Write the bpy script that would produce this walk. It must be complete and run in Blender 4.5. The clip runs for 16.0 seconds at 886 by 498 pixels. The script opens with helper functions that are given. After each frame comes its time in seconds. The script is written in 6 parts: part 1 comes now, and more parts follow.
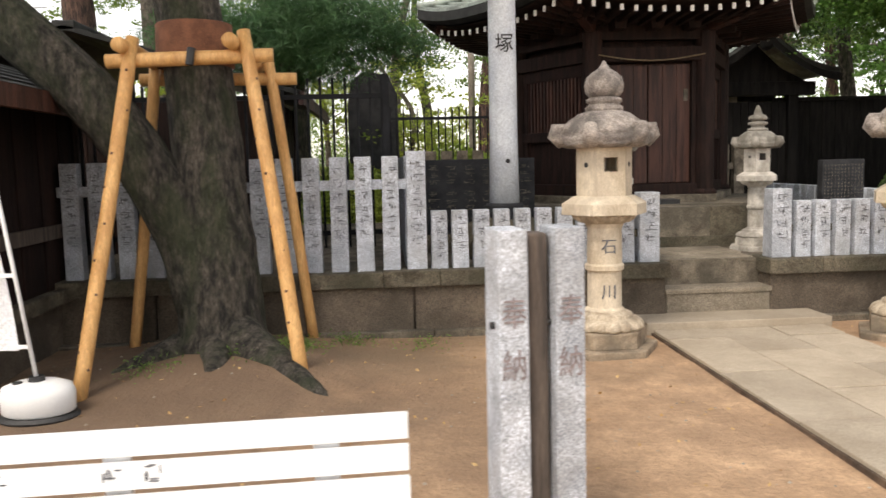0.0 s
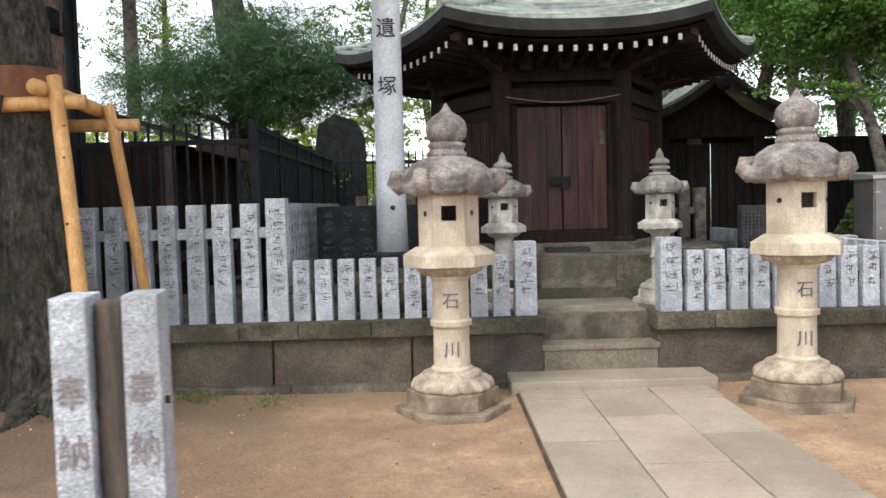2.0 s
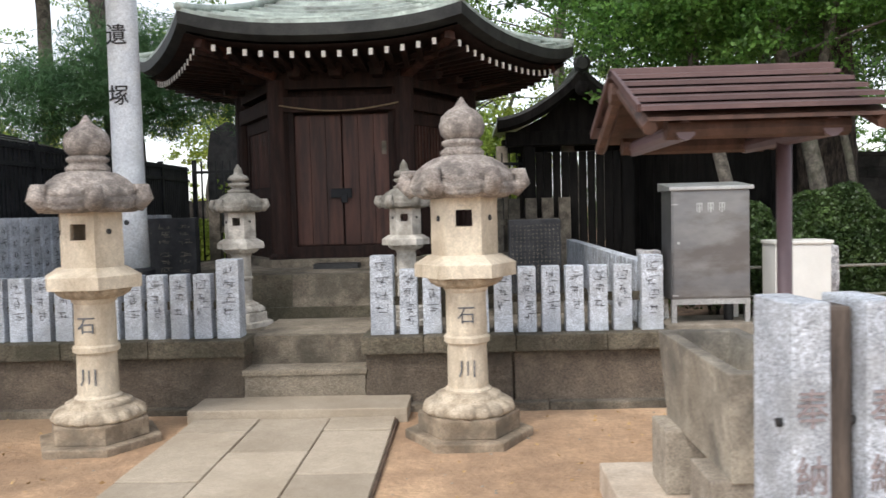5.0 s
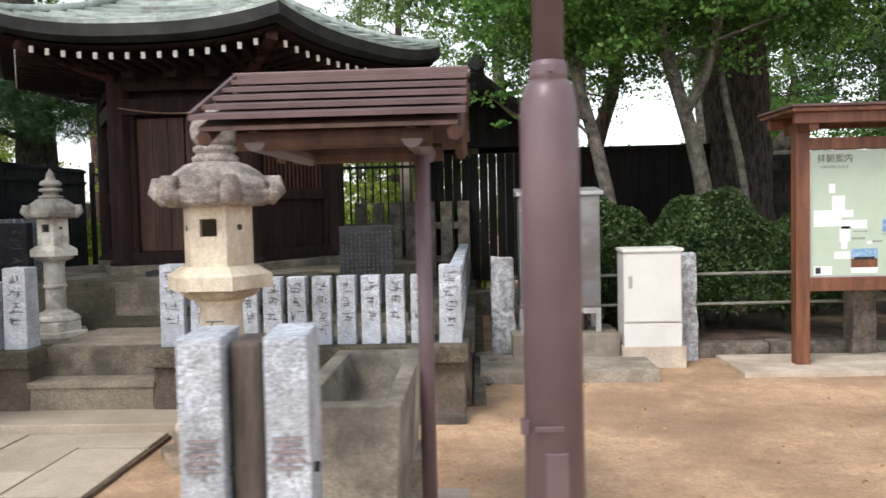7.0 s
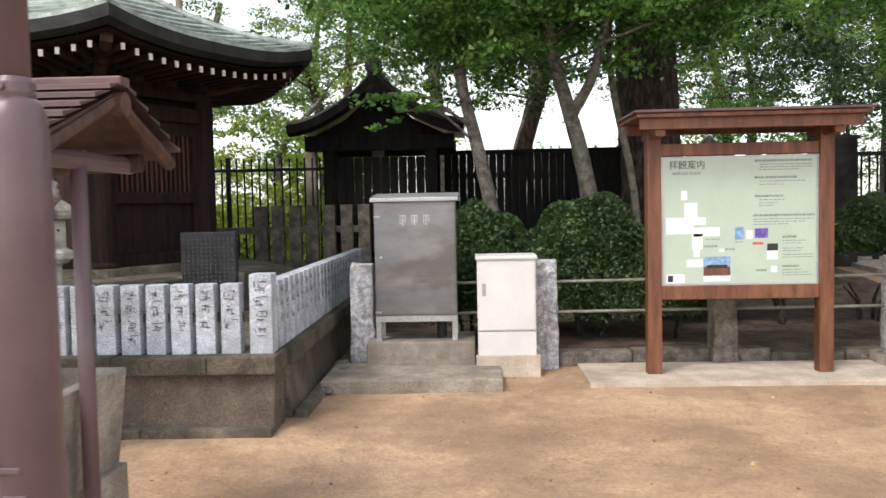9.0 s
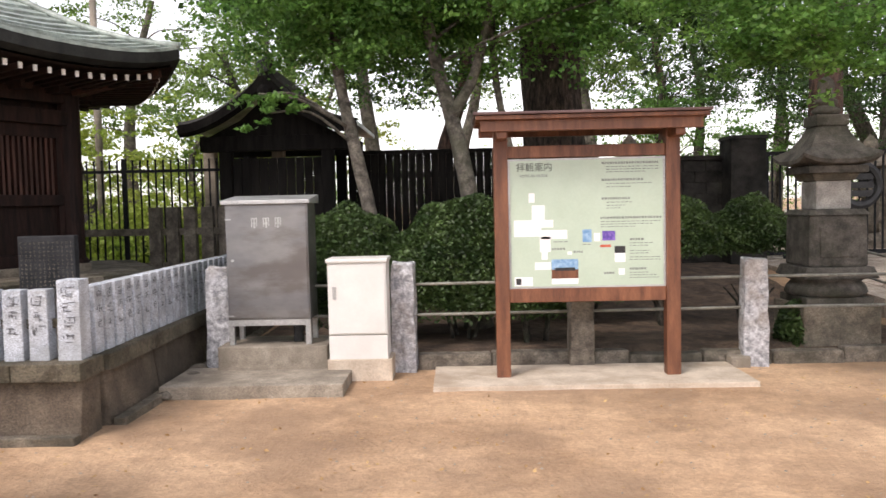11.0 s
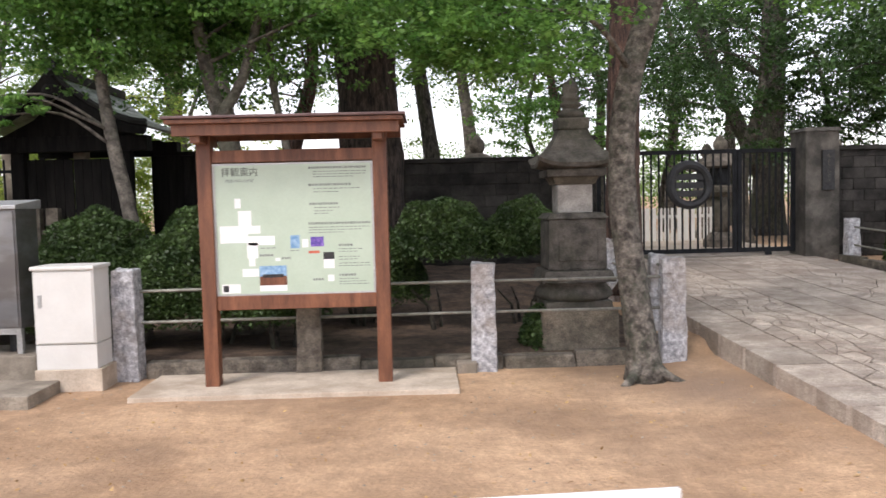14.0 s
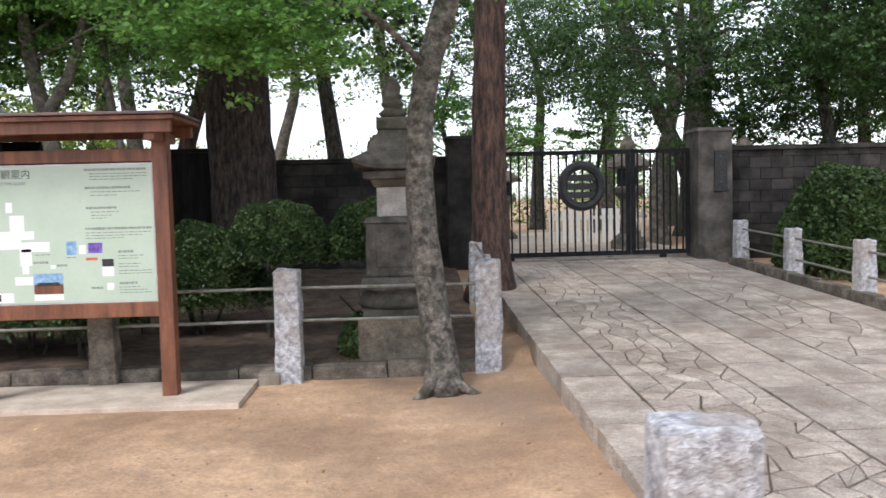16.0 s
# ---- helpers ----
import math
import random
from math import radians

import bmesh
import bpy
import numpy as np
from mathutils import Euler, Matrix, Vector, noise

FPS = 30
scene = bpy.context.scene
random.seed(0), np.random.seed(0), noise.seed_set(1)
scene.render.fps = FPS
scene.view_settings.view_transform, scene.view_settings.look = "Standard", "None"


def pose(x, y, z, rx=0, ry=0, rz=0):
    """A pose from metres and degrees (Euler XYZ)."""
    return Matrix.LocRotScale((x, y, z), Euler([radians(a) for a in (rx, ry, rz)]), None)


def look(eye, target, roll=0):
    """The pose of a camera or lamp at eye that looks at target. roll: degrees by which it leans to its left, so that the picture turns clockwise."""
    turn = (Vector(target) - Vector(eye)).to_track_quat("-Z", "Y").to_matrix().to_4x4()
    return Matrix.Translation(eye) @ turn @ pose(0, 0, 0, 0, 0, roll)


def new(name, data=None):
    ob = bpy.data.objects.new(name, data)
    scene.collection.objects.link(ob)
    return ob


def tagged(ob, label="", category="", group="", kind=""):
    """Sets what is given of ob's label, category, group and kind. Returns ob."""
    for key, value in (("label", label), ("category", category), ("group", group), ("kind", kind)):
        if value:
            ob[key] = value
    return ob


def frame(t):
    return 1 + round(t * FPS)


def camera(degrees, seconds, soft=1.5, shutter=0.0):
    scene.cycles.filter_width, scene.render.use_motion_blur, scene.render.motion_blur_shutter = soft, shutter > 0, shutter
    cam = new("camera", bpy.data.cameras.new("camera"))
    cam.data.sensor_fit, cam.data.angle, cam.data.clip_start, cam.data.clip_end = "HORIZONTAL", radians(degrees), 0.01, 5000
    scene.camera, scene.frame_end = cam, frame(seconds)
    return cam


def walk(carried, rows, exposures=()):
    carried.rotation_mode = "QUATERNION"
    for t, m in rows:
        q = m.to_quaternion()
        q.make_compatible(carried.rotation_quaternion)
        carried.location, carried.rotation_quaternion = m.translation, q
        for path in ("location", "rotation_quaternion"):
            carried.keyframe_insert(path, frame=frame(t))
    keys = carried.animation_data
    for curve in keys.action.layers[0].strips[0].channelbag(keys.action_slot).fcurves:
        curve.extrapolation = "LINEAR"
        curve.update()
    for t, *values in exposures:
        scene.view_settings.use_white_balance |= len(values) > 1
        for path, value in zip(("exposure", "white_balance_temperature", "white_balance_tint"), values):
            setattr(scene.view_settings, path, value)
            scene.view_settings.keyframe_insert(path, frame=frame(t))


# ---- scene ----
cam = camera(57.8, 16.0, shutter=0.4)
METRES, EYE, TILT, LEAN, TURN = 13.0, 1.53, 0.0, 0.0, -4.0
ROWS = [
    (0.0, 0.0, 0.0, 0.0, -0.15, -6.18, 1.39),
    (0.5, 0.031, 0.0073, 0.0004, -0.24, -6.19, 1.39),
    (1.0, 0.0603, 0.016, 0.0011, 0.36, -5.68, 1.33),
    (1.5, 0.0896, 0.0266, 0.0015, 1.6, -4.4, 1.38),
    (2.0, 0.1235, 0.0329, 0.0012, 3.32, -3.18, 1.5),
    (2.5, 0.1598, 0.0431, 0.0017, 4.98, -2.93, 1.57),
    (3.0, 0.197, 0.0526, 0.0032, 5.52, -2.96, 1.6),
    (3.5, 0.231, 0.058, 0.0034, 5.49, -2.96, 1.54),
    (4.0, 0.2652, 0.0661, 0.0032, 5.5, -2.86, 1.53),
    (6.5, 0.4275, 0.1062, 0.0037, 6.34, -2.82, 1.42),
    (7.0, 0.4596, 0.1149, 0.005, 6.49, -2.86, 1.36),
    (7.5, 0.4905, 0.1196, 0.0063, 6.61, -2.87, 1.28),
    (8.0, 0.5157, 0.1276, 0.0064, 6.63, -2.94, 1.22),
    (8.5, 0.5401, 0.1364, 0.0071, 6.41, -3.03, 1.17),
    (9.0, 0.5637, 0.137, 0.0082, 6.07, -2.97, 1.16),
    (11.5, 0.6873, 0.1564, 0.0098, 4.8, -3.19, 1.29),
    (12.0, 0.7158, 0.1603, 0.0097, 4.65, -3.2, 1.36),
    (12.5, 0.7492, 0.1609, 0.0108, 4.28, -3.27, 1.45),
    (13.0, 0.7797, 0.165, 0.0119, 3.75, -3.34, 1.39),
    (13.5, 0.8111, 0.1701, 0.0125, 3.17, -3.44, 1.42),
    (14.0, 0.8428, 0.1737, 0.012, 2.56, -3.48, 1.39),
    (14.5, 0.8767, 0.1812, 0.0112, 2.11, -3.5, 1.47),
    (15.0, 0.9105, 0.1889, 0.0103, 1.75, -3.51, 1.45),
    (15.5, 0.9422, 0.1954, 0.0105, 1.61, -3.47, 1.48),
    (16.0, 0.9747, 0.2065, 0.0117, 1.56, -3.55, 1.43),
]
walk(cam, [(t, pose(0, 0, EYE, TILT, LEAN, TURN) @ pose(METRES * x, METRES * y, METRES * z, 90 + pitch, roll, yaw)) for t, x, y, z, yaw, pitch, roll in ROWS],
     exposures=[(0, 1.06, 7250, 12), (0.5, 1.03, 6400, 10), (2, 1.08, 6450, 10), (6, 1.08, 6450, 10), (9, 1.12, 6550, 12), (11.5, 1.2, 6850, 17), (13, 1.16, 6720, 17), (14.5, 1.08, 6380, 15), (16, 1.08, 6150, 13)])

# ---- light ----
SUN_UP, SUN_ROUND = 52.0, 215.0
world = bpy.data.worlds.new("sky")
scene.world = world
world.use_nodes = True
wn, wl = world.node_tree.nodes, world.node_tree.links
sky = wn.new("ShaderNodeTexSky")
sky.sky_type = "NISHITA"
sky.sun_disc = False
sky.sun_elevation, sky.sun_rotation = radians(SUN_UP), radians(SUN_ROUND)
sky.dust_density, sky.air_density, sky.ozone_density = 1.0, 1.0, 1.0
haze = wn.new("ShaderNodeHueSaturation")
haze.inputs["Saturation"].default_value = 0.3
wl.new(sky.outputs[0], haze.inputs["Color"])
wl.new(haze.outputs[0], wn["Background"].inputs[0])
wn["Background"].inputs[1].default_value = 0.15
sun_data = bpy.data.lights.new("sun", "SUN")
sun_data.energy, sun_data.angle, sun_data.color = 0.9, radians(16), (1.0, 0.95, 0.87)
sun = new("sun", sun_data)
_az = radians(SUN_ROUND)
sun.matrix_world = look((math.sin(_az) * 30, math.cos(_az) * 30, 30 * math.tan(radians(SUN_UP))), (0, 0, 0))

# ---- materials ----
def mat(name, c1, c2, scale=6.0, rough=0.8, bump=0.25, metal=0.0, fine=60.0, stain=None, stain_scale=1.3, stain_amount=0.5,
        stretch=(1, 1, 1), vary=0.0, leaf=0.0, spec=0.5, bump_size=0.01, speck=0.22, mid=None):
    m = bpy.data.materials.new(name)
    m.use_nodes = True
    n, l = m.node_tree.nodes, m.node_tree.links
    b = n["Principled BSDF"]
    geo = n.new("ShaderNodeNewGeometry")
    mp = n.new("ShaderNodeMapping")
    mp.inputs["Scale"].default_value = stretch
    l.new(geo.outputs["Position"], mp.inputs["Vector"])
    def noise_at(sc, detail=4.0, roughness=0.6):
        t = n.new("ShaderNodeTexNoise")
        t.inputs["Scale"].default_value, t.inputs["Detail"].default_value, t.inputs["Roughness"].default_value = sc, detail, roughness
        l.new(mp.outputs[0], t.inputs["Vector"])
        return t
    coarse, grain = noise_at(scale), noise_at(fine, 3.0, 0.7)
    def ramp(src, lo, hi):
        r = n.new("ShaderNodeMapRange")
        r.inputs["From Min"].default_value, r.inputs["From Max"].default_value = lo, hi
        l.new(src, r.inputs["Value"])
        return r.outputs[0]
    def blend(f, a, bb, mode="MIX"):
        x = n.new("ShaderNodeMix")
        x.data_type, x.blend_type = "RGBA", mode
        for sock, v in ((x.inputs["Factor"], f), (x.inputs["A"], a), (x.inputs["B"], bb)):
            if isinstance(v, (int, float)):
                sock.default_value = v
            elif isinstance(v, tuple):
                sock.default_value = (*v, 1)
            else:
                l.new(v, sock)
        return x.outputs["Result"]
    both = n.new("ShaderNodeMath")
    both.operation = "MULTIPLY_ADD"
    both.inputs[1].default_value = 0.5
    l.new(grain.outputs["Fac"], both.inputs[0])
    half = n.new("ShaderNodeMath")
    half.operation = "MULTIPLY"
    half.inputs[1].default_value = 0.5
    l.new(coarse.outputs["Fac"], half.inputs[0])
    l.new(half.outputs[0], both.inputs[2])
    col = blend(ramp(coarse.outputs["Fac"], 0.36, 0.64), c1, c2)
    if speck:
        sp = n.new("ShaderNodeMapRange")
        sp.inputs["From Min"].default_value, sp.inputs["From Max"].default_value = 0.32, 0.68
        sp.inputs["To Min"].default_value, sp.inputs["To Max"].default_value = 1 - speck, 1 + speck
        l.new(grain.outputs["Fac"], sp.inputs["Value"])
        h0 = n.new("ShaderNodeHueSaturation")
        l.new(sp.outputs[0], h0.inputs["Value"])
        l.new(col, h0.inputs["Color"])
        col = h0.outputs[0]
    if mid:
        ms = noise_at(mid[0], 6.0, 0.7)
        mr = n.new("ShaderNodeMapRange")
        mr.inputs["From Min"].default_value, mr.inputs["From Max"].default_value = 0.34, 0.66
        mr.inputs["To Min"].default_value, mr.inputs["To Max"].default_value = 1 - mid[1], 1 + mid[1]
        l.new(ms.outputs["Fac"], mr.inputs["Value"])
        h1 = n.new("ShaderNodeHueSaturation")
        l.new(mr.outputs[0], h1.inputs["Value"])
        l.new(col, h1.inputs["Color"])
        col = h1.outputs[0]
    if stain:
        st = noise_at(stain_scale, 5.0, 0.65)
        k = n.new("ShaderNodeMath")
        k.operation = "MULTIPLY"
        k.inputs[1].default_value = stain_amount
        l.new(ramp(st.outputs["Fac"], 0.47, 0.62), k.inputs[0])
        col = blend(k.outputs[0], col, stain)
    if vary:
        info = n.new("ShaderNodeObjectInfo")
        add = n.new("ShaderNodeMath")
        add.operation = "ADD"
        l.new(info.outputs["Random"], add.inputs[0])
        if leaf:
            l.new(geo.outputs["Random Per Island"], add.inputs[1])
        wrap = n.new("ShaderNodeMath")
        wrap.operation = "FRACT"
        l.new(add.outputs[0], wrap.inputs[0])
        hs = n.new("ShaderNodeHueSaturation")
        v = n.new("ShaderNodeMapRange")
        v.inputs["To Min"].default_value, v.inputs["To Max"].default_value = 1 - vary, 1 + vary
        l.new(wrap.outputs[0], v.inputs["Value"])
        l.new(v.outputs[0], hs.inputs["Value"])
        l.new(col, hs.inputs["Color"])
        col = hs.outputs[0]
    l.new(col, b.inputs["Base Color"])
    b.inputs["Roughness"].default_value, b.inputs["Metallic"].default_value = rough, metal
    b.inputs["Specular IOR Level"].default_value = spec
    if bump:
        bp = n.new("ShaderNodeBump")
        bp.inputs["Strength"].default_value, bp.inputs["Distance"].default_value = bump, bump_size
        if mid:
            tall = n.new("ShaderNodeMath")
            tall.operation = "MULTIPLY_ADD"
            tall.inputs[1].default_value = 0.9
            l.new(ms.outputs["Fac"], tall.inputs[0])
            l.new(both.outputs[0], tall.inputs[2])
            l.new(tall.outputs[0], bp.inputs["Height"])
        else:
            l.new(both.outputs[0], bp.inputs["Height"])
        l.new(bp.outputs[0], b.inputs["Normal"])
    if leaf:
        tr = n.new("ShaderNodeBsdfTranslucent")
        l.new(col, tr.inputs["Color"])
        mx = n.new("ShaderNodeMixShader")
        mx.inputs[0].default_value = leaf
        l.new(b.outputs[0], mx.inputs[1])
        l.new(tr.outputs[0], mx.inputs[2])
        l.new(mx.outputs[0], n["Material Output"].inputs["Surface"])
    return m


DIRT = mat("dirt", (0.365, 0.229, 0.134), (0.56, 0.372, 0.23), 0.8, 0.95, 0.6, fine=34, stain=(0.25, 0.16, 0.1), stain_scale=0.75, stain_amount=0.6, speck=0.17, bump_size=0.06, mid=(5.0, 0.15))
def dark_zone(m, centre, radius, colour):
    """Darker ground colour round centre, with a ragged rim."""
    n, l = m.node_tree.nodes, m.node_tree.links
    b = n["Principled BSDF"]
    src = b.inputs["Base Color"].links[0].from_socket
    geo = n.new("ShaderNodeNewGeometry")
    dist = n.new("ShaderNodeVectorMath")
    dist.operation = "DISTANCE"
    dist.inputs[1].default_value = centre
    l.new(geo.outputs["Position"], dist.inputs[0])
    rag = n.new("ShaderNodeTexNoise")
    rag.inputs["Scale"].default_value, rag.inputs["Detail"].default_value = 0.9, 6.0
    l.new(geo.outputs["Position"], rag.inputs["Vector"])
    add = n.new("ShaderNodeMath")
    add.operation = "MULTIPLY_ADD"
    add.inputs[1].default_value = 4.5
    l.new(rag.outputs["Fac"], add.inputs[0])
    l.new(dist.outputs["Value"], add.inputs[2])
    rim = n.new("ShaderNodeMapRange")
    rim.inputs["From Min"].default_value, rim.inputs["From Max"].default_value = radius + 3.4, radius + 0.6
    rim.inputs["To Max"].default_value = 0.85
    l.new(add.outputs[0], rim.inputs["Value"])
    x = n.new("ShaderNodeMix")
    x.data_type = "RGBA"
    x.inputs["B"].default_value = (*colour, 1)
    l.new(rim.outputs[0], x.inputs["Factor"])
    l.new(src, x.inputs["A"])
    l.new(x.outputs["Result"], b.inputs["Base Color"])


dark_zone(DIRT, (-1.6, 5.4, 0), 2.4, (0.115, 0.076, 0.051))
dark_zone(DIRT, (0.6, 7.1, 0), 0.8, (0.24, 0.168, 0.1))
dark_zone(DIRT, (13.6, 8.2, 0), 0.4, (0.24, 0.17, 0.125))
TREAD = mat("worn_tread", (0.2, 0.166, 0.122), (0.33, 0.28, 0.215), 2.5, 0.88, 0.8, fine=80, stain=(0.13, 0.11, 0.08), stain_scale=1.6, stain_amount=0.5, vary=0.1, speck=0.32, bump_size=0.02, mid=(20, 0.12))
SOIL = mat("soil", (0.062, 0.042, 0.03), (0.15, 0.102, 0.07), 4, 0.95, 0.8, fine=50, mid=(14, 0.3), bump_size=0.03)
SLAB = mat("slab", (0.385, 0.318, 0.238), (0.49, 0.415, 0.322), 1.4, 0.85, 0.5, fine=120, stain=(0.29, 0.235, 0.17), stain_scale=0.9, stain_amount=0.4, vary=0.13, speck=0.22, mid=(22, 0.07))
COPING = mat("weathered_coping", (0.075, 0.062, 0.042), (0.2, 0.17, 0.122), 5, 0.9, 1.0, fine=70, stain=(0.042, 0.042, 0.024), stain_scale=2.5, stain_amount=0.7, vary=0.2, speck=0.42, bump_size=0.035, mid=(18, 0.25))
STEP = mat("step_stone", (0.115, 0.095, 0.07), (0.26, 0.22, 0.168), 3.5, 0.9, 0.9, fine=75, stain=(0.06, 0.055, 0.04), stain_scale=2.2, stain_amount=0.65, vary=0.16, speck=0.36, bump_size=0.025, mid=(15, 0.2))
BLOCK = mat("plinth_block", (0.115, 0.088, 0.065), (0.2, 0.156, 0.115), 3, 0.92, 1.0, fine=75, stain=(0.06, 0.05, 0.037), stain_scale=1.1, stain_amount=0.6, vary=0.22, speck=0.4, bump_size=0.035, mid=(26, 0.14))
GRANITE = mat("granite", (0.38, 0.405, 0.45), (0.56, 0.59, 0.64), 7, 0.8, 0.6, fine=105, stain=(0.29, 0.29, 0.29), stain_scale=2.6, stain_amount=0.5, vary=0.1, speck=0.55, mid=(45, 0.16))
ROUGH_GRANITE = mat("rough_granite", (0.29, 0.29, 0.31), (0.7, 0.7, 0.72), 18, 0.85, 1.0, fine=70, stain=(0.33, 0.25, 0.18), stain_scale=2.0, stain_amount=0.5, speck=0.35, bump_size=0.04)
LANTERN = mat("lantern_stone", (0.5, 0.415, 0.305), (0.7, 0.61, 0.48), 3, 0.85, 0.7, fine=110, stain=(0.37, 0.295, 0.22), stain_scale=2.2, stain_amount=0.55, speck=0.2, stretch=(1.4, 1.4, 0.7), mid=(24, 0.08))
LANTERN_GREY = mat("lantern_weathered_stone", (0.25, 0.212, 0.19), (0.52, 0.455, 0.405), 7, 0.88, 1.0, fine=80, stain=(0.1, 0.09, 0.083), stain_scale=4.5, stain_amount=0.7, speck=0.32, bump_size=0.025, mid=(20, 0.22))
LANTERN_BASE = mat("lantern_base_stone", (0.18, 0.135, 0.092), (0.38, 0.3, 0.215), 6, 0.9, 0.5, fine=80, stain=(0.12, 0.1, 0.075), stain_scale=3.6, stain_amount=0.65, speck=0.2)
LANTERN_LOTUS = mat("lotus_stone", (0.34, 0.272, 0.195), (0.58, 0.49, 0.375), 9, 0.9, 0.8, fine=90, stain=(0.19, 0.155, 0.115), stain_scale=6, stain_amount=0.6, speck=0.28)
LANTERN_SMALL = mat("small_lantern_stone", (0.4, 0.37, 0.32), (0.62, 0.58, 0.52), 8, 0.88, 0.5, fine=90, stain=(0.2, 0.18, 0.155), stain_scale=5, stain_amount=0.65, speck=0.2)
LANTERN_SMALL_CAP = mat("small_lantern_cap_stone", (0.17, 0.158, 0.135), (0.34, 0.315, 0.275), 8, 0.9, 0.6, fine=90, stain=(0.11, 0.1, 0.08), stain_scale=6, stain_amount=0.7, speck=0.25)
BASIN = mat("stained_basin_stone", (0.24, 0.208, 0.163), (0.4, 0.355, 0.285), 2.4, 0.85, 0.6, fine=70, stain=(0.075, 0.068, 0.058), stain_scale=1.5, stain_amount=0.8, speck=0.28, mid=(14, 0.14))
PILLAR = mat("stained_pillar_concrete", (0.058, 0.052, 0.044), (0.15, 0.135, 0.115), 3, 0.9, 0.5, fine=60, stain=(0.028, 0.027, 0.024), stain_scale=1.8, stain_amount=0.7, speck=0.2)
DARK_STONE = mat("dark_stone", (0.016, 0.017, 0.019), (0.042, 0.042, 0.045), 6, 0.75, 0.25, fine=80, spec=0.25)
GREY_STONE = mat("grey_stone", (0.09, 0.076, 0.06), (0.23, 0.195, 0.155), 7, 0.9, 0.8, fine=55, stain=(0.05, 0.048, 0.03), stain_amount=0.6, vary=0.12, speck=0.35, bump_size=0.02)
PAGODA = mat("sooty_pagoda_stone", (0.045, 0.04, 0.034), (0.13, 0.115, 0.098), 6, 0.9, 0.7, fine=60, stain=(0.04, 0.045, 0.025), stain_amount=0.5, speck=0.3)
INK = mat("ink", (0.012, 0.012, 0.013), (0.03, 0.03, 0.03), 20, 0.6, 0.0)
CUT = mat("inscription", (0.1, 0.1, 0.11), (0.17, 0.17, 0.18), 20, 0.8, 0.0)
CUT_RED = mat("old_red_inscription", (0.2, 0.165, 0.165), (0.3, 0.25, 0.25), 30, 0.8, 0.0)
WOOD_DARK = mat("dark_timber", (0.01, 0.0056, 0.0047), (0.027, 0.013, 0.01), 3, 0.75, 0.4, fine=40, stretch=(6, 6, 0.6), vary=0.2, spec=0.2, mid=(9, 0.3))
WOOD_DOOR = mat("door_timber", (0.027, 0.0115, 0.0085), (0.066, 0.028, 0.02), 3, 0.6, 0.4, fine=40, stain=(0.1, 0.043, 0.031), stain_scale=1.5, stain_amount=0.55, stretch=(6, 6, 0.5), vary=0.2, spec=0.35, mid=(9, 0.3))
WOOD_BLACK = mat("black_timber", (0.005, 0.0045, 0.0045), (0.013, 0.0115, 0.0105), 3, 0.85, 0.3, fine=40, stretch=(5, 5, 0.7), vary=0.2, spec=0.15)
WOOD_RED = mat("stained_cedar", (0.115, 0.04, 0.02), (0.235, 0.092, 0.044), 3, 0.5, 0.25, fine=45, stretch=(4, 4, 0.5), stain=(0.08, 0.03, 0.016), stain_amount=0.4, vary=0.08)
WOOD_POLE = mat("peeled_pole", (0.5, 0.26, 0.085), (0.68, 0.4, 0.16), 3, 0.6, 0.2, fine=30, stretch=(4, 4, 0.5), stain=(0.38, 0.17, 0.055), stain_scale=5, stain_amount=0.4)
WOOD_GREY = mat("weathered_timber", (0.05, 0.04, 0.035), (0.13, 0.1, 0.08), 4, 0.85, 0.4, fine=50, stretch=(5, 5, 0.5))
COPPER = mat("verdigris_copper", (0.24, 0.285, 0.26), (0.45, 0.51, 0.46), 4, 0.45, 0.2, 0.1, fine=50, stain=(0.12, 0.128, 0.11), stain_scale=2.4, stain_amount=0.65, vary=0.22, speck=0.16, mid=(14, 0.15))
COPPER_EDGE = mat("roof_edge", (0.012, 0.012, 0.0115), (0.032, 0.033, 0.03), 4, 0.6, 0.2, fine=50, spec=0.3)
ROOF_BROWN = mat("brown_sheet_roof", (0.085, 0.048, 0.046), (0.14, 0.082, 0.076), 3, 0.45, 0.1, 0.2, fine=60, vary=0.1, speck=0.08)
POLE_BROWN = mat("brown_painted_steel", (0.125, 0.082, 0.09), (0.165, 0.11, 0.118), 3, 0.38, 0.08, 0.1, fine=60, speck=0.03)
WHITE_PAINT = mat("white_paint", (0.76, 0.77, 0.78), (0.85, 0.85, 0.85), 5, 0.55, 0.05, fine=60, stain=(0.62, 0.62, 0.6), stain_amount=0.25, speck=0.03)
WHITE_POLE = mat("white_pillar_paint", (0.6, 0.63, 0.68), (0.74, 0.77, 0.8), 5, 0.6, 0.15, fine=50, stain=(0.5, 0.51, 0.52), stain_scale=3, stain_amount=0.4)
RAFTER_WHITE = mat("rafter_end_paint", (0.7, 0.68, 0.64), (0.82, 0.8, 0.76), 5, 0.7, 0.1)
STEEL = mat("stainless_sheet", (0.2, 0.2, 0.21), (0.28, 0.275, 0.27), 1.2, 0.4, 0.05, 0.8, fine=5, stain=(0.15, 0.13, 0.12), stain_scale=1.3, stain_amount=0.7, stretch=(1, 1, 2.5), speck=0.05)
STEEL_TRIM = mat("dull_steel", (0.4, 0.4, 0.4), (0.52, 0.52, 0.51), 4, 0.45, 0.1, 0.7)
CREAM = mat("cream_enclosure", (0.66, 0.645, 0.61), (0.72, 0.705, 0.67), 3, 0.5, 0.05, fine=40, speck=0.02)
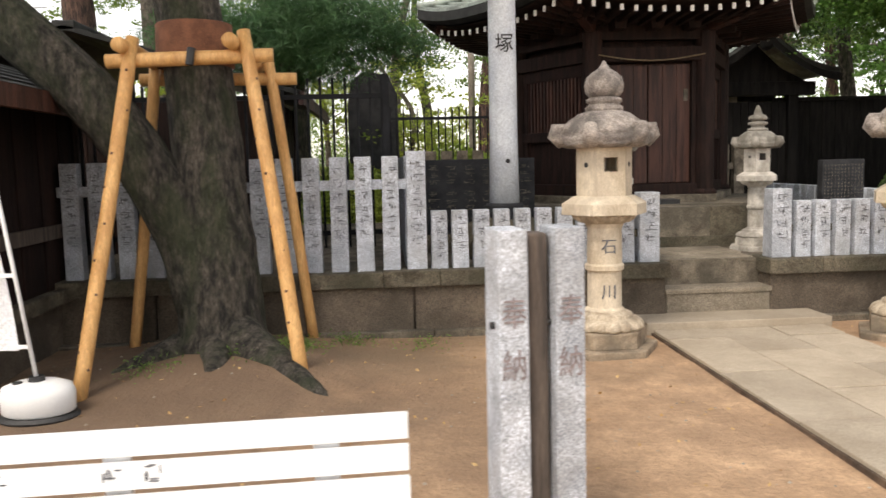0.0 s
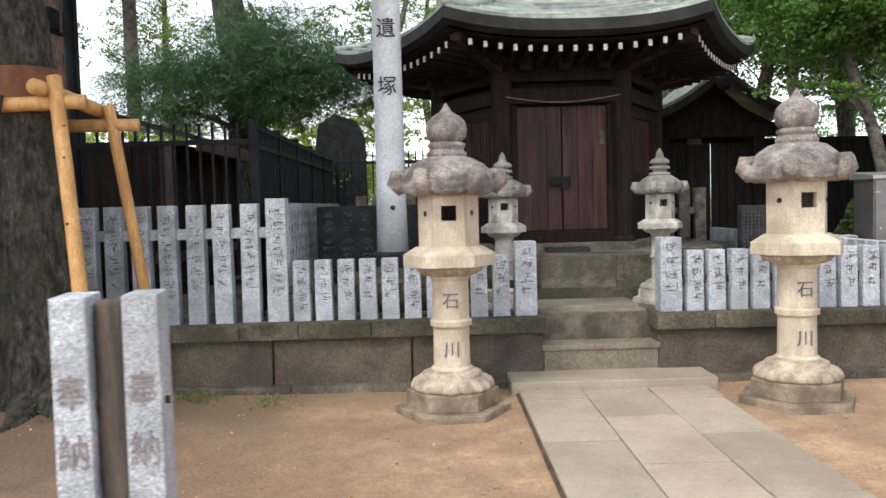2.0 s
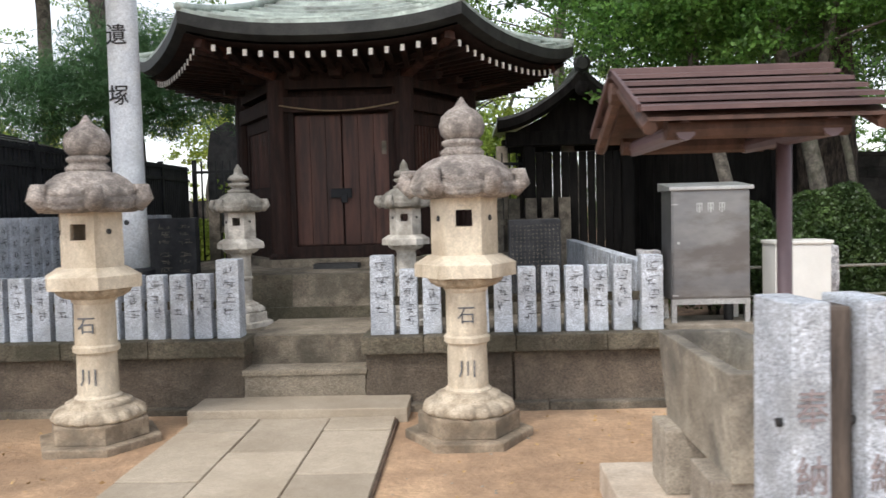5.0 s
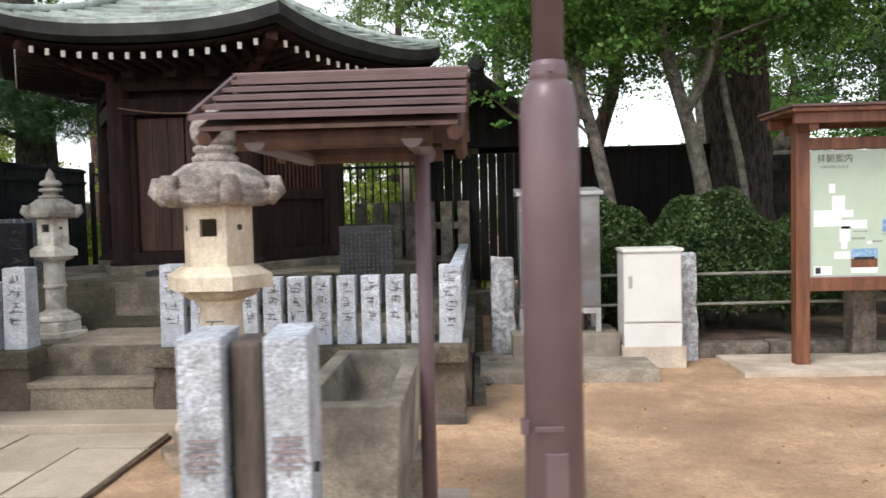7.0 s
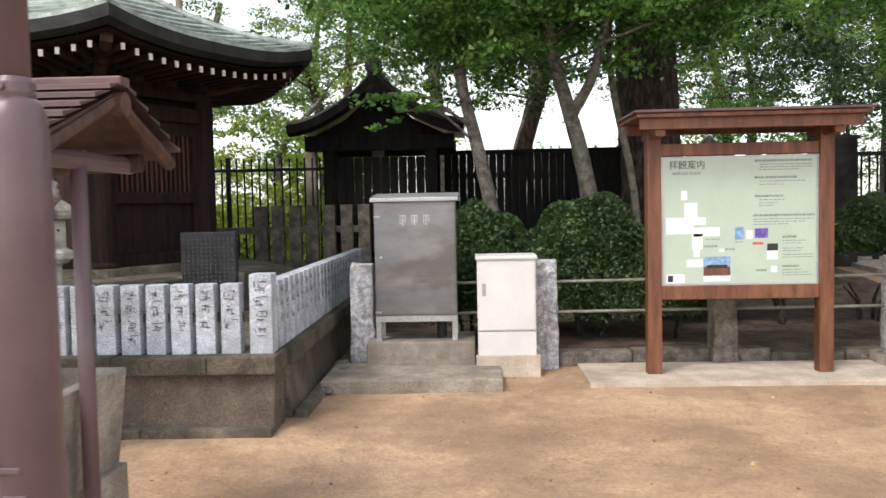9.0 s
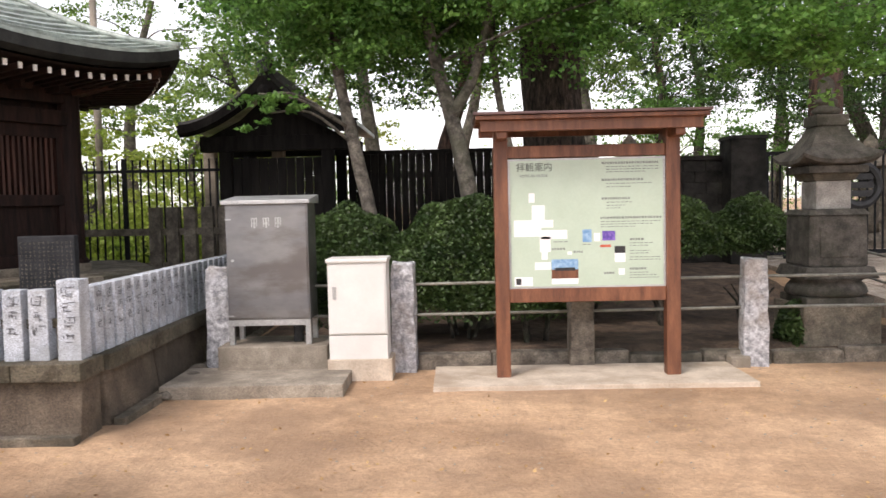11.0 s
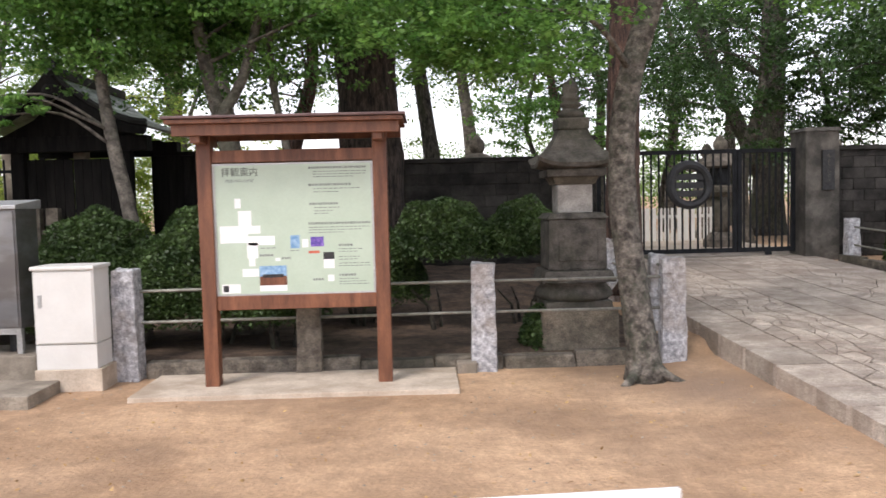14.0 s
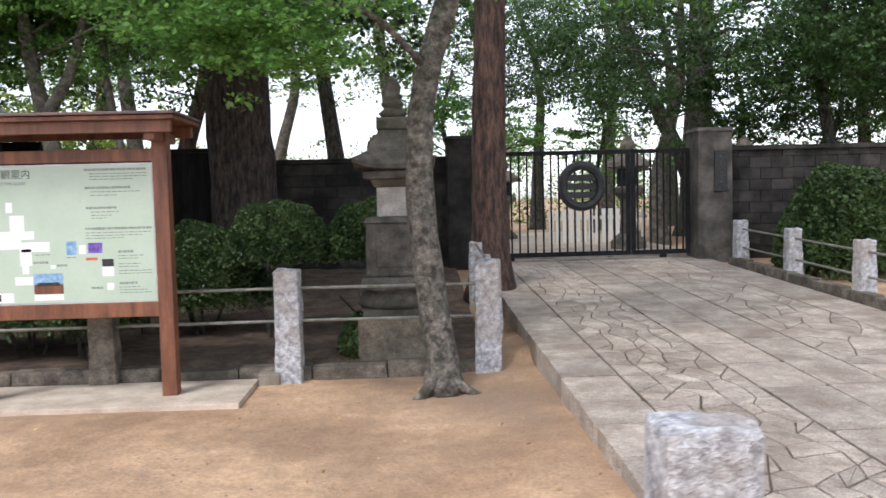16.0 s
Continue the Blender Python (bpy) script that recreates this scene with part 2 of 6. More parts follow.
CONCRETE = mat("concrete", (0.23, 0.195, 0.155), (0.38, 0.33, 0.265), 4, 0.9, 0.6, fine=80, stain=(0.14, 0.118, 0.092), stain_scale=1.5, stain_amount=0.65, vary=0.08, speck=0.3, mid=(12, 0.16))
PALE_CONCRETE = mat("pale_concrete", (0.45, 0.37, 0.29), (0.62, 0.53, 0.43), 4, 0.9, 0.25, fine=70, stain=(0.34, 0.255, 0.18), stain_amount=0.6, speck=0.16)
IRON = mat("black_iron", (0.007, 0.0075, 0.009), (0.017, 0.018, 0.021), 5, 0.7, 0.1, 0.0, spec=0.2)
PIPE = mat("weathered_pipe", (0.17, 0.165, 0.14), (0.29, 0.28, 0.24), 8, 0.6, 0.2, 0.3)
BARK = mat("bark", (0.016, 0.0145, 0.012), (0.12, 0.104, 0.083), 11, 0.95, 1.0, fine=34, stain=(0.04, 0.055, 0.02), stain_scale=2.0, stain_amount=0.6, stretch=(1.5, 1.5, 0.6), bump_size=0.08, speck=0.5, mid=(24, 0.3))
BARK_PALE = mat("pale_bark", (0.055, 0.048, 0.04), (0.2, 0.175, 0.145), 9, 0.95, 1.0, fine=40, stain=(0.09, 0.095, 0.06), stain_scale=3, stain_amount=0.5, bump_size=0.04, speck=0.35)
BARK_PATCHY = mat("patchy_grey_bark", (0.045, 0.038, 0.032), (0.21, 0.185, 0.155), 12, 0.95, 1.0, fine=30, stain=(0.04, 0.05, 0.03), stain_scale=5, stain_amount=0.65, bump_size=0.05, speck=0.45)
BARK_RED = mat("red_pine_bark", (0.025, 0.017, 0.014), (0.13, 0.075, 0.057), 9, 0.95, 1.0, fine=30, stretch=(1.8, 1.8, 0.4), bump_size=0.06, speck=0.4)
WOOD_BROWN = mat("brown_stained_wood", (0.055, 0.028, 0.02), (0.12, 0.062, 0.045), 3, 0.6, 0.3, fine=45, stretch=(4, 4, 0.5), vary=0.1)
BARK_CAMPHOR = mat("camphor_bark", (0.02, 0.0155, 0.0125), (0.115, 0.085, 0.068), 9, 0.95, 1.0, fine=26, stretch=(1.8, 1.8, 0.5), bump_size=0.08, speck=0.45, mid=(22, 0.25))
BURLAP = mat("rust_wrap", (0.12, 0.045, 0.022), (0.2, 0.08, 0.04), 8, 0.9, 0.5, fine=90)
LEAF_MAPLE = mat("maple_leaf", (0.075, 0.185, 0.038), (0.18, 0.335, 0.072), 2, 0.5, 0.0, vary=0.45, leaf=0.6)
LEAF_DARK = mat("broad_leaf", (0.026, 0.066, 0.016), (0.066, 0.135, 0.033), 2, 0.4, 0.0, vary=0.45, leaf=0.4)
LEAF_PINE = mat("pine_needle", (0.035, 0.095, 0.035), (0.08, 0.17, 0.06), 2, 0.6, 0.0, vary=0.3, leaf=0.35)
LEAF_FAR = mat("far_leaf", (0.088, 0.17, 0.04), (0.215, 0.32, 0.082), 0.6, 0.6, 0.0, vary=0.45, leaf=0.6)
LEAF_HEDGE = mat("hedge_leaf", (0.03, 0.062, 0.016), (0.085, 0.14, 0.04), 3, 0.5, 0.0, vary=0.5, leaf=0.3)
LEAF_YELLOW = mat("yellow_green_leaf", (0.22, 0.33, 0.05), (0.4, 0.47, 0.1), 0.8, 0.6, 0.0, vary=0.35, leaf=0.6)
EMBLEM = mat("grey_cast_iron", (0.024, 0.024, 0.025), (0.045, 0.045, 0.047), 6, 0.6, 0.2, 0.2)
PALE_BLOCK = mat("pale_carved_stone", (0.3, 0.28, 0.255), (0.45, 0.42, 0.385), 7, 0.9, 0.7, fine=70, stain=(0.14, 0.12, 0.1), stain_scale=3, stain_amount=0.5, speck=0.3)
PRINT = mat("grey_print", (0.17, 0.19, 0.17), (0.24, 0.26, 0.24), 20, 0.6, 0.0)
WALL_BLOCK = mat("sooty_block_wall", (0.018, 0.017, 0.016), (0.06, 0.055, 0.05), 2.2, 0.92, 0.4, fine=50, stain=(0.01, 0.01, 0.009), stain_amount=0.6, vary=0.25, spec=0.2)
BOARD_GREEN = mat("sage_board", (0.44, 0.53, 0.42), (0.48, 0.57, 0.46), 3, 0.35, 0.0, speck=0.03)
PAPER = mat("white_print", (0.78, 0.79, 0.78), (0.84, 0.84, 0.83), 5, 0.5, 0.0, speck=0.03)
BLUE_PRINT = mat("blue_print", (0.12, 0.27, 0.48), (0.34, 0.5, 0.66), 22, 0.5, 0.0, speck=0.1)
VIOLET_PRINT = mat("violet_print", (0.09, 0.05, 0.3), (0.25, 0.15, 0.5), 30, 0.5, 0.0)
RED_PRINT = mat("red_print", (0.5, 0.1, 0.06), (0.6, 0.16, 0.1), 12, 0.5, 0.0, speck=0.03)
CLOTH_WHITE = mat("white_cloth", (0.72, 0.73, 0.76), (0.8, 0.8, 0.82), 6, 0.85, 0.1)
ROPE = mat("straw_rope", (0.13, 0.095, 0.055), (0.22, 0.165, 0.1), 30, 0.9, 0.3)
DEAD_LEAF = mat("fallen_leaf", (0.22, 0.12, 0.05), (0.42, 0.28, 0.12), 5, 0.8, 0.0, vary=0.4)
PAVE = mat("paving_stone", (0.315, 0.26, 0.212), (0.49, 0.422, 0.355), 3, 0.85, 0.9, fine=75, stain=(0.25, 0.19, 0.15), stain_scale=1.8, stain_amount=0.5, vary=0.17, speck=0.38, bump_size=0.02, mid=(14, 0.17))
GROUT = mat("dark_joint", (0.06, 0.045, 0.034), (0.13, 0.1, 0.075), 8, 0.95, 0.3)


# ---- building tools ----
class Geo:
    """Collects vertices and faces of one mesh."""
    def __init__(self):
        self.v, self.f = [], []

    def add(self, verts, faces, m=None):
        k = len(self.v)
        self.v += [tuple(m @ Vector(p)) for p in verts] if m else [tuple(p) for p in verts]
        self.f += [tuple(i + k for i in q) for q in faces]
        return self

    def box(self, x0, x1, y0, y1, z0, z1, m=None, top=0.0, topy=None):
        ty = top if topy is None else topy
        p = [(x0, y0, z0), (x1, y0, z0), (x1, y1, z0), (x0, y1, z0), (x0 + top, y0 + ty, z1), (x1 - top, y0 + ty, z1), (x1 - top, y1 - ty, z1), (x0 + top, y1 - ty, z1)]
        return self.add(p, [(3, 2, 1, 0), (4, 5, 6, 7), (0, 1, 5, 4), (1, 2, 6, 5), (2, 3, 7, 6), (3, 0, 4, 7)], m)

    def lathe(self, profile, n=24, phase=0.0, m=None, wave=None):
        v, f = [], []
        for j, (r, z) in enumerate(profile):
            for i in range(n):
                a = 2 * math.pi * (i + phase) / n
                rr, zz = (r, z) if wave is None else wave(r, z, a)
                v.append((rr * math.cos(a), rr * math.sin(a), zz))
        for j in range(len(profile) - 1):
            for i in range(n):
                f.append((j * n + i, j * n + (i + 1) % n, (j + 1) * n + (i + 1) % n, (j + 1) * n + i))
        f.append(tuple(reversed(range(n))))
        f.append(tuple((len(profile) - 1) * n + i for i in range(n)))
        return self.add(v, f, m)

    def tube(self, pts, radii, n=10, m=None, flat=1.0):
        pts = [Vector(p) for p in pts]
        v, f = [], []
        side = None
        for j, p in enumerate(pts):
            d = (pts[min(j + 1, len(pts) - 1)] - pts[max(j - 1, 0)]).normalized()
            if side is None:
                side = d.orthogonal().normalized()
            side = (side - d * side.dot(d)).normalized()
            up = d.cross(side)
            r = radii[j] if isinstance(radii, (list, tuple)) else radii
            for i in range(n):
                a = 2 * math.pi * i / n
                v.append(p + side * (r * math.cos(a)) + up * (r * flat * math.sin(a)))
        for j in range(len(pts) - 1):
            for i in range(n):
                f.append((j * n + i, j * n + (i + 1) % n, (j + 1) * n + (i + 1) % n, (j + 1) * n + i))
        f.append(tuple(reversed(range(n))))
        f.append(tuple((len(pts) - 1) * n + i for i in range(n)))
        return self.add(v, f, m)

    def prism(self, poly, z0, z1, m=None, grow=0.0):
        n = len(poly)
        cx, cy = sum(p[0] for p in poly) / n, sum(p[1] for p in poly) / n
        v = [(x, y, z0) for x, y in poly] + [(cx + (x - cx) * (1 + grow), cy + (y - cy) * (1 + grow), z1) for x, y in poly]
        f = [tuple(reversed(range(n))), tuple(range(n, 2 * n))] + [(i, (i + 1) % n, n + (i + 1) % n, n + i) for i in range(n)]
        return self.add(v, f, m)


def mesh_of(name, g, material, bevel=0.0, smooth=False, rough=0.0, cuts=0):
    me = bpy.data.meshes.new(name)
    me.from_pydata(g.v, [], g.f)
    if bevel or rough or cuts:
        bm = bmesh.new()
        bm.from_mesh(me)
        if cuts:
            bmesh.ops.subdivide_edges(bm, edges=bm.edges[:], cuts=cuts, use_grid_fill=True)
        if bevel:
            es = [e for e in bm.edges if len(e.link_faces) == 2 and e.calc_face_angle(0) > 0.5]
            bmesh.ops.bevel(bm, geom=es, offset=bevel, segments=2, profile=0.6, affect="EDGES", clamp_overlap=True)
        if rough:
            for v in bm.verts:
                v.co += noise.noise_vector(v.co * 9.0) * rough + noise.noise_vector(v.co * 23.0) * rough * 0.5
        bm.to_mesh(me)
        bm.free()
    if smooth:
        me.polygons.foreach_set("use_smooth", [True] * len(me.polygons))
    me.materials.append(material)
    return me


def part(name, g, material, parent=None, label="", bevel=0.0, smooth=False, rough=0.0, cuts=0):
    me = g if isinstance(g, bpy.types.Mesh) else mesh_of(name, g, material, bevel, smooth, rough, cuts)
    ob = new(name, me)
    if parent:
        ob.parent = parent
    if label:
        tagged(ob, label)
    return ob


def thing(name, label, category, at=(0, 0, 0), turn=0.0, group="", kind=""):
    ob = new(name)
    ob.empty_display_size = 0.1
    ob.matrix_world = pose(*at, 0, 0, turn)
    return tagged(ob, label, category, group, kind)


def setting(name, g, material, label="", category="", **more):
    return tagged(part(name, g, material, None, "", **more), label, category, "", "structure")


def lettering(name, text, size, material, parent, at, depth=0.004, spin=0.0, wide=1.0):
    """Flat characters standing upright, facing -y."""
    c = bpy.data.curves.new(name, "FONT")
    c.body, c.size, c.align_x, c.align_y, c.extrude = text, size, "CENTER", "CENTER", depth
    c.resolution_u = 2
    ob = new(name, c)
    bpy.context.view_layer.update()
    me = bpy.data.meshes.new_from_object(ob.evaluated_get(bpy.context.evaluated_depsgraph_get()))
    bpy.data.objects.remove(ob)
    me.materials.clear()
    me.materials.append(material)
    o = new(name, me)
    o.parent = parent
    o.matrix_local = pose(*at, 90, 0, spin) @ Matrix.Diagonal((wide, 1, 1, 1))
    return o


def bars(g, x, z0, z1, w, y, rnd, size):
    """Rows of illegible characters as small cut strokes on a face at y."""
    z = z1
    while z - size > z0:
        for _ in range(7):
            if rnd.random() < 0.55:
                a, h = rnd.uniform(-0.5, 0.1) * w, rnd.uniform(0, 0.9) * size
                g.box(x + a, x + a + rnd.uniform(0.25, 0.7) * w, y - 0.0025, y, z - h - 0.07 * size, z - h)
            else:
                a, h = rnd.uniform(-0.5, 0.45) * w, rnd.uniform(0, 0.5) * size
                g.box(x + a, x + a + 0.055 * w, y - 0.0025, y, z - h - rnd.uniform(0.25, 0.5) * size, z - h)
        z -= size * 1.28


def smoothstep(a, b, x):
    t = max(0.0, min(1.0, (x - a) / (b - a)))
    return t * t * (3 - 2 * t)

# ---- ground ----
def ground_height(x, y):
    rise = 0.5 * smoothstep(11.0, 16.0, y) * smoothstep(6.0, 9.0, x) + 0.12 * smoothstep(9.5, 9.8, y) * smoothstep(6.6, 8.0, x) * (1 - smoothstep(11, 16, y))
    mound = 0.16 * math.exp(-((x + 1.4) ** 2 + (y - 6.2) ** 2) / 0.9) + 0.1 * math.exp(-((x + 0.75) ** 2 * 4 + (y - 5.55) ** 2 * 3))
    near = 1 - smoothstep(12, 22, math.hypot(x - 6, y - 4))
    bank = 0.07 * smoothstep(13.0, 14.0, x) * smoothstep(2.0, 5.0, y) * (1 - smoothstep(10, 12, y))
    return rise + mound + bank + near * (0.012 * noise.noise(Vector((x * 1.3, y * 1.3, 0))) + 0.006 * noise.noise(Vector((x * 5, y * 5, 3)))) - 0.012


def axis(lo, hi, fine_lo, fine_hi, step):
    a, k = [], fine_lo
    while k <= fine_hi:
        a.append(k)
        k += step
    s, k = step, fine_lo
    while k > lo:
        s *= 1.5
        k -= s
        a.insert(0, k)
    s, k = step, fine_hi
    while k < hi:
        s *= 1.5
        k += s
        a.append(k)
    return a


gx, gy = axis(-900, 900, -5, 20, 0.14), axis(-900, 900, 0.5, 13, 0.14)
g = Geo()
g.v = [(x, y, ground_height(x, y)) for y in gy for x in gx]
W = len(gx)
g.f = [(j * W + i, j * W + i + 1, (j + 1) * W + i + 1, (j + 1) * W + i) for j in range(len(gy) - 1) for i in range(W - 1)]
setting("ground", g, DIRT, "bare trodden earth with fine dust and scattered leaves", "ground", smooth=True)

g = Geo()
px = [6.2 + 0.2 * i for i in range(38)]
py = [9.56 + 0.2 * i for i in range(32)]
g.v = [(x, y, ground_height(x, y) + 0.03 + 0.03 * noise.noise(Vector((x * 3, y * 3, 7)))) for y in py for x in px]
g.f = [(j * 38 + i, j * 38 + i + 1, (j + 1) * 38 + i + 1, (j + 1) * 38 + i) for j in range(31) for i in range(37)]
setting("planting_bed", g, SOIL, "dark damp soil under shrubs and trees", "soil", smooth=True)

# terrace behind the stone fence
setting("terrace", Geo().box(-3.2, 5.86, 7.36, 13.4, 0.0, 0.555), STEP, "raised stone-edged terrace floor of the hall", "terrace")


# ---- plinth of the stone fence ----
def plinth_run(name, x0, x1, y, first, along="x", z_top=0.57):
    """Battered base blocks under overhanging coping stones."""
    th = thing(name, "weathered brown-grey stone plinth with overhanging coping", "stone plinth", kind="structure")
    rnd = random.Random(first)
    turn = Matrix.Identity(4) if along == "x" else Matrix.Translation((y, 0, 0)) @ pose(0, 0, 0, 0, 0, 90) @ Matrix.Translation((0, 0, 0))
    yy = y if along == "x" else 0.0
    length, k = 1.15, x0
    while k < x1 - 0.01:
        e = min(x1, k + length * rnd.uniform(0.85, 1.15))
        if x1 - e < 0.35:
            e = x1
        g = Geo().add([(k + 0.008, yy - 0.03, -0.1), (e - 0.008, yy - 0.03, -0.1), (e - 0.008, yy + 0.34, -0.1), (k + 0.008, yy + 0.34, -0.1),
                       (k + 0.008, yy + 0.045, z_top - 0.14), (e - 0.008, yy + 0.045, z_top - 0.14), (e - 0.008, yy + 0.34, z_top - 0.14), (k + 0.008, yy + 0.34, z_top - 0.14)],
                      [(3, 2, 1, 0), (4, 5, 6, 7), (0, 1, 5, 4), (1, 2, 6, 5), (2, 3, 7, 6), (3, 0, 4, 7)], turn)
        part("base_stone", g, BLOCK, th, bevel=0.018)
        k = e
    k = x0
    while k < x1 - 0.01:
        e = min(x1, k + rnd.uniform(0.9, 1.6))
        part("footing_stone", Geo().box(k + 0.003, e - 0.003, yy - 0.13, yy - 0.028, -0.08, 0.045 + rnd.uniform(-0.012, 0.008), turn), STEP, th, bevel=0.012)
        k = e
    part("core", Geo().box(x0 + 0.02, x1 - 0.02, yy + 0.075, yy + 0.33, -0.1, z_top - 0.02, turn), GROUT, th)
    k = x0 - 0.02
    while k < x1 - 0.01:
        e = min(x1 + 0.02, k + 0.62 * rnd.uniform(0.8, 1.2))
        if x1 - e < 0.2:
            e = x1 + 0.02
        part("coping_stone", Geo().box(k + 0.002, e - 0.002, yy - 0.04, yy + 0.36, z_top - 0.138, z_top + rnd.uniform(-0.006, 0.006), turn), COPING, th, bevel=0.014)
        k = e
    return th


plinth_run("plinth_west", -3.1, 2.55, 7.1, 3)
plinth_run("plinth_east", 3.52, 5.95, 7.1, 5)
plinth_run("plinth_side", 7.5, 12.6, 5.97, 8, "y")

# ---- steps and approach ----
steps = thing("stone_steps", "worn grey stone steps up to the terrace", "steps", kind="structure")
part("landing_slab", Geo().box(2.22, 3.89, 6.69, 7.13, -0.05, 0.1), SLAB, steps, bevel=0.012)
part("riser", Geo().box(2.545, 3.525, 7.115, 7.5, 0.0, 0.27), TREAD, steps, bevel=0.008)
part("tread", Geo().box(2.53, 3.54, 7.1, 7.46, 0.27, 0.32), TREAD, steps, bevel=0.012)
part("riser", Geo().box(2.575, 3.505, 7.43, 7.7, 0.2, 0.5), COPING, steps, bevel=0.008)
part("tread", Geo().box(2.57, 3.51, 7.415, 7.72, 0.5, 0.562), TREAD, steps, bevel=0.014)
part("landing_stone", Geo().box(2.56, 3.52, 7.725, 8.28, 0.4, 0.575), TREAD, steps, bevel=0.012)

approach = thing("approach_pavement", "pale grey stone slab path over bare earth", "pavement", kind="structure")
rows_of = {0: (2.28, 2.777), 1: (2.787, 3.307), 2: (3.317, 3.8)}
for c, (xa, xb) in rows_of.items():
    y, rnd = 6.685, random.Random(20 + c)
    first_len = {0: 0.375, 1: 0.838, 2: 0.36}[c]
    n = 0
    while y > -3.0:
        ln = first_len if n == 0 else 0.98 + rnd.uniform(-0.08, 0.1)
        part("slab", Geo().box(xa, xb, y - ln + 0.018, y, -0.05, 0.034 + rnd.uniform(-0.004, 0.004)), SLAB, approach, bevel=0.007)
        y -= ln
        n += 1
setting("approach_bed", Geo().box(2.26, 3.82, -3.0, 6.69, -0.06, 0.014), SOIL, "earth joints between the path slabs", "joint")

# ---- raised paved walk to the iron gate ----
def walk_height(y):
    return 0.12 + 0.04 * (y - 5.0)


crazy = thing("stone_paved_walk", "raised walk of long kerb slabs and crazy paving", "pavement", kind="structure")
bed = Geo()
bed.add([(14.04, -2, -1.5), (18.05, -2, -1.5), (18.05, 16.4, -1.5), (14.04, 16.4, -1.5), (14.04, -2, walk_height(-2) - 0.011), (18.05, -2, walk_height(-2) - 0.011), (18.05, 16.4, walk_height(16.4) - 0.011), (14.04, 16.4, walk_height(16.4) - 0.011)],
        [(3, 2, 1, 0), (4, 5, 6, 7), (0, 1, 5, 4), (1, 2, 6, 5), (2, 3, 7, 6), (3, 0, 4, 7)])
part("bed", bed, GROUT, crazy)

far_stones = Geo()


def paver(poly, parent, rnd, name="paving_stone"):
    n = len(poly)
    cx, cy = sum(p[0] for p in poly) / n, sum(p[1] for p in poly) / n
    h = rnd.uniform(0.0, 0.003)
    v = [(x, y, walk_height(y) - (0.9 if name == "kerb_slab" else 0.05)) for x, y in poly]
    v += [(x, y, walk_height(y) - 0.0025 + h) for x, y in poly]
    v += [(cx + (x - cx) * 0.95, cy + (y - cy) * 0.95, walk_height(y) + h) for x, y in poly]
    f = [tuple(range(2 * n, 3 * n))] + [(i, (i + 1) % n, n + (i + 1) % n, n + i) for i in range(n)] + [(n + i, n + (i + 1) % n, 2 * n + (i + 1) % n, 2 * n + i) for i in range(n)]
    if parent:
        part(name, Geo().add(v, f), PAVE, parent)
    else:
        far_stones.add(v, f)


def shrink(poly, d):
    """A convex outline moved inwards by d on every side."""
    n, out = len(poly), []
    area = sum(poly[i][0] * poly[(i + 1) % n][1] - poly[(i + 1) % n][0] * poly[i][1] for i in range(n))
    if area < 0:
        poly = poly[::-1]
    for i in range(n):
        a, b, c = Vector(poly[i - 1]), Vector(poly[i]), Vector(poly[(i + 1) % n])
        u, w = (b - a).normalized(), (c - b).normalized()
        n1, n2 = Vector((-u.y, u.x)), Vector((-w.y, w.x))
        m = n1 + n2
        k = max(0.35, 1 + n1.dot(n2))
        out.append(tuple(b + m * (d / k)))
    return out


rnd = random.Random(31)
for xa, xb, la in ((14.0, 14.46, 0.62), (15.42, 15.92, 0.9), (15.935, 16.4, 0.85), (17.45, 18.02, 0.8)):
    y = 16.3
    while y > 0.0:
        e = y - la * rnd.uniform(0.8, 1.25)
        j = lambda: rnd.uniform(-0.007, 0.007)
        cut = lambda: rnd.uniform(0.008, 0.03)
        paver([(xa + cut(), e + 0.009), (xb - cut(), e + 0.009 + j()), (xb + j() * 0.5, e + 0.02 + cut()), (xb + j() * 0.5, y - 0.016 - cut()), (xb - cut(), y - 0.007), (xa + cut(), y - 0.007 + j()), (xa + j(), y - 0.016 - cut()), (xa + j(), e + 0.02 + cut())], crazy, rnd, "kerb_slab" if xa == 14.0 else "slab")
        y = e


def crazy_field(x0, x1, y0, y1, cell, rnd):
    """Irregular stones: a jittered grid cut by a random diagonal or merged, with open joints."""
    nx, ny = max(2, round((x1 - x0) / cell)), round((y1 - y0) / cell)
    P = {}
    for i in range(nx + 1):
        for j in range(ny + 1):
            jx = 0 if i in (0, nx) else rnd.uniform(-0.4, 0.4) * cell
            jy = rnd.uniform(-0.33, 0.33) * cell
            P[i, j] = (x0 + (x1 - x0) * i / nx + jx, y0 + (y1 - y0) * j / ny + jy)
    for i in range(nx):
        for j in range(ny):
            q = [P[i, j], P[i + 1, j], P[i + 1, j + 1], P[i, j + 1]]
            kind = rnd.random()
            polys = [q] if kind < 0.45 else ([[q[0], q[1], q[2]], [q[0], q[2], q[3]]] if kind < 0.7 else [[q[0], q[1], q[3]], [q[1], q[2], q[3]]])
            for p in polys:
                cx, cy = sum(a[0] for a in p) / len(p), sum(a[1] for a in p) / len(p)
                near = 5.0 < cy < 11.5
                paver(shrink(p, rnd.uniform(0.005, 0.01)), crazy if near else None, rnd)


crazy_field(14.475, 15.405, 2.0, 16.2, 0.2, rnd)
crazy_field(16.415, 17.435, 4.0, 16.2, 0.28, rnd)
tagged(part("paving_stones", far_stones, PAVE, crazy), kind="stuff")

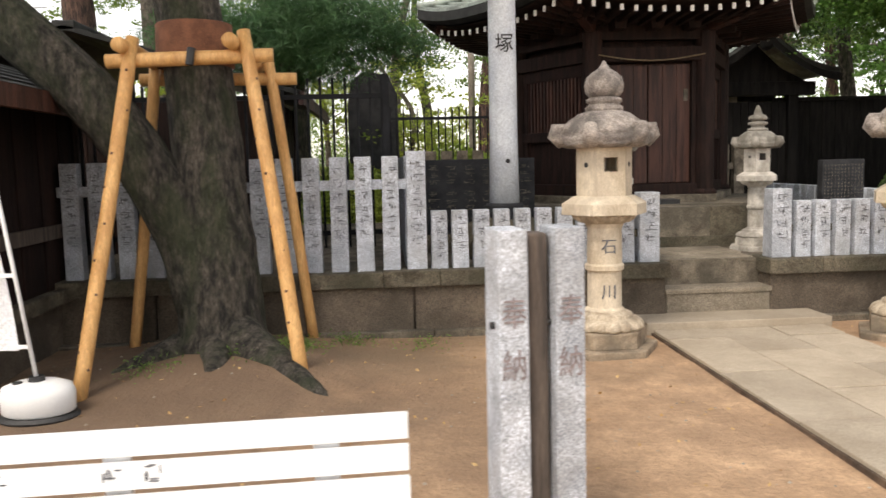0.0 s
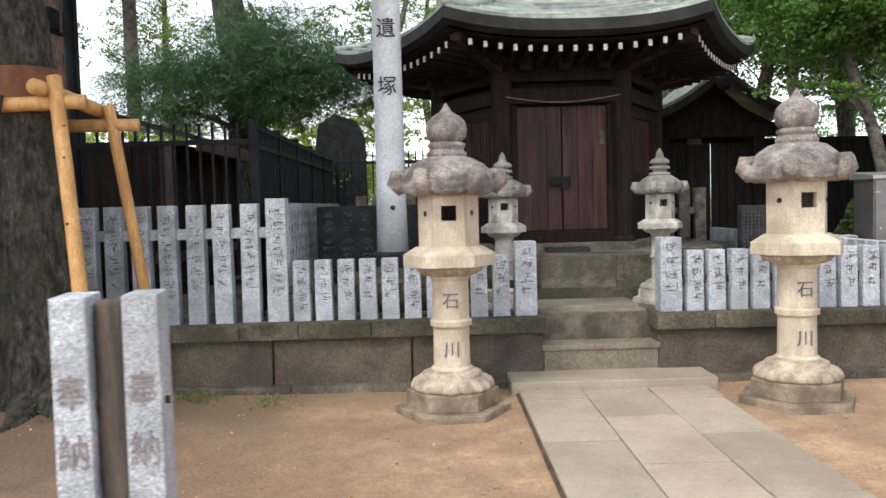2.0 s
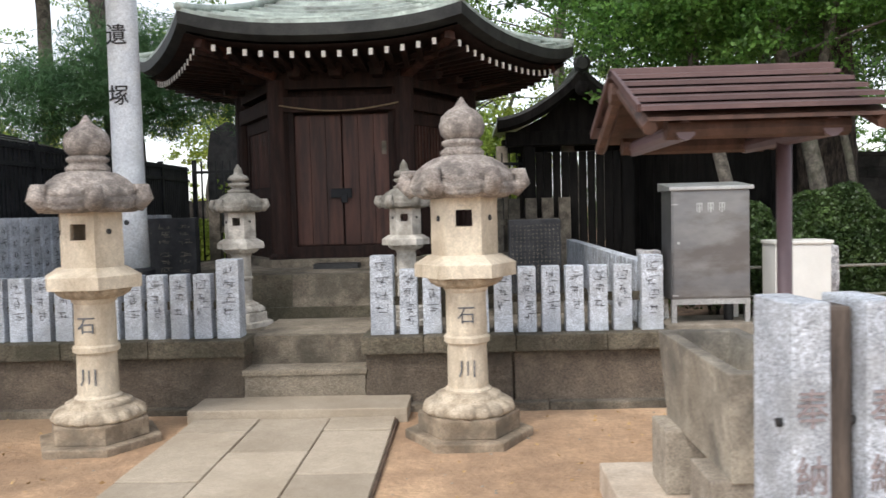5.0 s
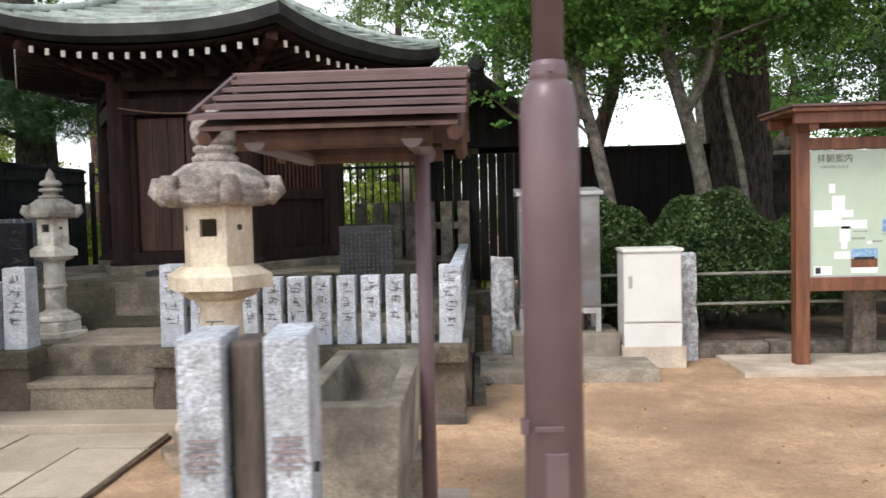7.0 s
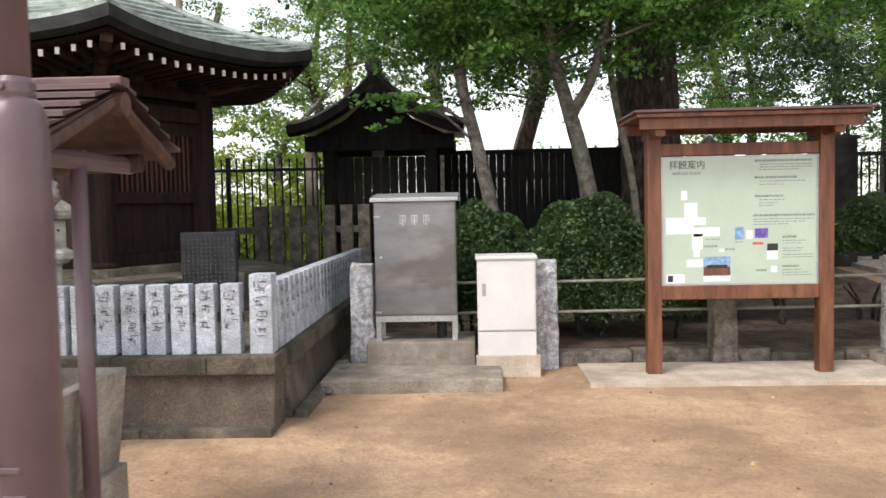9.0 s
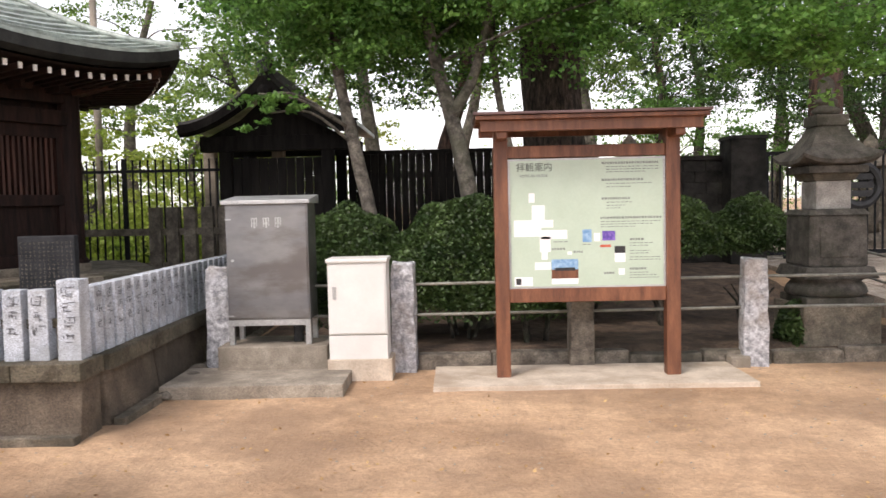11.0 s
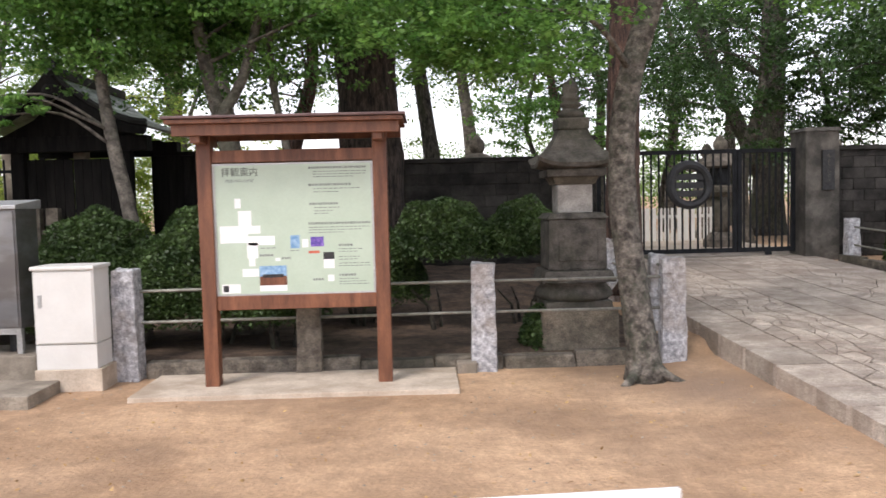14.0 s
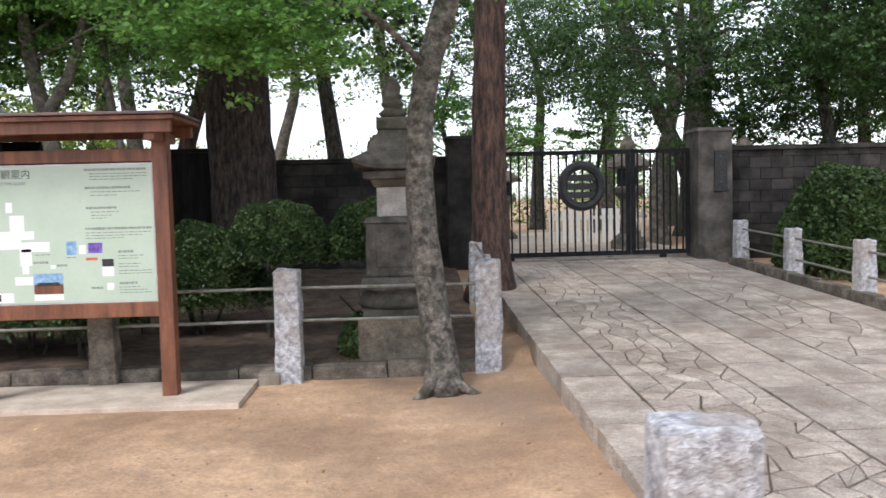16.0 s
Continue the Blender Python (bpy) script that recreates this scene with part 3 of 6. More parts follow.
# ---- boundary walls, right of the hall and beside the gate ----
def block_wall(name, x0, x1, y, z0, z1, label):
    th = thing(name, label, "wall", kind="structure")
    part("core", Geo().box(x0, x1, y + 0.03, y + 0.17, z0 - 0.6, z1), WALL_BLOCK, th)
    rnd, z, j = random.Random(int(x0 * 7)), z0, 0
    me = mesh_of("wall_block", Geo().box(0.004, 0.396, 0, 0.05, 0.004, 0.196), WALL_BLOCK, 0.006)
    while z < z1 - 0.1:
        x = x0 - (0.2 if j % 2 else 0.0)
        while x < x1 - 0.05:
            a, e = max(x, x0), min(x + 0.4, x1)
            o = part("wall_block", me, WALL_BLOCK, th)
            o.location = (a, y - rnd.uniform(0, 0.006), z)
            o.scale = ((e - a) / 0.4, 1, 1)
            x += 0.4
        z += 0.2
        j += 1
    part("coping", Geo().box(x0 - 0.02, x1 + 0.02, y - 0.05, y + 0.25, z1, z1 + 0.08), WALL_BLOCK, th, bevel=0.01)
    return th


block_wall("wall_left_of_gate", 9.8, 13.5, 15.9, 0.35, 2.35, "sooty dark concrete block garden wall")
block_wall("wall_right_of_gate", 18.5, 24.0, 15.9, 0.5, 2.42, "sooty grey concrete block garden wall")
setting("wall_far_left", Geo().box(-40, -6, 34, 34.3, -0.2, 2.2), WALL_BLOCK, "plain grey boundary wall", "wall")

# ---- stone fences ----
def stone_post(w, d, h, seed, chars=True, size=0.088):
    rnd = random.Random(seed)
    me = mesh_of("post", Geo().box(-w / 2, w / 2, 0, d, 0, h, top=0.004), GRANITE, 0.008)
    g = Geo()
    if chars:
        bars(g, 0, h * rnd.uniform(0.1, 0.25), h * 0.93, w * 0.58, 0.0, rnd, size)
    return me, (mesh_of("inscription", g, CUT) if chars else None)


def fence_posts(th, at, w, d, h, seeds, lean=0.0):
    for i, (x, y, z, turn) in enumerate(at):
        me, ins = POST_KINDS.setdefault((w, h, seeds[i % len(seeds)]), None) or stone_post(w, d, h, seeds[i % len(seeds)])
        POST_KINDS[(w, h, seeds[i % len(seeds)])] = (me, ins)
        p = part("post", me, GRANITE, th)
        p.matrix_local = pose(x, y, z, 0, random.Random(i).uniform(-0.5, 0.5), turn)
        if ins:
            q = tagged(part("inscription", ins, CUT, p), kind="stuff")
            q.location = (0, -0.001, 0)


POST_KINDS = {}
fence_w = thing("stone_fence_low", "low pale granite post fence with carved names", "stone fence")
fence_posts(fence_w, [(0.475 + 0.1915 * i, 7.2, 0.565, 0) for i in range(10)], 0.148, 0.13, 0.53, (1, 2, 3, 4, 5))
fence_posts(fence_w, [(2.41, 7.19, 0.565, 0)], 0.19, 0.19, 0.645, (6,))
part("rail", Geo().box(0.36, 2.4, 7.27, 7.31, 0.8, 0.87), COPING, fence_w)
fence_e = thing("stone_fence_low", "low pale granite post fence with carved names", "stone fence")
fence_posts(fence_e, [(3.665, 7.19, 0.565, 0)], 0.19, 0.19, 0.645, (7,))
fence_posts(fence_e, [(3.88 + 0.1915 * i, 7.2, 0.565, 0) for i in range(10)], 0.148, 0.13, 0.53, (1, 2, 3, 4, 5))
fence_posts(fence_e, [(5.835, 7.19, 0.565, 0)], 0.175, 0.175, 0.6, (9,))
part("rail", Geo().box(3.7, 5.8, 7.27, 7.31, 0.8, 0.87), COPING, fence_e)
fence_s = thing("stone_fence", "row of pale granite posts running back from the corner", "stone fence")
fence_posts(fence_s, [(5.92, 7.52 + 0.1915 * i, 0.565, 90) for i in range(26)], 0.148, 0.13, 0.53, (11, 12, 13))
part("rail", Geo().box(5.82, 5.87, 7.3, 12.4, 0.86, 0.94), GRANITE, fence_s)
fence_t = thing("stone_fence_tall", "tall granite post fence with carved names and rail", "stone fence")
fence_posts(fence_t, [(0.27, 7.2, 0.565, 0)], 0.18, 0.18, 1.07, (21,))
fence_posts(fence_t, [(0.04 - 0.232 * i, 7.2, 0.565, 0) for i in range(13)], 0.155, 0.13, 1.03, (22, 23, 24, 25))
part("rail", Geo().box(-3.0, 0.2, 7.255, 7.32, 1.3, 1.39), GRANITE, fence_t)
fence_r = thing("stone_fence_return", "tall granite posts running back beside the black board", "stone fence")
fence_posts(fence_r, [(0.3, 7.5 + 0.18 * i, 0.565, 90) for i in range(24)], 0.155, 0.13, 1.03, (26, 27, 28))
part("rail", Geo().box(0.18, 0.24, 7.4, 11.7, 1.3, 1.38), GRANITE, fence_r)
fence_b = thing("stone_fence", "tall grey stone post fence behind the hall", "stone fence")
me_back = mesh_of("post", Geo().box(-0.09, 0.09, 0, 0.14, 0, 1.15, top=0.005), GREY_STONE, 0.008)
for i in range(22):
    x = 5.85 - 0.255 * i
    if 1.7 < x < 4.3:
        continue
    part("post", me_back, GREY_STONE, fence_b).location = (x, 12.95, 0.556)
part("rail", Geo().box(0.4, 5.85, 13.0, 13.06, 1.3, 1.4), GREY_STONE, fence_b)
part("rail", Geo().box(0.4, 5.85, 13.0, 13.06, 0.8, 0.9), GREY_STONE, fence_b)

# ---- hexagonal hall ----
HX, HY = 3.07, 10.35
HEX = [pose(0, 0, 0, 0, 0, 60 * k) for k in range(6)]   # side k faces -y turned by 60 k degrees
hall = thing("hexagonal_hall", "dark timber hexagonal hall with green copper roof on stone base", "temple hall", (HX, HY, 0))


def hexagon(a):
    r = a / math.cos(math.pi / 6)
    return [(r * math.cos(math.pi / 3 * k), r * math.sin(math.pi / 3 * k)) for k in range(6)]


platform = part("platform", Geo().prism(hexagon(2.06), 0.5, 0.68), COPING, hall, "grey stone platform")
for k in range(6):
    for i in range(3):
        a = -1.16 + 2.32 * i / 3
        part("edge_stone", Geo().add([(a * 0.99, -2.02, 0.66), ((a + 0.773) * 0.99, -2.02, 0.66), ((a + 0.773) * 0.99, -2.02, 0.99), (a * 0.99, -2.02, 0.99),
                                      (a * 0.8, -1.6, 0.66), ((a + 0.773) * 0.8, -1.6, 0.66), ((a + 0.773) * 0.8, -1.6, 1.0), (a * 0.8, -1.6, 1.0)],
                                     [(0, 1, 2, 3), (3, 2, 6, 7), (1, 5, 6, 2), (0, 3, 7, 4), (0, 4, 5, 1), (4, 7, 6, 5)], HEX[k]), STEP if i % 2 else COPING, hall, bevel=0.014)
part("floor_slab", Geo().prism(hexagon(1.75), 0.85, 1.005), STEP, hall, bevel=0.01)
part("ground_sill", Geo().prism(hexagon(1.3), 1.0, 1.09), STEP, hall, bevel=0.012)
part("core", Geo().prism(hexagon(1.04), 1.08, 3.05), WOOD_DARK, hall)
AP = 1.143
for k in range(6):
    c = hexagon(AP)[k]
    part("column", Geo().lathe([(0.115, 1.08), (0.115, 2.95)], 14, m=Matrix.Translation((c[0], c[1], 0))), WOOD_DARK, hall, smooth=False)
    part("foot", Geo().lathe([(0.15, 1.08), (0.15, 1.12), (0.125, 1.15)], 14, m=Matrix.Translation((c[0], c[1], 0))), WOOD_DARK, hall)
    for nm, z0, z1, out in (("sill_beam", 1.09, 1.22, 0.05), ("lintel_beam", 2.62, 2.78, 0.09), ("head_beam", 2.86, 3.04, 0.07), ("wall_plate", 3.04, 3.14, 0.22)):
        h = (AP + out) * math.tan(math.pi / 6) + 0.03
        part(nm, Geo().box(-h, h, -AP - out, -AP + 0.06, z0, z1, HEX[k]), WOOD_DARK, hall, bevel=0.008)
    for sx in (-0.42, 0.0, 0.42):
        part("bracket", Geo().box(sx - 0.06, sx + 0.06, -AP - 0.3, -AP + 0.02, 2.95, 3.08, HEX[k], top=-0.03), WOOD_DARK, hall, bevel=0.006)
    if k == 0:
        continue
    if k in (1, 5, 2, 4):
        part("wainscot", Geo().box(-0.55, 0.55, -AP + 0.04, -AP + 0.08, 1.2, 1.78, HEX[k]), WOOD_DARK, hall)
        part("mid_rail", Geo().box(-0.56, 0.56, -AP - 0.03, -AP + 0.06, 1.74, 1.86, HEX[k]), WOOD_DARK, hall, bevel=0.006)
        for i in range(17):
            part("lattice_bar", Geo().box(-0.5 + 0.0615 * i, -0.472 + 0.0615 * i, -AP + 0.0, -AP + 0.05, 1.86, 2.5, HEX[k]), WOOD_DOOR, hall)
        part("window_head", Geo().box(-0.56, 0.56, -AP - 0.02, -AP + 0.06, 2.48, 2.62, HEX[k]), WOOD_DARK, hall, bevel=0.006)
        for sx in (-0.53, 0.53):
            part("window_jamb", Geo().box(sx - 0.045, sx + 0.045, -AP - 0.015, -AP + 0.06, 1.2, 2.62, HEX[k]), WOOD_DARK, hall, bevel=0.005)
    else:
        for i in range(6):
            part("plank", Geo().box(-0.56 + 0.187 * i, -0.376 + 0.187 * i, -AP + 0.03, -AP + 0.07, 1.2, 2.62, HEX[k]), WOOD_DOOR, hall)
# front: jambs and two door leaves of boards
for sx in (-0.555, 0.555):
    part("door_jamb", Geo().box(sx - 0.06, sx + 0.06, -AP - 0.03, -AP + 0.1, 1.2, 2.64), WOOD_DARK, hall, bevel=0.006)
for sx, w in ((-0.255, 1), (0.255, -1)):
    leaf = part("door_leaf", Geo().box(sx - 0.248, sx + 0.248, -AP + 0.05, -AP + 0.09, 1.22, 2.6), WOOD_DOOR, hall, "reddish brown plank door leaf", bevel=0.005)
    for i in range(3):
        part("board", Geo().box(sx - 0.245 + 0.165 * i, sx - 0.084 + 0.165 * i, -AP + 0.035, -AP + 0.055, 1.23, 2.59), WOOD_DOOR, leaf, bevel=0.004)
part("lock", Geo().box(-0.13, 0.09, -AP - 0.01, -AP + 0.036, 1.72, 1.82).box(-0.02, 0.05, -AP - 0.03, -AP, 1.67, 1.76), IRON, hall, "black iron door lock", bevel=0.006)
part("paper_notice", Geo().box(0.42, 0.47, -AP + 0.027, -AP + 0.034, 2.17, 2.31), GREY_STONE, hall, "small pale paper notice")
part("rope", Geo().tube([(-0.62 + 1.24 * i / 14, -AP - 0.115, 2.69 - 0.07 * math.sin(math.pi * i / 14)) for i in range(15)], 0.008, 6), ROPE, hall, "thin straw rope")
part("door_mat", Geo().box(-0.25, 0.2, -1.62, -1.4, 1.005, 1.055), INK, hall, "black slatted mat")

EA, CORNER = 2.25, 0.15
def roof_point(side, s, v, drop=0.0):
    a = EA * (1 - v)
    half = a * math.tan(math.pi / 6)
    z = 3.3 + 0.5 * v + 0.75 * v * v + CORNER * abs(s) ** 2.6 * (1 - v) ** 2 - drop
    return HEX[side] @ Vector((half * s, -a, z))


N = 13
NC = 14
# near-black deck under the courses; its dark gaps paint the shadow lines
for k in range(6):
    verts, faces = [], []
    for j in range(9):
        verts += [roof_point(0, -1 + 2 * i / (N - 1), j / 9, 0.006) for i in range(N)]
    for j in range(8):
        faces += [(j * N + i, j * N + i + 1, (j + 1) * N + i + 1, (j + 1) * N + i) for i in range(N - 1)]
    part("roof_deck", Geo().add(verts, faces), COPPER_EDGE, hall).matrix_local = HEX[k]
for c in range(NC):
    v0, v1 = (c + 0.04) / (NC + 0.5), (c + 0.8) / (NC + 0.5)
    verts, faces = [], []
    for i in range(N):
        s = -1 + 2 * i / (N - 1)
        verts += [roof_point(0, s, v0, 0.004), roof_point(0, s, v0, -0.03), roof_point(0, s, v1, -0.012), roof_point(0, s, v1, 0.004)]
    for i in range(N - 1):
        a = 4 * i
        faces += [(a, a + 4, a + 5, a + 1), (a + 1, a + 5, a + 6, a + 2), (a + 2, a + 6, a + 7, a + 3)]
    me = mesh_of("roof_course", Geo().add(verts, faces), COPPER)
    for k in range(6):
        part("roof_course", me, COPPER, hall).matrix_local = HEX[k]
for k in range(6):
    ridge = [roof_point(k, 1, i / 12, -0.035) for i in range(12)]
    part("hip_ridge", Geo().tube(ridge, 0.04, 8), COPPER, hall, smooth=True)
    verts, faces = [], []
    for i in range(N):
        s = -1 + 2 * i / (N - 1)
        for a, dz in ((0.0, 0.005), (0.0, 0.115), (0.03, 0.13), (0.09, 0.16)):
            p = roof_point(0, s, 0.0, dz)
            p.y += a
            verts.append(p)
    for i in range(N - 1):
        for j in range(3):
            a = 4 * i + j
            faces.append((a, a + 1, a + 5, a + 4))
    part("eave_fascia", Geo().add(verts, faces), COPPER_EDGE, hall).matrix_local = HEX[k]
    verts, faces = [], []
    for i in range(N):
        s = -1 + 2 * i / (N - 1)
        p, q = roof_point(0, s, 0.03, 0.2), Vector((0.66 * s, -AP, 3.06))
        verts += [p, q]
    for i in range(N - 1):
        faces.append((2 * i, 2 * i + 1, 2 * i + 3, 2 * i + 2))
    part("soffit", Geo().add(verts, faces), WOOD_DARK, hall).matrix_local = HEX[k]
    for i in range(15):
        s = -0.87 + 1.74 * i / 14
        p = roof_point(0, s, 0.085, 0.3)
        q = Vector((p.x, -AP + 0.0, 3.02))
        d = (p - q).normalized()
        bar = part("rafter", Geo().tube([q + d * 0.12, p], 0.036, 4), WOOD_DARK, hall)
        bar.matrix_local = HEX[k]
        tip = part("rafter_end", Geo().box(p.x - 0.019, p.x + 0.019, p.y - 0.01, p.y + 0.004, p.z - 0.03, p.z + 0.03), RAFTER_WHITE, bar, "white painted rafter end")
    p, q = roof_point(0, 1, 0.09, 0.27), HEX[0] @ Vector((0.7, -1.2, 3.0))
    part("hip_rafter", Geo().tube([q, p], 0.075, 4), WOOD_DOOR, hall).matrix_local = HEX[k]
part("finial", Geo().lathe([(0.3, 4.4), (0.3, 4.56), (0.2, 4.6), (0.16, 4.75), (0.24, 4.85), (0.22, 5.0), (0.05, 5.15), (0.01, 5.25)], 16), COPPER_EDGE, hall, smooth=True)


# ---- stone lanterns ----
def lantern(x, y, z, s, big, label):
    """Hexagonal votive lantern: foot, lotus base, shaft, tray, fire box, scrolled cap and jewel."""
    th = thing("stone_lantern", label, "stone lantern", (x, y, z), 0, "votive stone lanterns")
    stone_body, stone_base, stone_cap = (LANTERN, LANTERN_BASE, LANTERN_GREY) if big else (LANTERN_SMALL, LANTERN_SMALL, LANTERN_SMALL_CAP)
    hx = lambda prof, n=6, ph=0.5: Geo().lathe([(r * s, h * s) for r, h in prof], n, ph)
    part("foot_slab", hx([(0.44, -0.05), (0.44, 0.045)], 6, 0.0), stone_base, th, bevel=0.012)
    part("base", hx([(0.35, 0.045), (0.35, 0.165), (0.335, 0.175)], 6, 0.0), stone_base, th, bevel=0.01)
    def petal(r, h, a):
        k = smoothstep(0.2 * s, 0.26 * s, r)
        return r * (1 + 0.11 * k * (abs(math.sin(a * 9)) ** 0.4 - 0.72)), h
    part("lotus_base", Geo().lathe([(r * s, h * s) for r, h in ((0.28, 0.17), (0.302, 0.18), (0.31, 0.2), (0.292, 0.235), (0.255, 0.258), (0.225, 0.264), (0.22, 0.27), (0.222, 0.29), (0.2, 0.3), (0.165, 0.315))], 140, wave=petal), LANTERN_LOTUS if big else LANTERN_SMALL, th, smooth=True)
    shaft = part("shaft", Geo().lathe([(r * s, h * s) for r, h in ((0.16, 0.3), (0.158, 0.325), (0.138, 0.34), (0.134, 0.625), (0.138, 0.635), (0.155, 0.645), (0.157, 0.68), (0.14, 0.695), (0.136, 0.98), (0.15, 1.0), (0.155, 1.03))], 28), stone_body, th, smooth=False)
    if big:
        lettering("carved_character", "川", 0.13, CUT, shaft, (0, -0.136 * s, 0.47 * s), 0.004)
        lettering("carved_character", "石", 0.13, CUT, shaft, (0, -0.138 * s, 0.83 * s), 0.004)
    part("tray_lotus", Geo().lathe([(r * s, h * s) for r, h in ((0.15, 1.015), (0.2, 1.025), (0.235, 1.05), (0.25, 1.075), (0.25, 1.09))], 140, wave=petal), LANTERN_LOTUS if big else LANTERN_SMALL, th, smooth=True)
    part("tray", hx([(0.25, 1.088), (0.345, 1.09), (0.345, 1.178), (0.25, 1.235)], 6, 0.0), stone_body, th, bevel=0.004)
    # fire box: six wall panels, front and back with a square window
    r = 0.225 * s
    ap, w, z0, z1 = r * math.cos(math.pi / 6), r / 2, 1.218 * s, 1.625 * s
    hole, zc, d = 0.055 * s, 1.48 * s, 0.05 * s
    for k in range(6):
        m = pose(0, 0, 0, 0, 0, 60 * k)
        if k % 3 == 0:
            outer = [(-w, z0), (w, z0), (w, z1), (-w, z1)]
            inner = [(-hole, zc - hole), (hole, zc - hole), (hole, zc + hole), (-hole, zc + hole)]
            v = [(a, -ap, b) for a, b in outer + inner] + [(a, -ap + d, b) for a, b in outer + inner]
            f = []
            for i in range(4):
                j = (i + 1) % 4
                f += [(i, j, 4 + j, 4 + i), (8 + j, 8 + i, 12 + i, 12 + j), (4 + i, 4 + j, 12 + j, 12 + i), (j, i, 8 + i, 8 + j)]
            part("window_panel", Geo().add(v, f, m), stone_body, th)
        else:
            pn = part("fire_box_panel", Geo().box(-w, w, -ap, -ap + d, z0, z1, m), stone_body, th)
            if k in (1, 5):
                # no opening cut: a black disc paints the shade inside the round hole
                part("moon_hole", Geo().lathe([(0.02 * s, -0.006), (0.02 * s, 0.006)], 14, m=m @ pose(0, -ap, zc, 90, 0, 0)), INK, pn)
    # cap with rolled-up corners
    v, f, n = [], [], 72
    prof = ((0.19, 1.61), (0.29, 1.615), (0.33, 1.635), (0.345, 1.65), (0.335, 1.66), (0.348, 1.675), (0.345, 1.7), (0.325, 1.725), (0.33, 1.735), (0.31, 1.77), (0.265, 1.83), (0.2, 1.88), (0.135, 1.9), (0.12, 1.9))
    for rr, zz in prof:
        for i in range(n):
            a = 2 * math.pi * i / n
            c = abs(math.cos(3 * a)) ** 3
            k = smoothstep(0.2, 0.38, rr)
            v.append((rr * s * (1 + 0.06 * c * k) * math.cos(a), rr * s * (1 + 0.06 * c * k) * math.sin(a), (zz + 0.035 * c * k - 0.015 * k * abs(math.sin(6 * a))) * s))
    for j in range(len(prof) - 1):
        for i in range(n):
            f.append((j * n + i, j * n + (i + 1) % n, (j + 1) * n + (i + 1) % n, (j + 1) * n + i))
    f += [tuple(reversed(range(n))), tuple((len(prof) - 1) * n + i for i in range(n))]
    cap = part("cap", Geo().add(v, f), stone_cap, th, smooth=True)
    for k in range(6):
        m = pose(0, 0, 0, 0, 0, 60 * k)
        curl = [(0.25, 0, 1.79), (0.305, 0, 1.7), (0.355, 0, 1.675), (0.392, 0, 1.715), (0.38, 0, 1.77), (0.338, 0, 1.775), (0.34, 0, 1.74)]
        part("scroll", Geo().tube([(a * s, b * s, c * s) for a, b, c in curl], [0.04 * s, 0.056 * s, 0.064 * s, 0.062 * s, 0.052 * s, 0.04 * s, 0.024 * s], 10, m), stone_cap, cap, smooth=True)
    if big:
        part("neck_ring", Geo().lathe([(r * s, h * s) for r, h in ((0.12, 1.88), (0.145, 1.9), (0.15, 1.925), (0.125, 1.945), (0.12, 1.955), (0.14, 1.97), (0.14, 1.99), (0.115, 2.005))], 28), stone_cap, th, smooth=True)
        part("jewel", Geo().lathe([(r * s, h * s) for r, h in ((0.11, 2.0), (0.145, 2.04), (0.155, 2.1), (0.14, 2.155), (0.1, 2.195), (0.05, 2.225), (0.025, 2.26), (0.008, 2.29))], 28), stone_cap, th, smooth=True)
    else:
        part("neck_ring", Geo().lathe([(r * s, h * s) for r, h in ((0.13, 1.88), (0.16, 1.9), (0.16, 1.93), (0.11, 1.945), (0.1, 1.98), (0.15, 1.995), (0.15, 2.03), (0.1, 2.045))], 28), stone_cap, th, smooth=True)
        part("ringed_spire", Geo().lathe([(r * s, h * s) for r, h in ((0.09, 2.04), (0.09, 2.06), (0.145, 2.075), (0.15, 2.1), (0.12, 2.14), (0.07, 2.16), (0.06, 2.19), (0.05, 2.24), (0.02, 2.29), (0.006, 2.31))], 28), stone_cap, th, smooth=True)
    return th


lantern(4.35, 6.3, 0.0, 1.02, True, "tall pale beige stone lantern with carved characters on its shaft")
lantern(1.74, 6.3, 0.0, 1.0, True, "tall beige stone lantern with weathered scrolled cap beside the path")
lantern(3.81, 8.02, 0.575, 0.63, False, "small grey-beige stone lantern beside the hall steps")
lantern(2.3, 8.02, 0.575, 0.63, False, "small grey-beige stone lantern beside the hall steps")

# ---- white memorial pillar, black tablets ----
pil = thing("memorial_pillar", "round white painted pillar with black brush characters", "memorial pillar", (1.22, 8.2, 0.555))
part("foot", Geo().lathe([(0.5, -0.02), (0.54, 0.15), (0.46, 0.3), (0.3, 0.38), (0.15, 0.4)], 20), COPING, pil, "rough natural boulder footing", rough=0.05, smooth=True)
part("collar", Geo().lathe([(0.2, 0.36), (0.2, 0.52), (0.18, 0.545)], 24), DARK_STONE, pil, "black base collar")
shaft = part("shaft", Geo().lathe([(0.155, 0.54), (0.142, 1.2), (0.13, 5.0), (0.12, 5.6)], 32), WHITE_POLE, pil, smooth=True)
# black disc on the uncut shaft, painting the dark inside of a hole
part("hole", Geo().lathe([(0.024, -0.008), (0.024, 0.008)], 12, m=pose(0.02, -0.142, 0.97, 90, 0, 0)), INK, shaft)
lettering("brush_character", "塚", 0.2, INK, shaft, (-0.0, -0.142, 2.12), 0.006, wide=0.95)
lettering("brush_character", "遺", 0.2, INK, shaft, (-0.0, -0.139, 2.67), 0.006, wide=0.95)

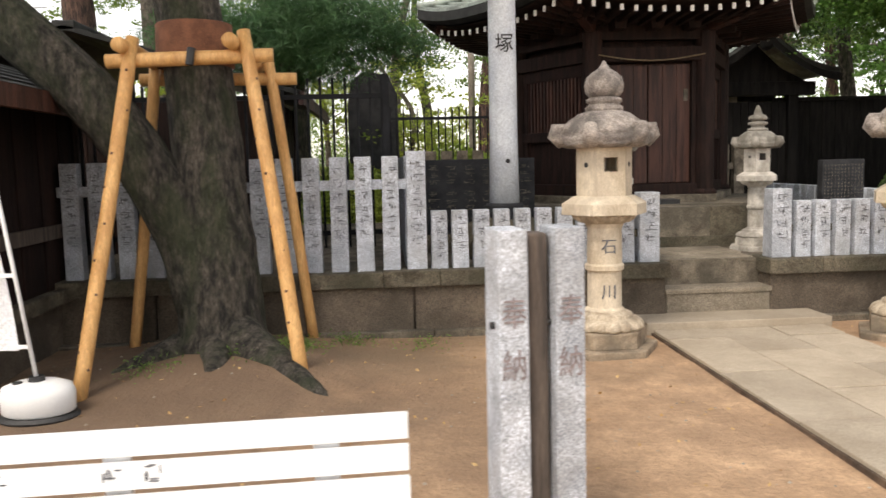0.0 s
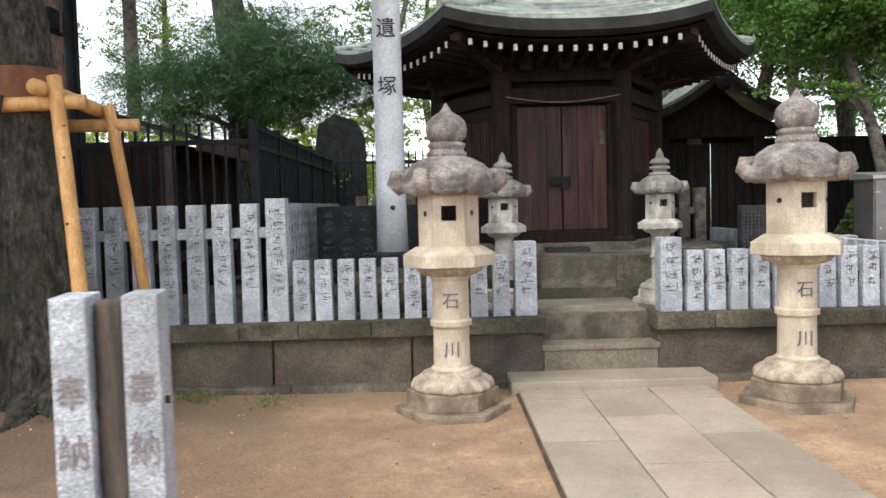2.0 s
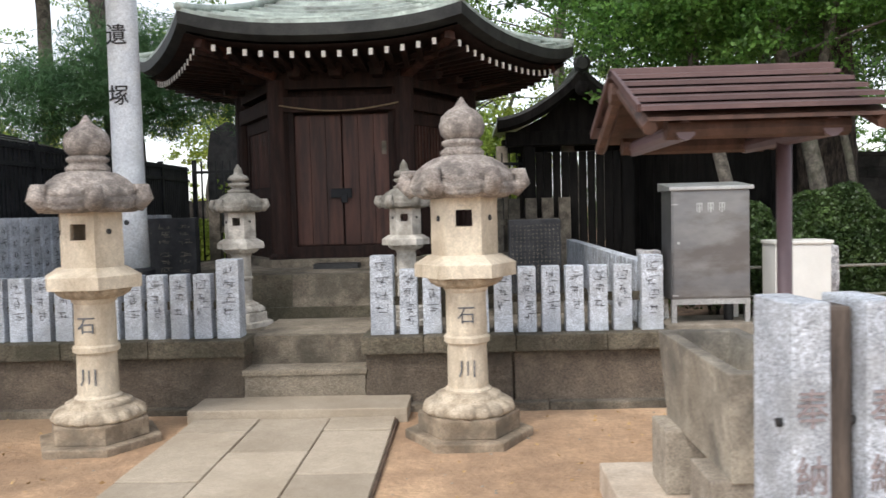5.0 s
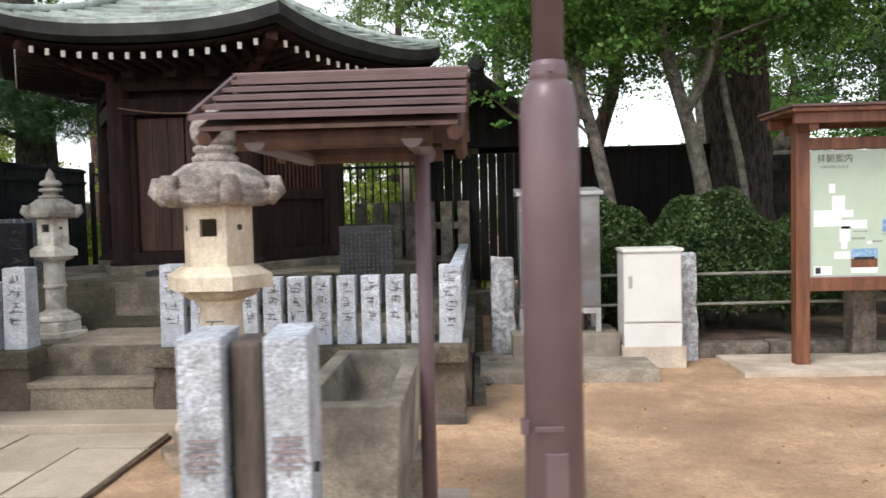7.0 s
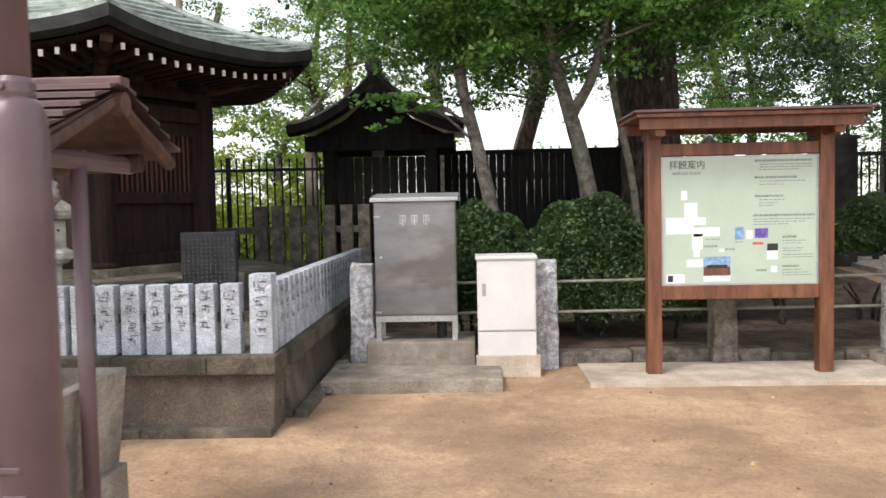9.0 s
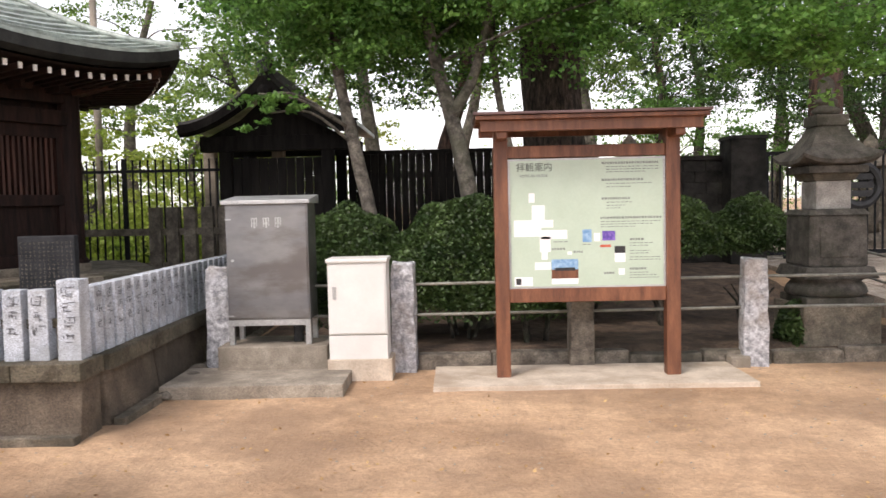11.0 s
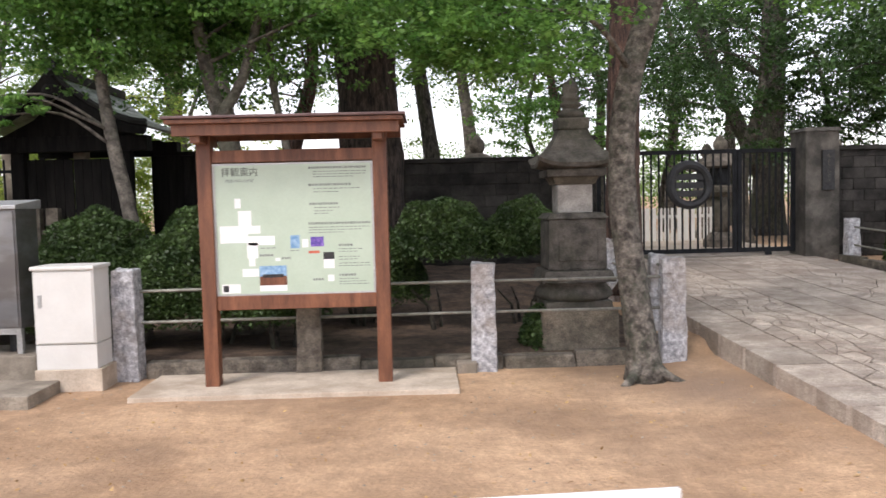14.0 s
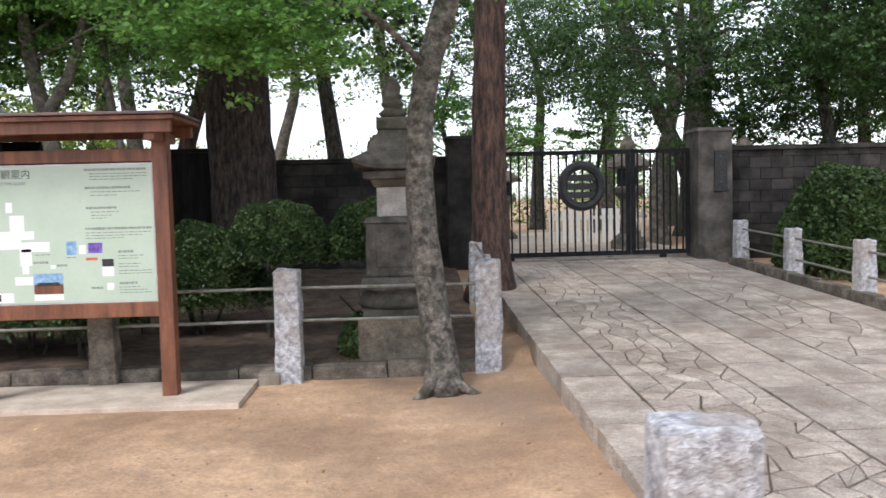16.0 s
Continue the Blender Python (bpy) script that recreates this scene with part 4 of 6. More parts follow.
bb = thing("inscribed_tablet", "wide black stone tablet with rows of carved characters", "stone tablet", (1.02, 8.75, 0.555))
part("slab", Geo().box(-0.62, 0.62, 0, 0.12, 0.08, 1.0), DARK_STONE, bb, bevel=0.012)
part("base", Geo().box(-0.7, 0.7, -0.08, 0.2, 0, 0.1), COPING, bb, bevel=0.01)
for r in range(3):
    for c in range(6):
        g = Geo()
        bars(g, -0.5 + 0.2 * c, 0.14 + 0.28 * r, 0.38 + 0.28 * r, 0.12, -0.001, random.Random(r * 9 + c), 0.06)
        tagged(part("inscription", g, GREY_STONE, bb), kind="stuff")
st = thing("inscribed_tablet", "small dark slate tablet with fine carved lines", "stone tablet", (5.02, 8.5, 0.555), 4)
part("slab", Geo().box(-0.25, 0.25, 0, 0.1, 0.12, 0.9), DARK_STONE, st, bevel=0.012)
part("base", Geo().box(-0.38, 0.38, -0.1, 0.22, 0, 0.14), GREY_STONE, st, bevel=0.012)
for c in range(12):
    g = Geo()
    bars(g, -0.22 + 0.04 * c, 0.18, 0.85, 0.018, -0.001, random.Random(90 + c), 0.03)
    tagged(part("inscription", g, GREY_STONE, st), kind="stuff")
mono = thing("stone_monument", "tall rough dark natural stone monument behind the fence", "monument", (-0.2, 16.5, 0))
part("slab", Geo().add([(-0.5, -0.1, 0.5), (0.52, -0.1, 0.5), (0.5, -0.1, 2.9), (0.34, -0.1, 3.25), (-0.1, -0.1, 3.4), (-0.42, -0.1, 3.2), (-0.5, -0.1, 2.7),
                         (-0.5, 0.15, 0.5), (0.52, 0.15, 0.5), (0.5, 0.15, 2.9), (0.34, 0.15, 3.25), (-0.1, 0.15, 3.4), (-0.42, 0.15, 3.2), (-0.5, 0.15, 2.7)],
                        [(0, 1, 2, 3, 4, 5, 6), (13, 12, 11, 10, 9, 8, 7)] + [(i, i + 7, (i + 1) % 7 + 7, (i + 1) % 7) for i in range(7)]), DARK_STONE, mono, bevel=0.03)
part("base", Geo().box(-0.9, 0.9, -0.5, 0.5, -0.1, 0.52), GREY_STONE, mono, bevel=0.03)


# ---- iron fences ----
def iron_fence(x0, x1, y, z0, z1, label, step=0.115, along="x", name="iron_fence"):
    th = thing(name, label, "fence", (0, 0, 0))
    m = Matrix.Identity(4) if along == "x" else Matrix.Translation((y, 0, 0)) @ pose(0, 0, 0, 0, 0, 90)
    yy = y if along == "x" else 0.0
    me = mesh_of("bar", Geo().box(-0.011, 0.011, -0.011, 0.011, 0, z1 - z0), IRON)
    for i in range(int((x1 - x0) / step) + 1):
        o = part("bar", me, IRON, th)
        o.matrix_local = m @ Matrix.Translation((x0 + step * i, yy, z0))
    for z in (z0 + 0.14, z1 - 0.17):
        part("rail", Geo().box(x0, x1, yy - 0.02, yy + 0.02, z - 0.022, z + 0.022, m), IRON, th)
    k = x0
    while k <= x1 + 0.01:
        part("fence_post", Geo().box(k - 0.03, k + 0.03, yy - 0.03, yy + 0.03, z0 - 0.4, z1 + 0.02, m), IRON, th)
        k += (x1 - x0) / max(1, round((x1 - x0) / 1.9))
    return th


iron_fence(-4.6, 0.03, 7.62, 0.75, 2.33, "black iron bar fence behind the granite posts")
iron_fence(0.1, 5.6, 13.3, 0.7, 2.42, "black iron bar fence behind the hall")
pan = thing("slat_fence", "black iron fence of close flat slats", "fence")
SLAT = mesh_of("slat", Geo().box(0.0, 0.03, 0.0, 0.042, 0.6, 2.33), IRON)
for i in range(5):
    y0 = 7.66 + 1.12 * i
    part("fence_post", Geo().box(-0.02, 0.05, y0 - 0.04, y0 + 0.02, 0.4, 2.36), IRON, pan)
    for z in (0.72, 2.1, 2.27):
        part("rail", Geo().box(-0.012, 0.045, y0, y0 + 1.1, z, z + 0.04), IRON, pan)
    for j in range(14):
        part("slat", SLAT, IRON, pan).location = (0.0, y0 + 0.05 + 0.075 * j, 0)
for x in (4.95, 6.0):
    part("post", Geo().box(-0.09, 0.09, -0.09, 0.09, 0, 2.55, Matrix.Translation((x, 13.7, 0))), CONCRETE, thing("concrete_post", "pale square concrete post behind the iron fence", "post"), bevel=0.01)
blk = thing("black_board_fence", "tall black vertical board fence", "fence")
for i in range(24):
    part("board", Geo().box(7.0 + 0.12 * i, 7.116 + 0.12 * i, 14.2 + 0.008 * (i % 2), 14.235, 0.0, 2.48), WOOD_BLACK, blk)
for z in (0.9, 2.1):
    part("rail", Geo().box(7.0, 9.9, 14.235, 14.3, z, z + 0.09), WOOD_BLACK, blk)
part("cap_rail", Geo().box(6.98, 9.92, 14.16, 14.32, 2.48, 2.54), WOOD_BLACK, blk)

# ---- roofed timber gate behind the hall ----
gate = thing("roofed_gate", "small black timber gate with curved gabled copper roof", "roofed gate", (6.09, 13.0, 0))
HALF = 1.25
def gable(u, out=0.0):
    """Height of the roof over the half width, steep at the ridge and flaring at the eaves."""
    a = abs(u)
    return 3.52 - 0.95 * a ** 0.8 * (1 - 0.1 * a) + 0.14 * a ** 4 + out


for side in (-1, 1):
    for c in range(10):
        u0, u1 = c / 10, (c + 1) / 10
        x0, x1 = side * HALF * u0, side * HALF * u1
        za, zb = gable(u0), gable(u1)
        v = [(x0, -0.35, za), (x1, -0.35, zb), (x1, 2.1, zb), (x0, 2.1, za), (x0, -0.35, za + 0.05), (x1, -0.35, zb + 0.062), (x1, 2.1, zb + 0.062), (x0, 2.1, za + 0.05)]
        part("roof_course", Geo().add(v, [(3, 2, 1, 0), (4, 5, 6, 7), (0, 1, 5, 4), (1, 2, 6, 5), (2, 3, 7, 6), (3, 0, 4, 7)]), COPPER, gate)
    pts = [(side * HALF * i / 12, -0.4, gable(i / 12) - 0.05) for i in range(13)]
    part("barge_board", Geo().tube(pts, [0.1] * 13, 4, flat=0.5), WOOD_BLACK, gate)
    pts = [(side * HALF * i / 12, -0.36, gable(i / 12) + 0.05) for i in range(13)]
    part("roof_edge", Geo().tube(pts, 0.045, 6), COPPER_EDGE, gate)
    part("post", Geo().box(side * 0.75 - 0.09, side * 0.75 + 0.09, 0.1, 0.28, 0.3, 2.75), WOOD_BLACK, gate, bevel=0.01)
    part("post", Geo().box(side * 0.75 - 0.08, side * 0.75 + 0.08, 1.5, 1.66, 0.3, 2.75), WOOD_BLACK, gate, bevel=0.01)
    for i in range(5):
        part("door_board", Geo().box(side * (0.07 + 0.13 * i) - 0.06, side * (0.07 + 0.13 * i) + 0.06, 0.17, 0.21, 0.5, 2.4), WOOD_BLACK, gate)
part("crossbeam", Geo().box(-1.1, 1.1, 0.06, 0.3, 2.5, 2.72), WOOD_BLACK, gate, bevel=0.01)
part("crossbeam", Geo().box(-1.1, 1.1, 1.46, 1.7, 2.5, 2.72), WOOD_BLACK, gate, bevel=0.01)
part("gable_panel", Geo().add([(-1.0, 0.1, 2.7), (1.0, 0.1, 2.7), (0.5, 0.1, 2.95), (0, 0.1, 3.4), (-0.5, 0.1, 2.95), (-1.0, 0.14, 2.7), (1.0, 0.14, 2.7), (0.5, 0.14, 2.95), (0, 0.14, 3.4), (-0.5, 0.14, 2.95)], [(0, 1, 2, 3, 4), (9, 8, 7, 6, 5)]), WOOD_BLACK, gate)
part("gable_pendant", Geo().lathe([(0.02, -0.05), (0.1, -0.03), (0.12, 0.02), (0.06, 0.06)], 12, m=pose(0, -0.42, 3.28, 90, 0, 0)), WOOD_BLACK, gate)
part("ridge", Geo().box(-0.1, 0.1, -0.38, 2.12, 3.48, 3.62), COPPER_EDGE, gate, bevel=0.02)
part("ridge_end", Geo().lathe([(0.11, -0.05), (0.13, 0.0), (0.09, 0.05)], 12, m=pose(0, -0.4, 3.64, 90, 0, 0)), COPPER_EDGE, gate)
part("threshold", Geo().box(-0.9, 0.9, 0.0, 0.4, -0.1, 0.34), GREY_STONE, gate, bevel=0.01)

# ---- small wooden houses at the edge ----
def small_house(x, y, w, d, eave, label):
    th = thing("wooden_house", label, "small house", (x, y, 0))
    part("foundation", Geo().box(-0.06, w + 0.06, -0.06, d + 0.06, -0.1, 0.42), BLOCK, th, bevel=0.015)
    part("foundation_cap", Geo().box(-0.14, w + 0.14, -0.14, d + 0.14, 0.4, 0.52), COPING, th, bevel=0.015)
    for sx in (0, w):
        for sy in (0, d):
            part("corner_post", Geo().box(sx - 0.07, sx + 0.07, sy - 0.07, sy + 0.07, 0.5, eave), WOOD_GREY, th)
    n = max(3, int(w / 0.2))
    for i in range(n):
        part("wall_board", Geo().box(w * i / n + 0.003, w * (i + 1) / n - 0.003, -0.03 - 0.006 * (i % 2), 0.02, 0.5, eave), WOOD_DARK, th)
        part("wall_board", Geo().box(w * i / n + 0.003, w * (i + 1) / n - 0.003, d - 0.02, d + 0.03 + 0.006 * (i % 2), 0.5, eave), WOOD_DARK, th)
    n = max(3, int(d / 0.2))
    for i in range(n):
        part("wall_board", Geo().box(w - 0.02, w + 0.03 + 0.006 * (i % 2), d * i / n + 0.003, d * (i + 1) / n - 0.003, 0.5, eave), WOOD_DARK, th)
        part("wall_board", Geo().box(-0.03 - 0.006 * (i % 2), 0.02, d * i / n + 0.003, d * (i + 1) / n - 0.003, 0.5, eave), WOOD_DARK, th)
    part("wall_rail", Geo().box(w, w + 0.06, 0, d, 0.95, 1.07), WOOD_GREY, th, bevel=0.006)
    part("wall_rail", Geo().box(0, w, -0.07, 0, 0.95, 1.07), WOOD_GREY, th, bevel=0.006)
    o = 0.5
    for s in (0, 1):
        for i in range(9):
            t0, t1 = i / 9, (i + 1) / 9
            xa, xb = (-o + (w / 2 + o) * t0, -o + (w / 2 + o) * t1) if s == 0 else (w + o - (w / 2 + o) * t0, w + o - (w / 2 + o) * t1)
            za, zb = eave + 0.75 * t0 - 0.05, eave + 0.75 * t1 - 0.05
            v = [(xa, -o, za), (xb, -o, zb), (xb, d + o, zb), (xa, d + o, za), (xa, -o, za + 0.06), (xb, -o, zb + 0.045), (xb, d + o, zb + 0.045), (xa, d + o, za + 0.06)]
            part("roof_course", Geo().add(v, [(3, 2, 1, 0), (4, 5, 6, 7), (0, 1, 5, 4), (1, 2, 6, 5), (2, 3, 7, 6), (3, 0, 4, 7)]), COPPER_EDGE, th)
        xe = -o if s == 0 else w + o
        part("eave_board", Geo().box(xe - 0.03, xe + 0.03, -o, d + o, eave - 0.15, eave + 0.0), WOOD_DOOR, th)
    part("ridge_cap", Geo().box(w / 2 - 0.12, w / 2 + 0.12, -o, d + o, eave + 0.68, eave + 0.8), COPPER_EDGE, th, bevel=0.02)


small_house(-5.9, 5.4, 3.0, 2.4, 2.1, "dark weathered wooden house on a stone foundation")
small_house(-5.4, 9.6, 4.0, 3.0, 2.35, "low dark wooden house behind the iron fence")


# ---- paired dedication posts ----
def twin_posts(x, y, turn, chars, label, deep):
    th = thing("dedication_posts", label, "stone posts", (x, y, 0), turn, "paired dedication posts")
    for sx in (-0.11, 0.11):
        p = part("stone_post", Geo().box(sx - 0.06, sx + 0.06, -0.07, deep - 0.07, -0.2, 1.28, top=0.004), GRANITE, th, "speckled pale granite post with carved characters", bevel=0.007)
        for j, ch in enumerate(chars):
            lettering("carved_character", ch, 0.125, CUT_RED, p, (sx, -0.0705, 0.965 - 0.195 * j), 0.002, wide=0.8)
    core = part("wooden_core", Geo().box(-0.046, 0.046, -0.02, deep - 0.1, -0.2, 1.26, top=0.006), WOOD_GREY, th, "dark weathered timber between the stones", bevel=0.012)
    part("bolt", Geo().tube([(-0.182, 0.0, 0.92), (0.182, 0.0, 0.92)], 0.014, 8), INK, th, "blackened through bolt")
    return th


twin_posts(0.555, 2.95, 8, "奉納", "pair of carved granite posts clamping an old timber post", 0.2)
twin_posts(5.45, 3.14, 5, "奉納", "pair of carved granite posts beside the water basin", 0.26)

# ---- roofed water basin ----
basin = thing("water_basin", "long grey stone water basin on stone feet", "water basin", (5.57, 4.42, 0))
part("foot_slab", Geo().box(-0.5, 0.42, -0.72, 0.75, -0.05, 0.15), PALE_CONCRETE, basin, bevel=0.012)
for y0 in (-0.5, 0.22):
    part("foot_block", Geo().box(-0.26, 0.22, y0, y0 + 0.3, 0.15, 0.47), CONCRETE, basin, bevel=0.012)
o, i_, zt = (0.21, 0.57), (0.14, 0.49), 0.91
ring = lambda a, b, z: [(-a, -b, z), (a, -b, z), (a, b, z), (-a, b, z)]
v = ring(0.18, 0.52, 0.46) + ring(o[0], o[1], zt) + ring(i_[0], i_[1], zt) + ring(0.12, 0.46, 0.74)
f = [(3, 2, 1, 0), (12, 13, 14, 15)]
for a in (0, 4, 8):
    f += [(a + k, a + (k + 1) % 4, a + 4 + (k + 1) % 4, a + 4 + k) for k in range(4)]
part("trough", Geo().add(v, f), BASIN, basin, bevel=0.008)
shel = thing("basin_shelter", "small brown sheet-metal gable roof on slim dark posts", "shelter", (5.54, 4.5, 0))
part("post", Geo().tube([(0.29, 0, 0), (0.29, 0, 1.9)], 0.034, 12), POLE_BROWN, shel, smooth=True)
part("post_foot", Geo().lathe([(0.07, -0.05), (0.06, 0.04)], 12, m=Matrix.Translation((0.29, 0, 0))), CONCRETE, shel)
for sx in (-0.29, 0.29):
    part("tie_beam", Geo().tube([(sx, -0.5, 1.86), (sx, 0.5, 1.86)], 0.04, 10), POLE_BROWN, shel)
    for s in (-1, 1):
        part("gable_rafter", Geo().tube([(sx * 1.55, 0, 2.1), (sx * 1.55, s * 0.58, 1.865)], 0.03, 6), WOOD_BROWN, shel)
part("purlin", Geo().tube([(-0.5, 0, 2.08), (0.5, 0, 2.08)], 0.05, 10), WOOD_BROWN, shel)
for s in (-1, 1):
    part("eave_purlin", Geo().tube([(-0.36, s * 0.46, 1.87), (0.36, s * 0.46, 1.87)], 0.045, 10), WOOD_BROWN, shel)
    part("ceiling_board", Geo().add([(-0.46, 0, 2.115), (0.46, 0, 2.115), (0.46, s * 0.6, 1.89), (-0.46, s * 0.6, 1.89), (-0.46, 0, 2.13), (0.46, 0, 2.13), (0.46, s * 0.6, 1.905), (-0.46, s * 0.6, 1.905)], [(0, 1, 2, 3), (7, 6, 5, 4), (0, 3, 7, 4), (1, 5, 6, 2), (3, 2, 6, 7)]), WOOD_BROWN, shel)
    for c in range(5):
        t0, t1 = c / 5, (c + 1) / 5 + 0.04
        ya, yb, za, zb = s * 0.62 * (1 - t0), s * 0.62 * (1 - t1), 1.91 + 0.25 * t0, 1.91 + 0.25 * t1
        part("roof_strip", Geo().add([(-0.49, ya, za + 0.018), (0.49, ya, za + 0.018), (0.49, ya, za + 0.036), (-0.49, ya, za + 0.036), (-0.49, yb, zb + 0.004), (0.49, yb, zb + 0.004)], [(0, 1, 2, 3), (3, 2, 5, 4), (0, 3, 4), (1, 5, 2), (0, 4, 5, 1)]), ROOF_BROWN, shel)
    part("verge", Geo().box(-0.5, -0.485, min(0, s * 0.63), max(0, s * 0.63), 0, 0.03, Matrix.Translation((0, 0, 2.165)) @ pose(0, 0, 0, -s * 22, 0, 0)), ROOF_BROWN, shel)
part("ridge_cap", Geo().box(-0.5, 0.5, -0.045, 0.045, 2.15, 2.19), ROOF_BROWN, shel, bevel=0.008)

# ---- lamp post ----
lamp = thing("lamp_post", "mauve-brown painted steel lamp post with stepped shaft", "lamp post", (6.265, 3.3, 0))
part("shaft", Geo().lathe([(0.085, -0.2), (0.081, 1.84), (0.078, 1.88), (0.068, 1.92), (0.05, 1.94)], 28), POLE_BROWN, lamp, smooth=True)
part("collar", Geo().lathe([(0.05, 1.935), (0.053, 1.95), (0.053, 1.975), (0.045, 1.99)], 28), POLE_BROWN, lamp)
part("upper_shaft", Geo().lathe([(0.043, 1.98), (0.04, 3.6), (0.036, 5.2)], 24), POLE_BROWN, lamp, smooth=True)
part("set_screw", Geo().lathe([(0.01, 0), (0.01, 0.02)], 8, m=pose(0, -0.046, 1.962, 90, 0, 0)), POLE_BROWN, lamp)
part("access_door", Geo().box(-0.032, 0.032, -0.0845, -0.07, 0.45, 0.93), POLE_BROWN, lamp, bevel=0.006)
part("lug", Geo().box(-0.095, -0.07, -0.05, -0.01, 0.97, 1.01).box(-0.06, 0.02, -0.086, -0.078, 0.985, 1.003), POLE_BROWN, lamp, bevel=0.004)
part("lamp_head", Geo().lathe([(0.04, 5.2), (0.16, 5.25), (0.2, 5.45), (0.12, 5.6), (0.02, 5.65)], 20), WHITE_PAINT, lamp, smooth=True)

# ---- electric cabinets ----
cabp = thing("concrete_pad", "low weathered concrete pad before the cabinet", "concrete pad", kind="structure")
part("pad", Geo().box(6.05, 7.68, 8.32, 9.15, -0.05, 0.105), CONCRETE, cabp, bevel=0.012)
part("plinth_block", Geo().box(6.38, 7.44, 9.0, 9.66, 0, 0.33), CONCRETE, cabp, bevel=0.012)
cab = thing("steel_cabinet", "dull stainless steel cabinet with sloped lid on short legs", "electric cabinet", (6.87, 9.1, 0.33))
part("body", Geo().box(-0.4, 0.4, 0.0, 0.42, 0.24, 1.37), STEEL, cab, bevel=0.006)
part("door", Geo().box(-0.385, 0.385, -0.016, -0.002, 0.265, 1.35), STEEL, cab, "brushed steel door", bevel=0.004)
part("lid", Geo().add([(-0.43, -0.05, 1.37), (0.43, -0.05, 1.37), (0.43, 0.46, 1.37), (-0.43, 0.46, 1.37), (-0.43, -0.05, 1.41), (0.43, -0.05, 1.41), (0.43, 0.46, 1.46), (-0.43, 0.46, 1.46)], [(3, 2, 1, 0), (4, 5, 6, 7), (0, 1, 5, 4), (1, 2, 6, 5), (2, 3, 7, 6), (3, 0, 4, 7)]), STEEL_TRIM, cab, bevel=0.006)
for sx in (-0.375, 0.375):
    for sy in (0.03, 0.39):
        part("leg", Geo().box(sx - 0.025, sx + 0.025, sy - 0.025, sy + 0.025, 0.0, 0.24), STEEL_TRIM, cab)
part("skirt", Geo().box(-0.4, 0.4, -0.008, 0.004, 0.19, 0.245), STEEL_TRIM, cab)
part("conduit", Geo().lathe([(0.05, 0), (0.05, 0.24)], 12, m=Matrix.Translation((0.24, 0.2, 0))), INK, cab)
part("hinge", Geo().box(-0.4, -0.34, -0.024, -0.014, 1.22, 1.235), STEEL_TRIM, cab)
part("hinge", Geo().box(-0.4, -0.34, -0.024, -0.014, 0.28, 0.295), STEEL_TRIM, cab)
part("knob", Geo().lathe([(0.014, 0), (0.014, 0.018)], 10, m=pose(-0.335, -0.016, 0.83, 90, 0, 0)), STEEL_TRIM, cab)
for k in range(3):
    x = -0.115 + 0.115 * k
    g = Geo().box(x - 0.03, x + 0.03, -0.0185, -0.016, 1.23, 1.24).box(x - 0.03, x - 0.02, -0.0185, -0.016, 1.15, 1.23).box(x + 0.02, x + 0.03, -0.0185, -0.016, 1.16, 1.23).box(x - 0.02, x + 0.02, -0.0185, -0.016, 1.18, 1.19).box(x - 0.008, x + 0.008, -0.0185, -0.016, 1.14, 1.23)
    tagged(part("painted_mark", g, STEEL_TRIM, cab), kind="stuff")
wb = thing("white_cabinet", "cream painted meter cabinet on a pale concrete base", "electric cabinet", (7.75, 8.95, 0))
part("base", Geo().box(-0.3, 0.32, -0.015, 0.4, -0.05, 0.2), PALE_CONCRETE, wb, bevel=0.01)
part("lower_body", Geo().box(-0.28, 0.28, 0.0, 0.36, 0.2, 0.43), CREAM, wb, bevel=0.005)
part("upper_body", Geo().box(-0.28, 0.28, 0.0, 0.36, 0.436, 1.13), CREAM, wb, bevel=0.005)
part("door", Geo().box(-0.265, 0.265, -0.012, -0.001, 0.45, 1.11), CREAM, wb, bevel=0.004)
part("lid", Geo().box(-0.295, 0.295, -0.03, 0.38, 1.128, 1.165), CREAM, wb, bevel=0.01)
part("latch", Geo().box(-0.235, -0.2, -0.02, -0.01, 0.78, 0.9), STEEL_TRIM, wb, bevel=0.004)

# ---- guard rail posts, pipes and kerb ----
def guard_post(x, y, z, w, h, material, label, seed):
    th = thing("guard_post", label, "stone post", (x, y, z), random.Random(seed).uniform(-4, 4), "guard rail posts")
    part("stone", Geo().box(-w / 2, w / 2, -w * 0.45, w * 0.45, -0.15, h, top=0.012), material, th, bevel=0.02, rough=0.016, cuts=6)
    return th


for k, (x, h, m, lab) in enumerate(((6.3, 1.08, ROUGH_GRANITE, "rough-hewn pale granite guard post"), (8.16, 1.09, ROUGH_GRANITE, "rough-hewn pale granite guard post"),
                                    (9.93, 0.98, GREY_STONE, "mossy brown stone guard post behind the board"), (11.66, 1.06, ROUGH_GRANITE, "rough-hewn granite guard post with rusty foot"),
                                    (13.55, 1.07, ROUGH_GRANITE, "rough-hewn granite guard post by the paved walk"))):
    guard_post(x, 9.4, 0.0, 0.25, h, m, lab, k)
for z in (0.87, 0.56):
    tagged(part("guard_pipe", Geo().tube([(6.3, 9.42, z), (8.1, 9.43, z - 0.01), (9.9, 9.42, z), (11.7, 9.43, z + 0.005), (13.55, 9.42, z)], 0.016, 8), PIPE), "thin weathered horizontal pipe between stone posts", "rail")
for k, y in enumerate((10.5, 11.6, 12.7)):
    guard_post(13.72, y, ground_height(13.72, y) - 0.03, 0.2, 0.9, ROUGH_GRANITE, "rough-hewn granite guard post along the paved walk", 40 + k)
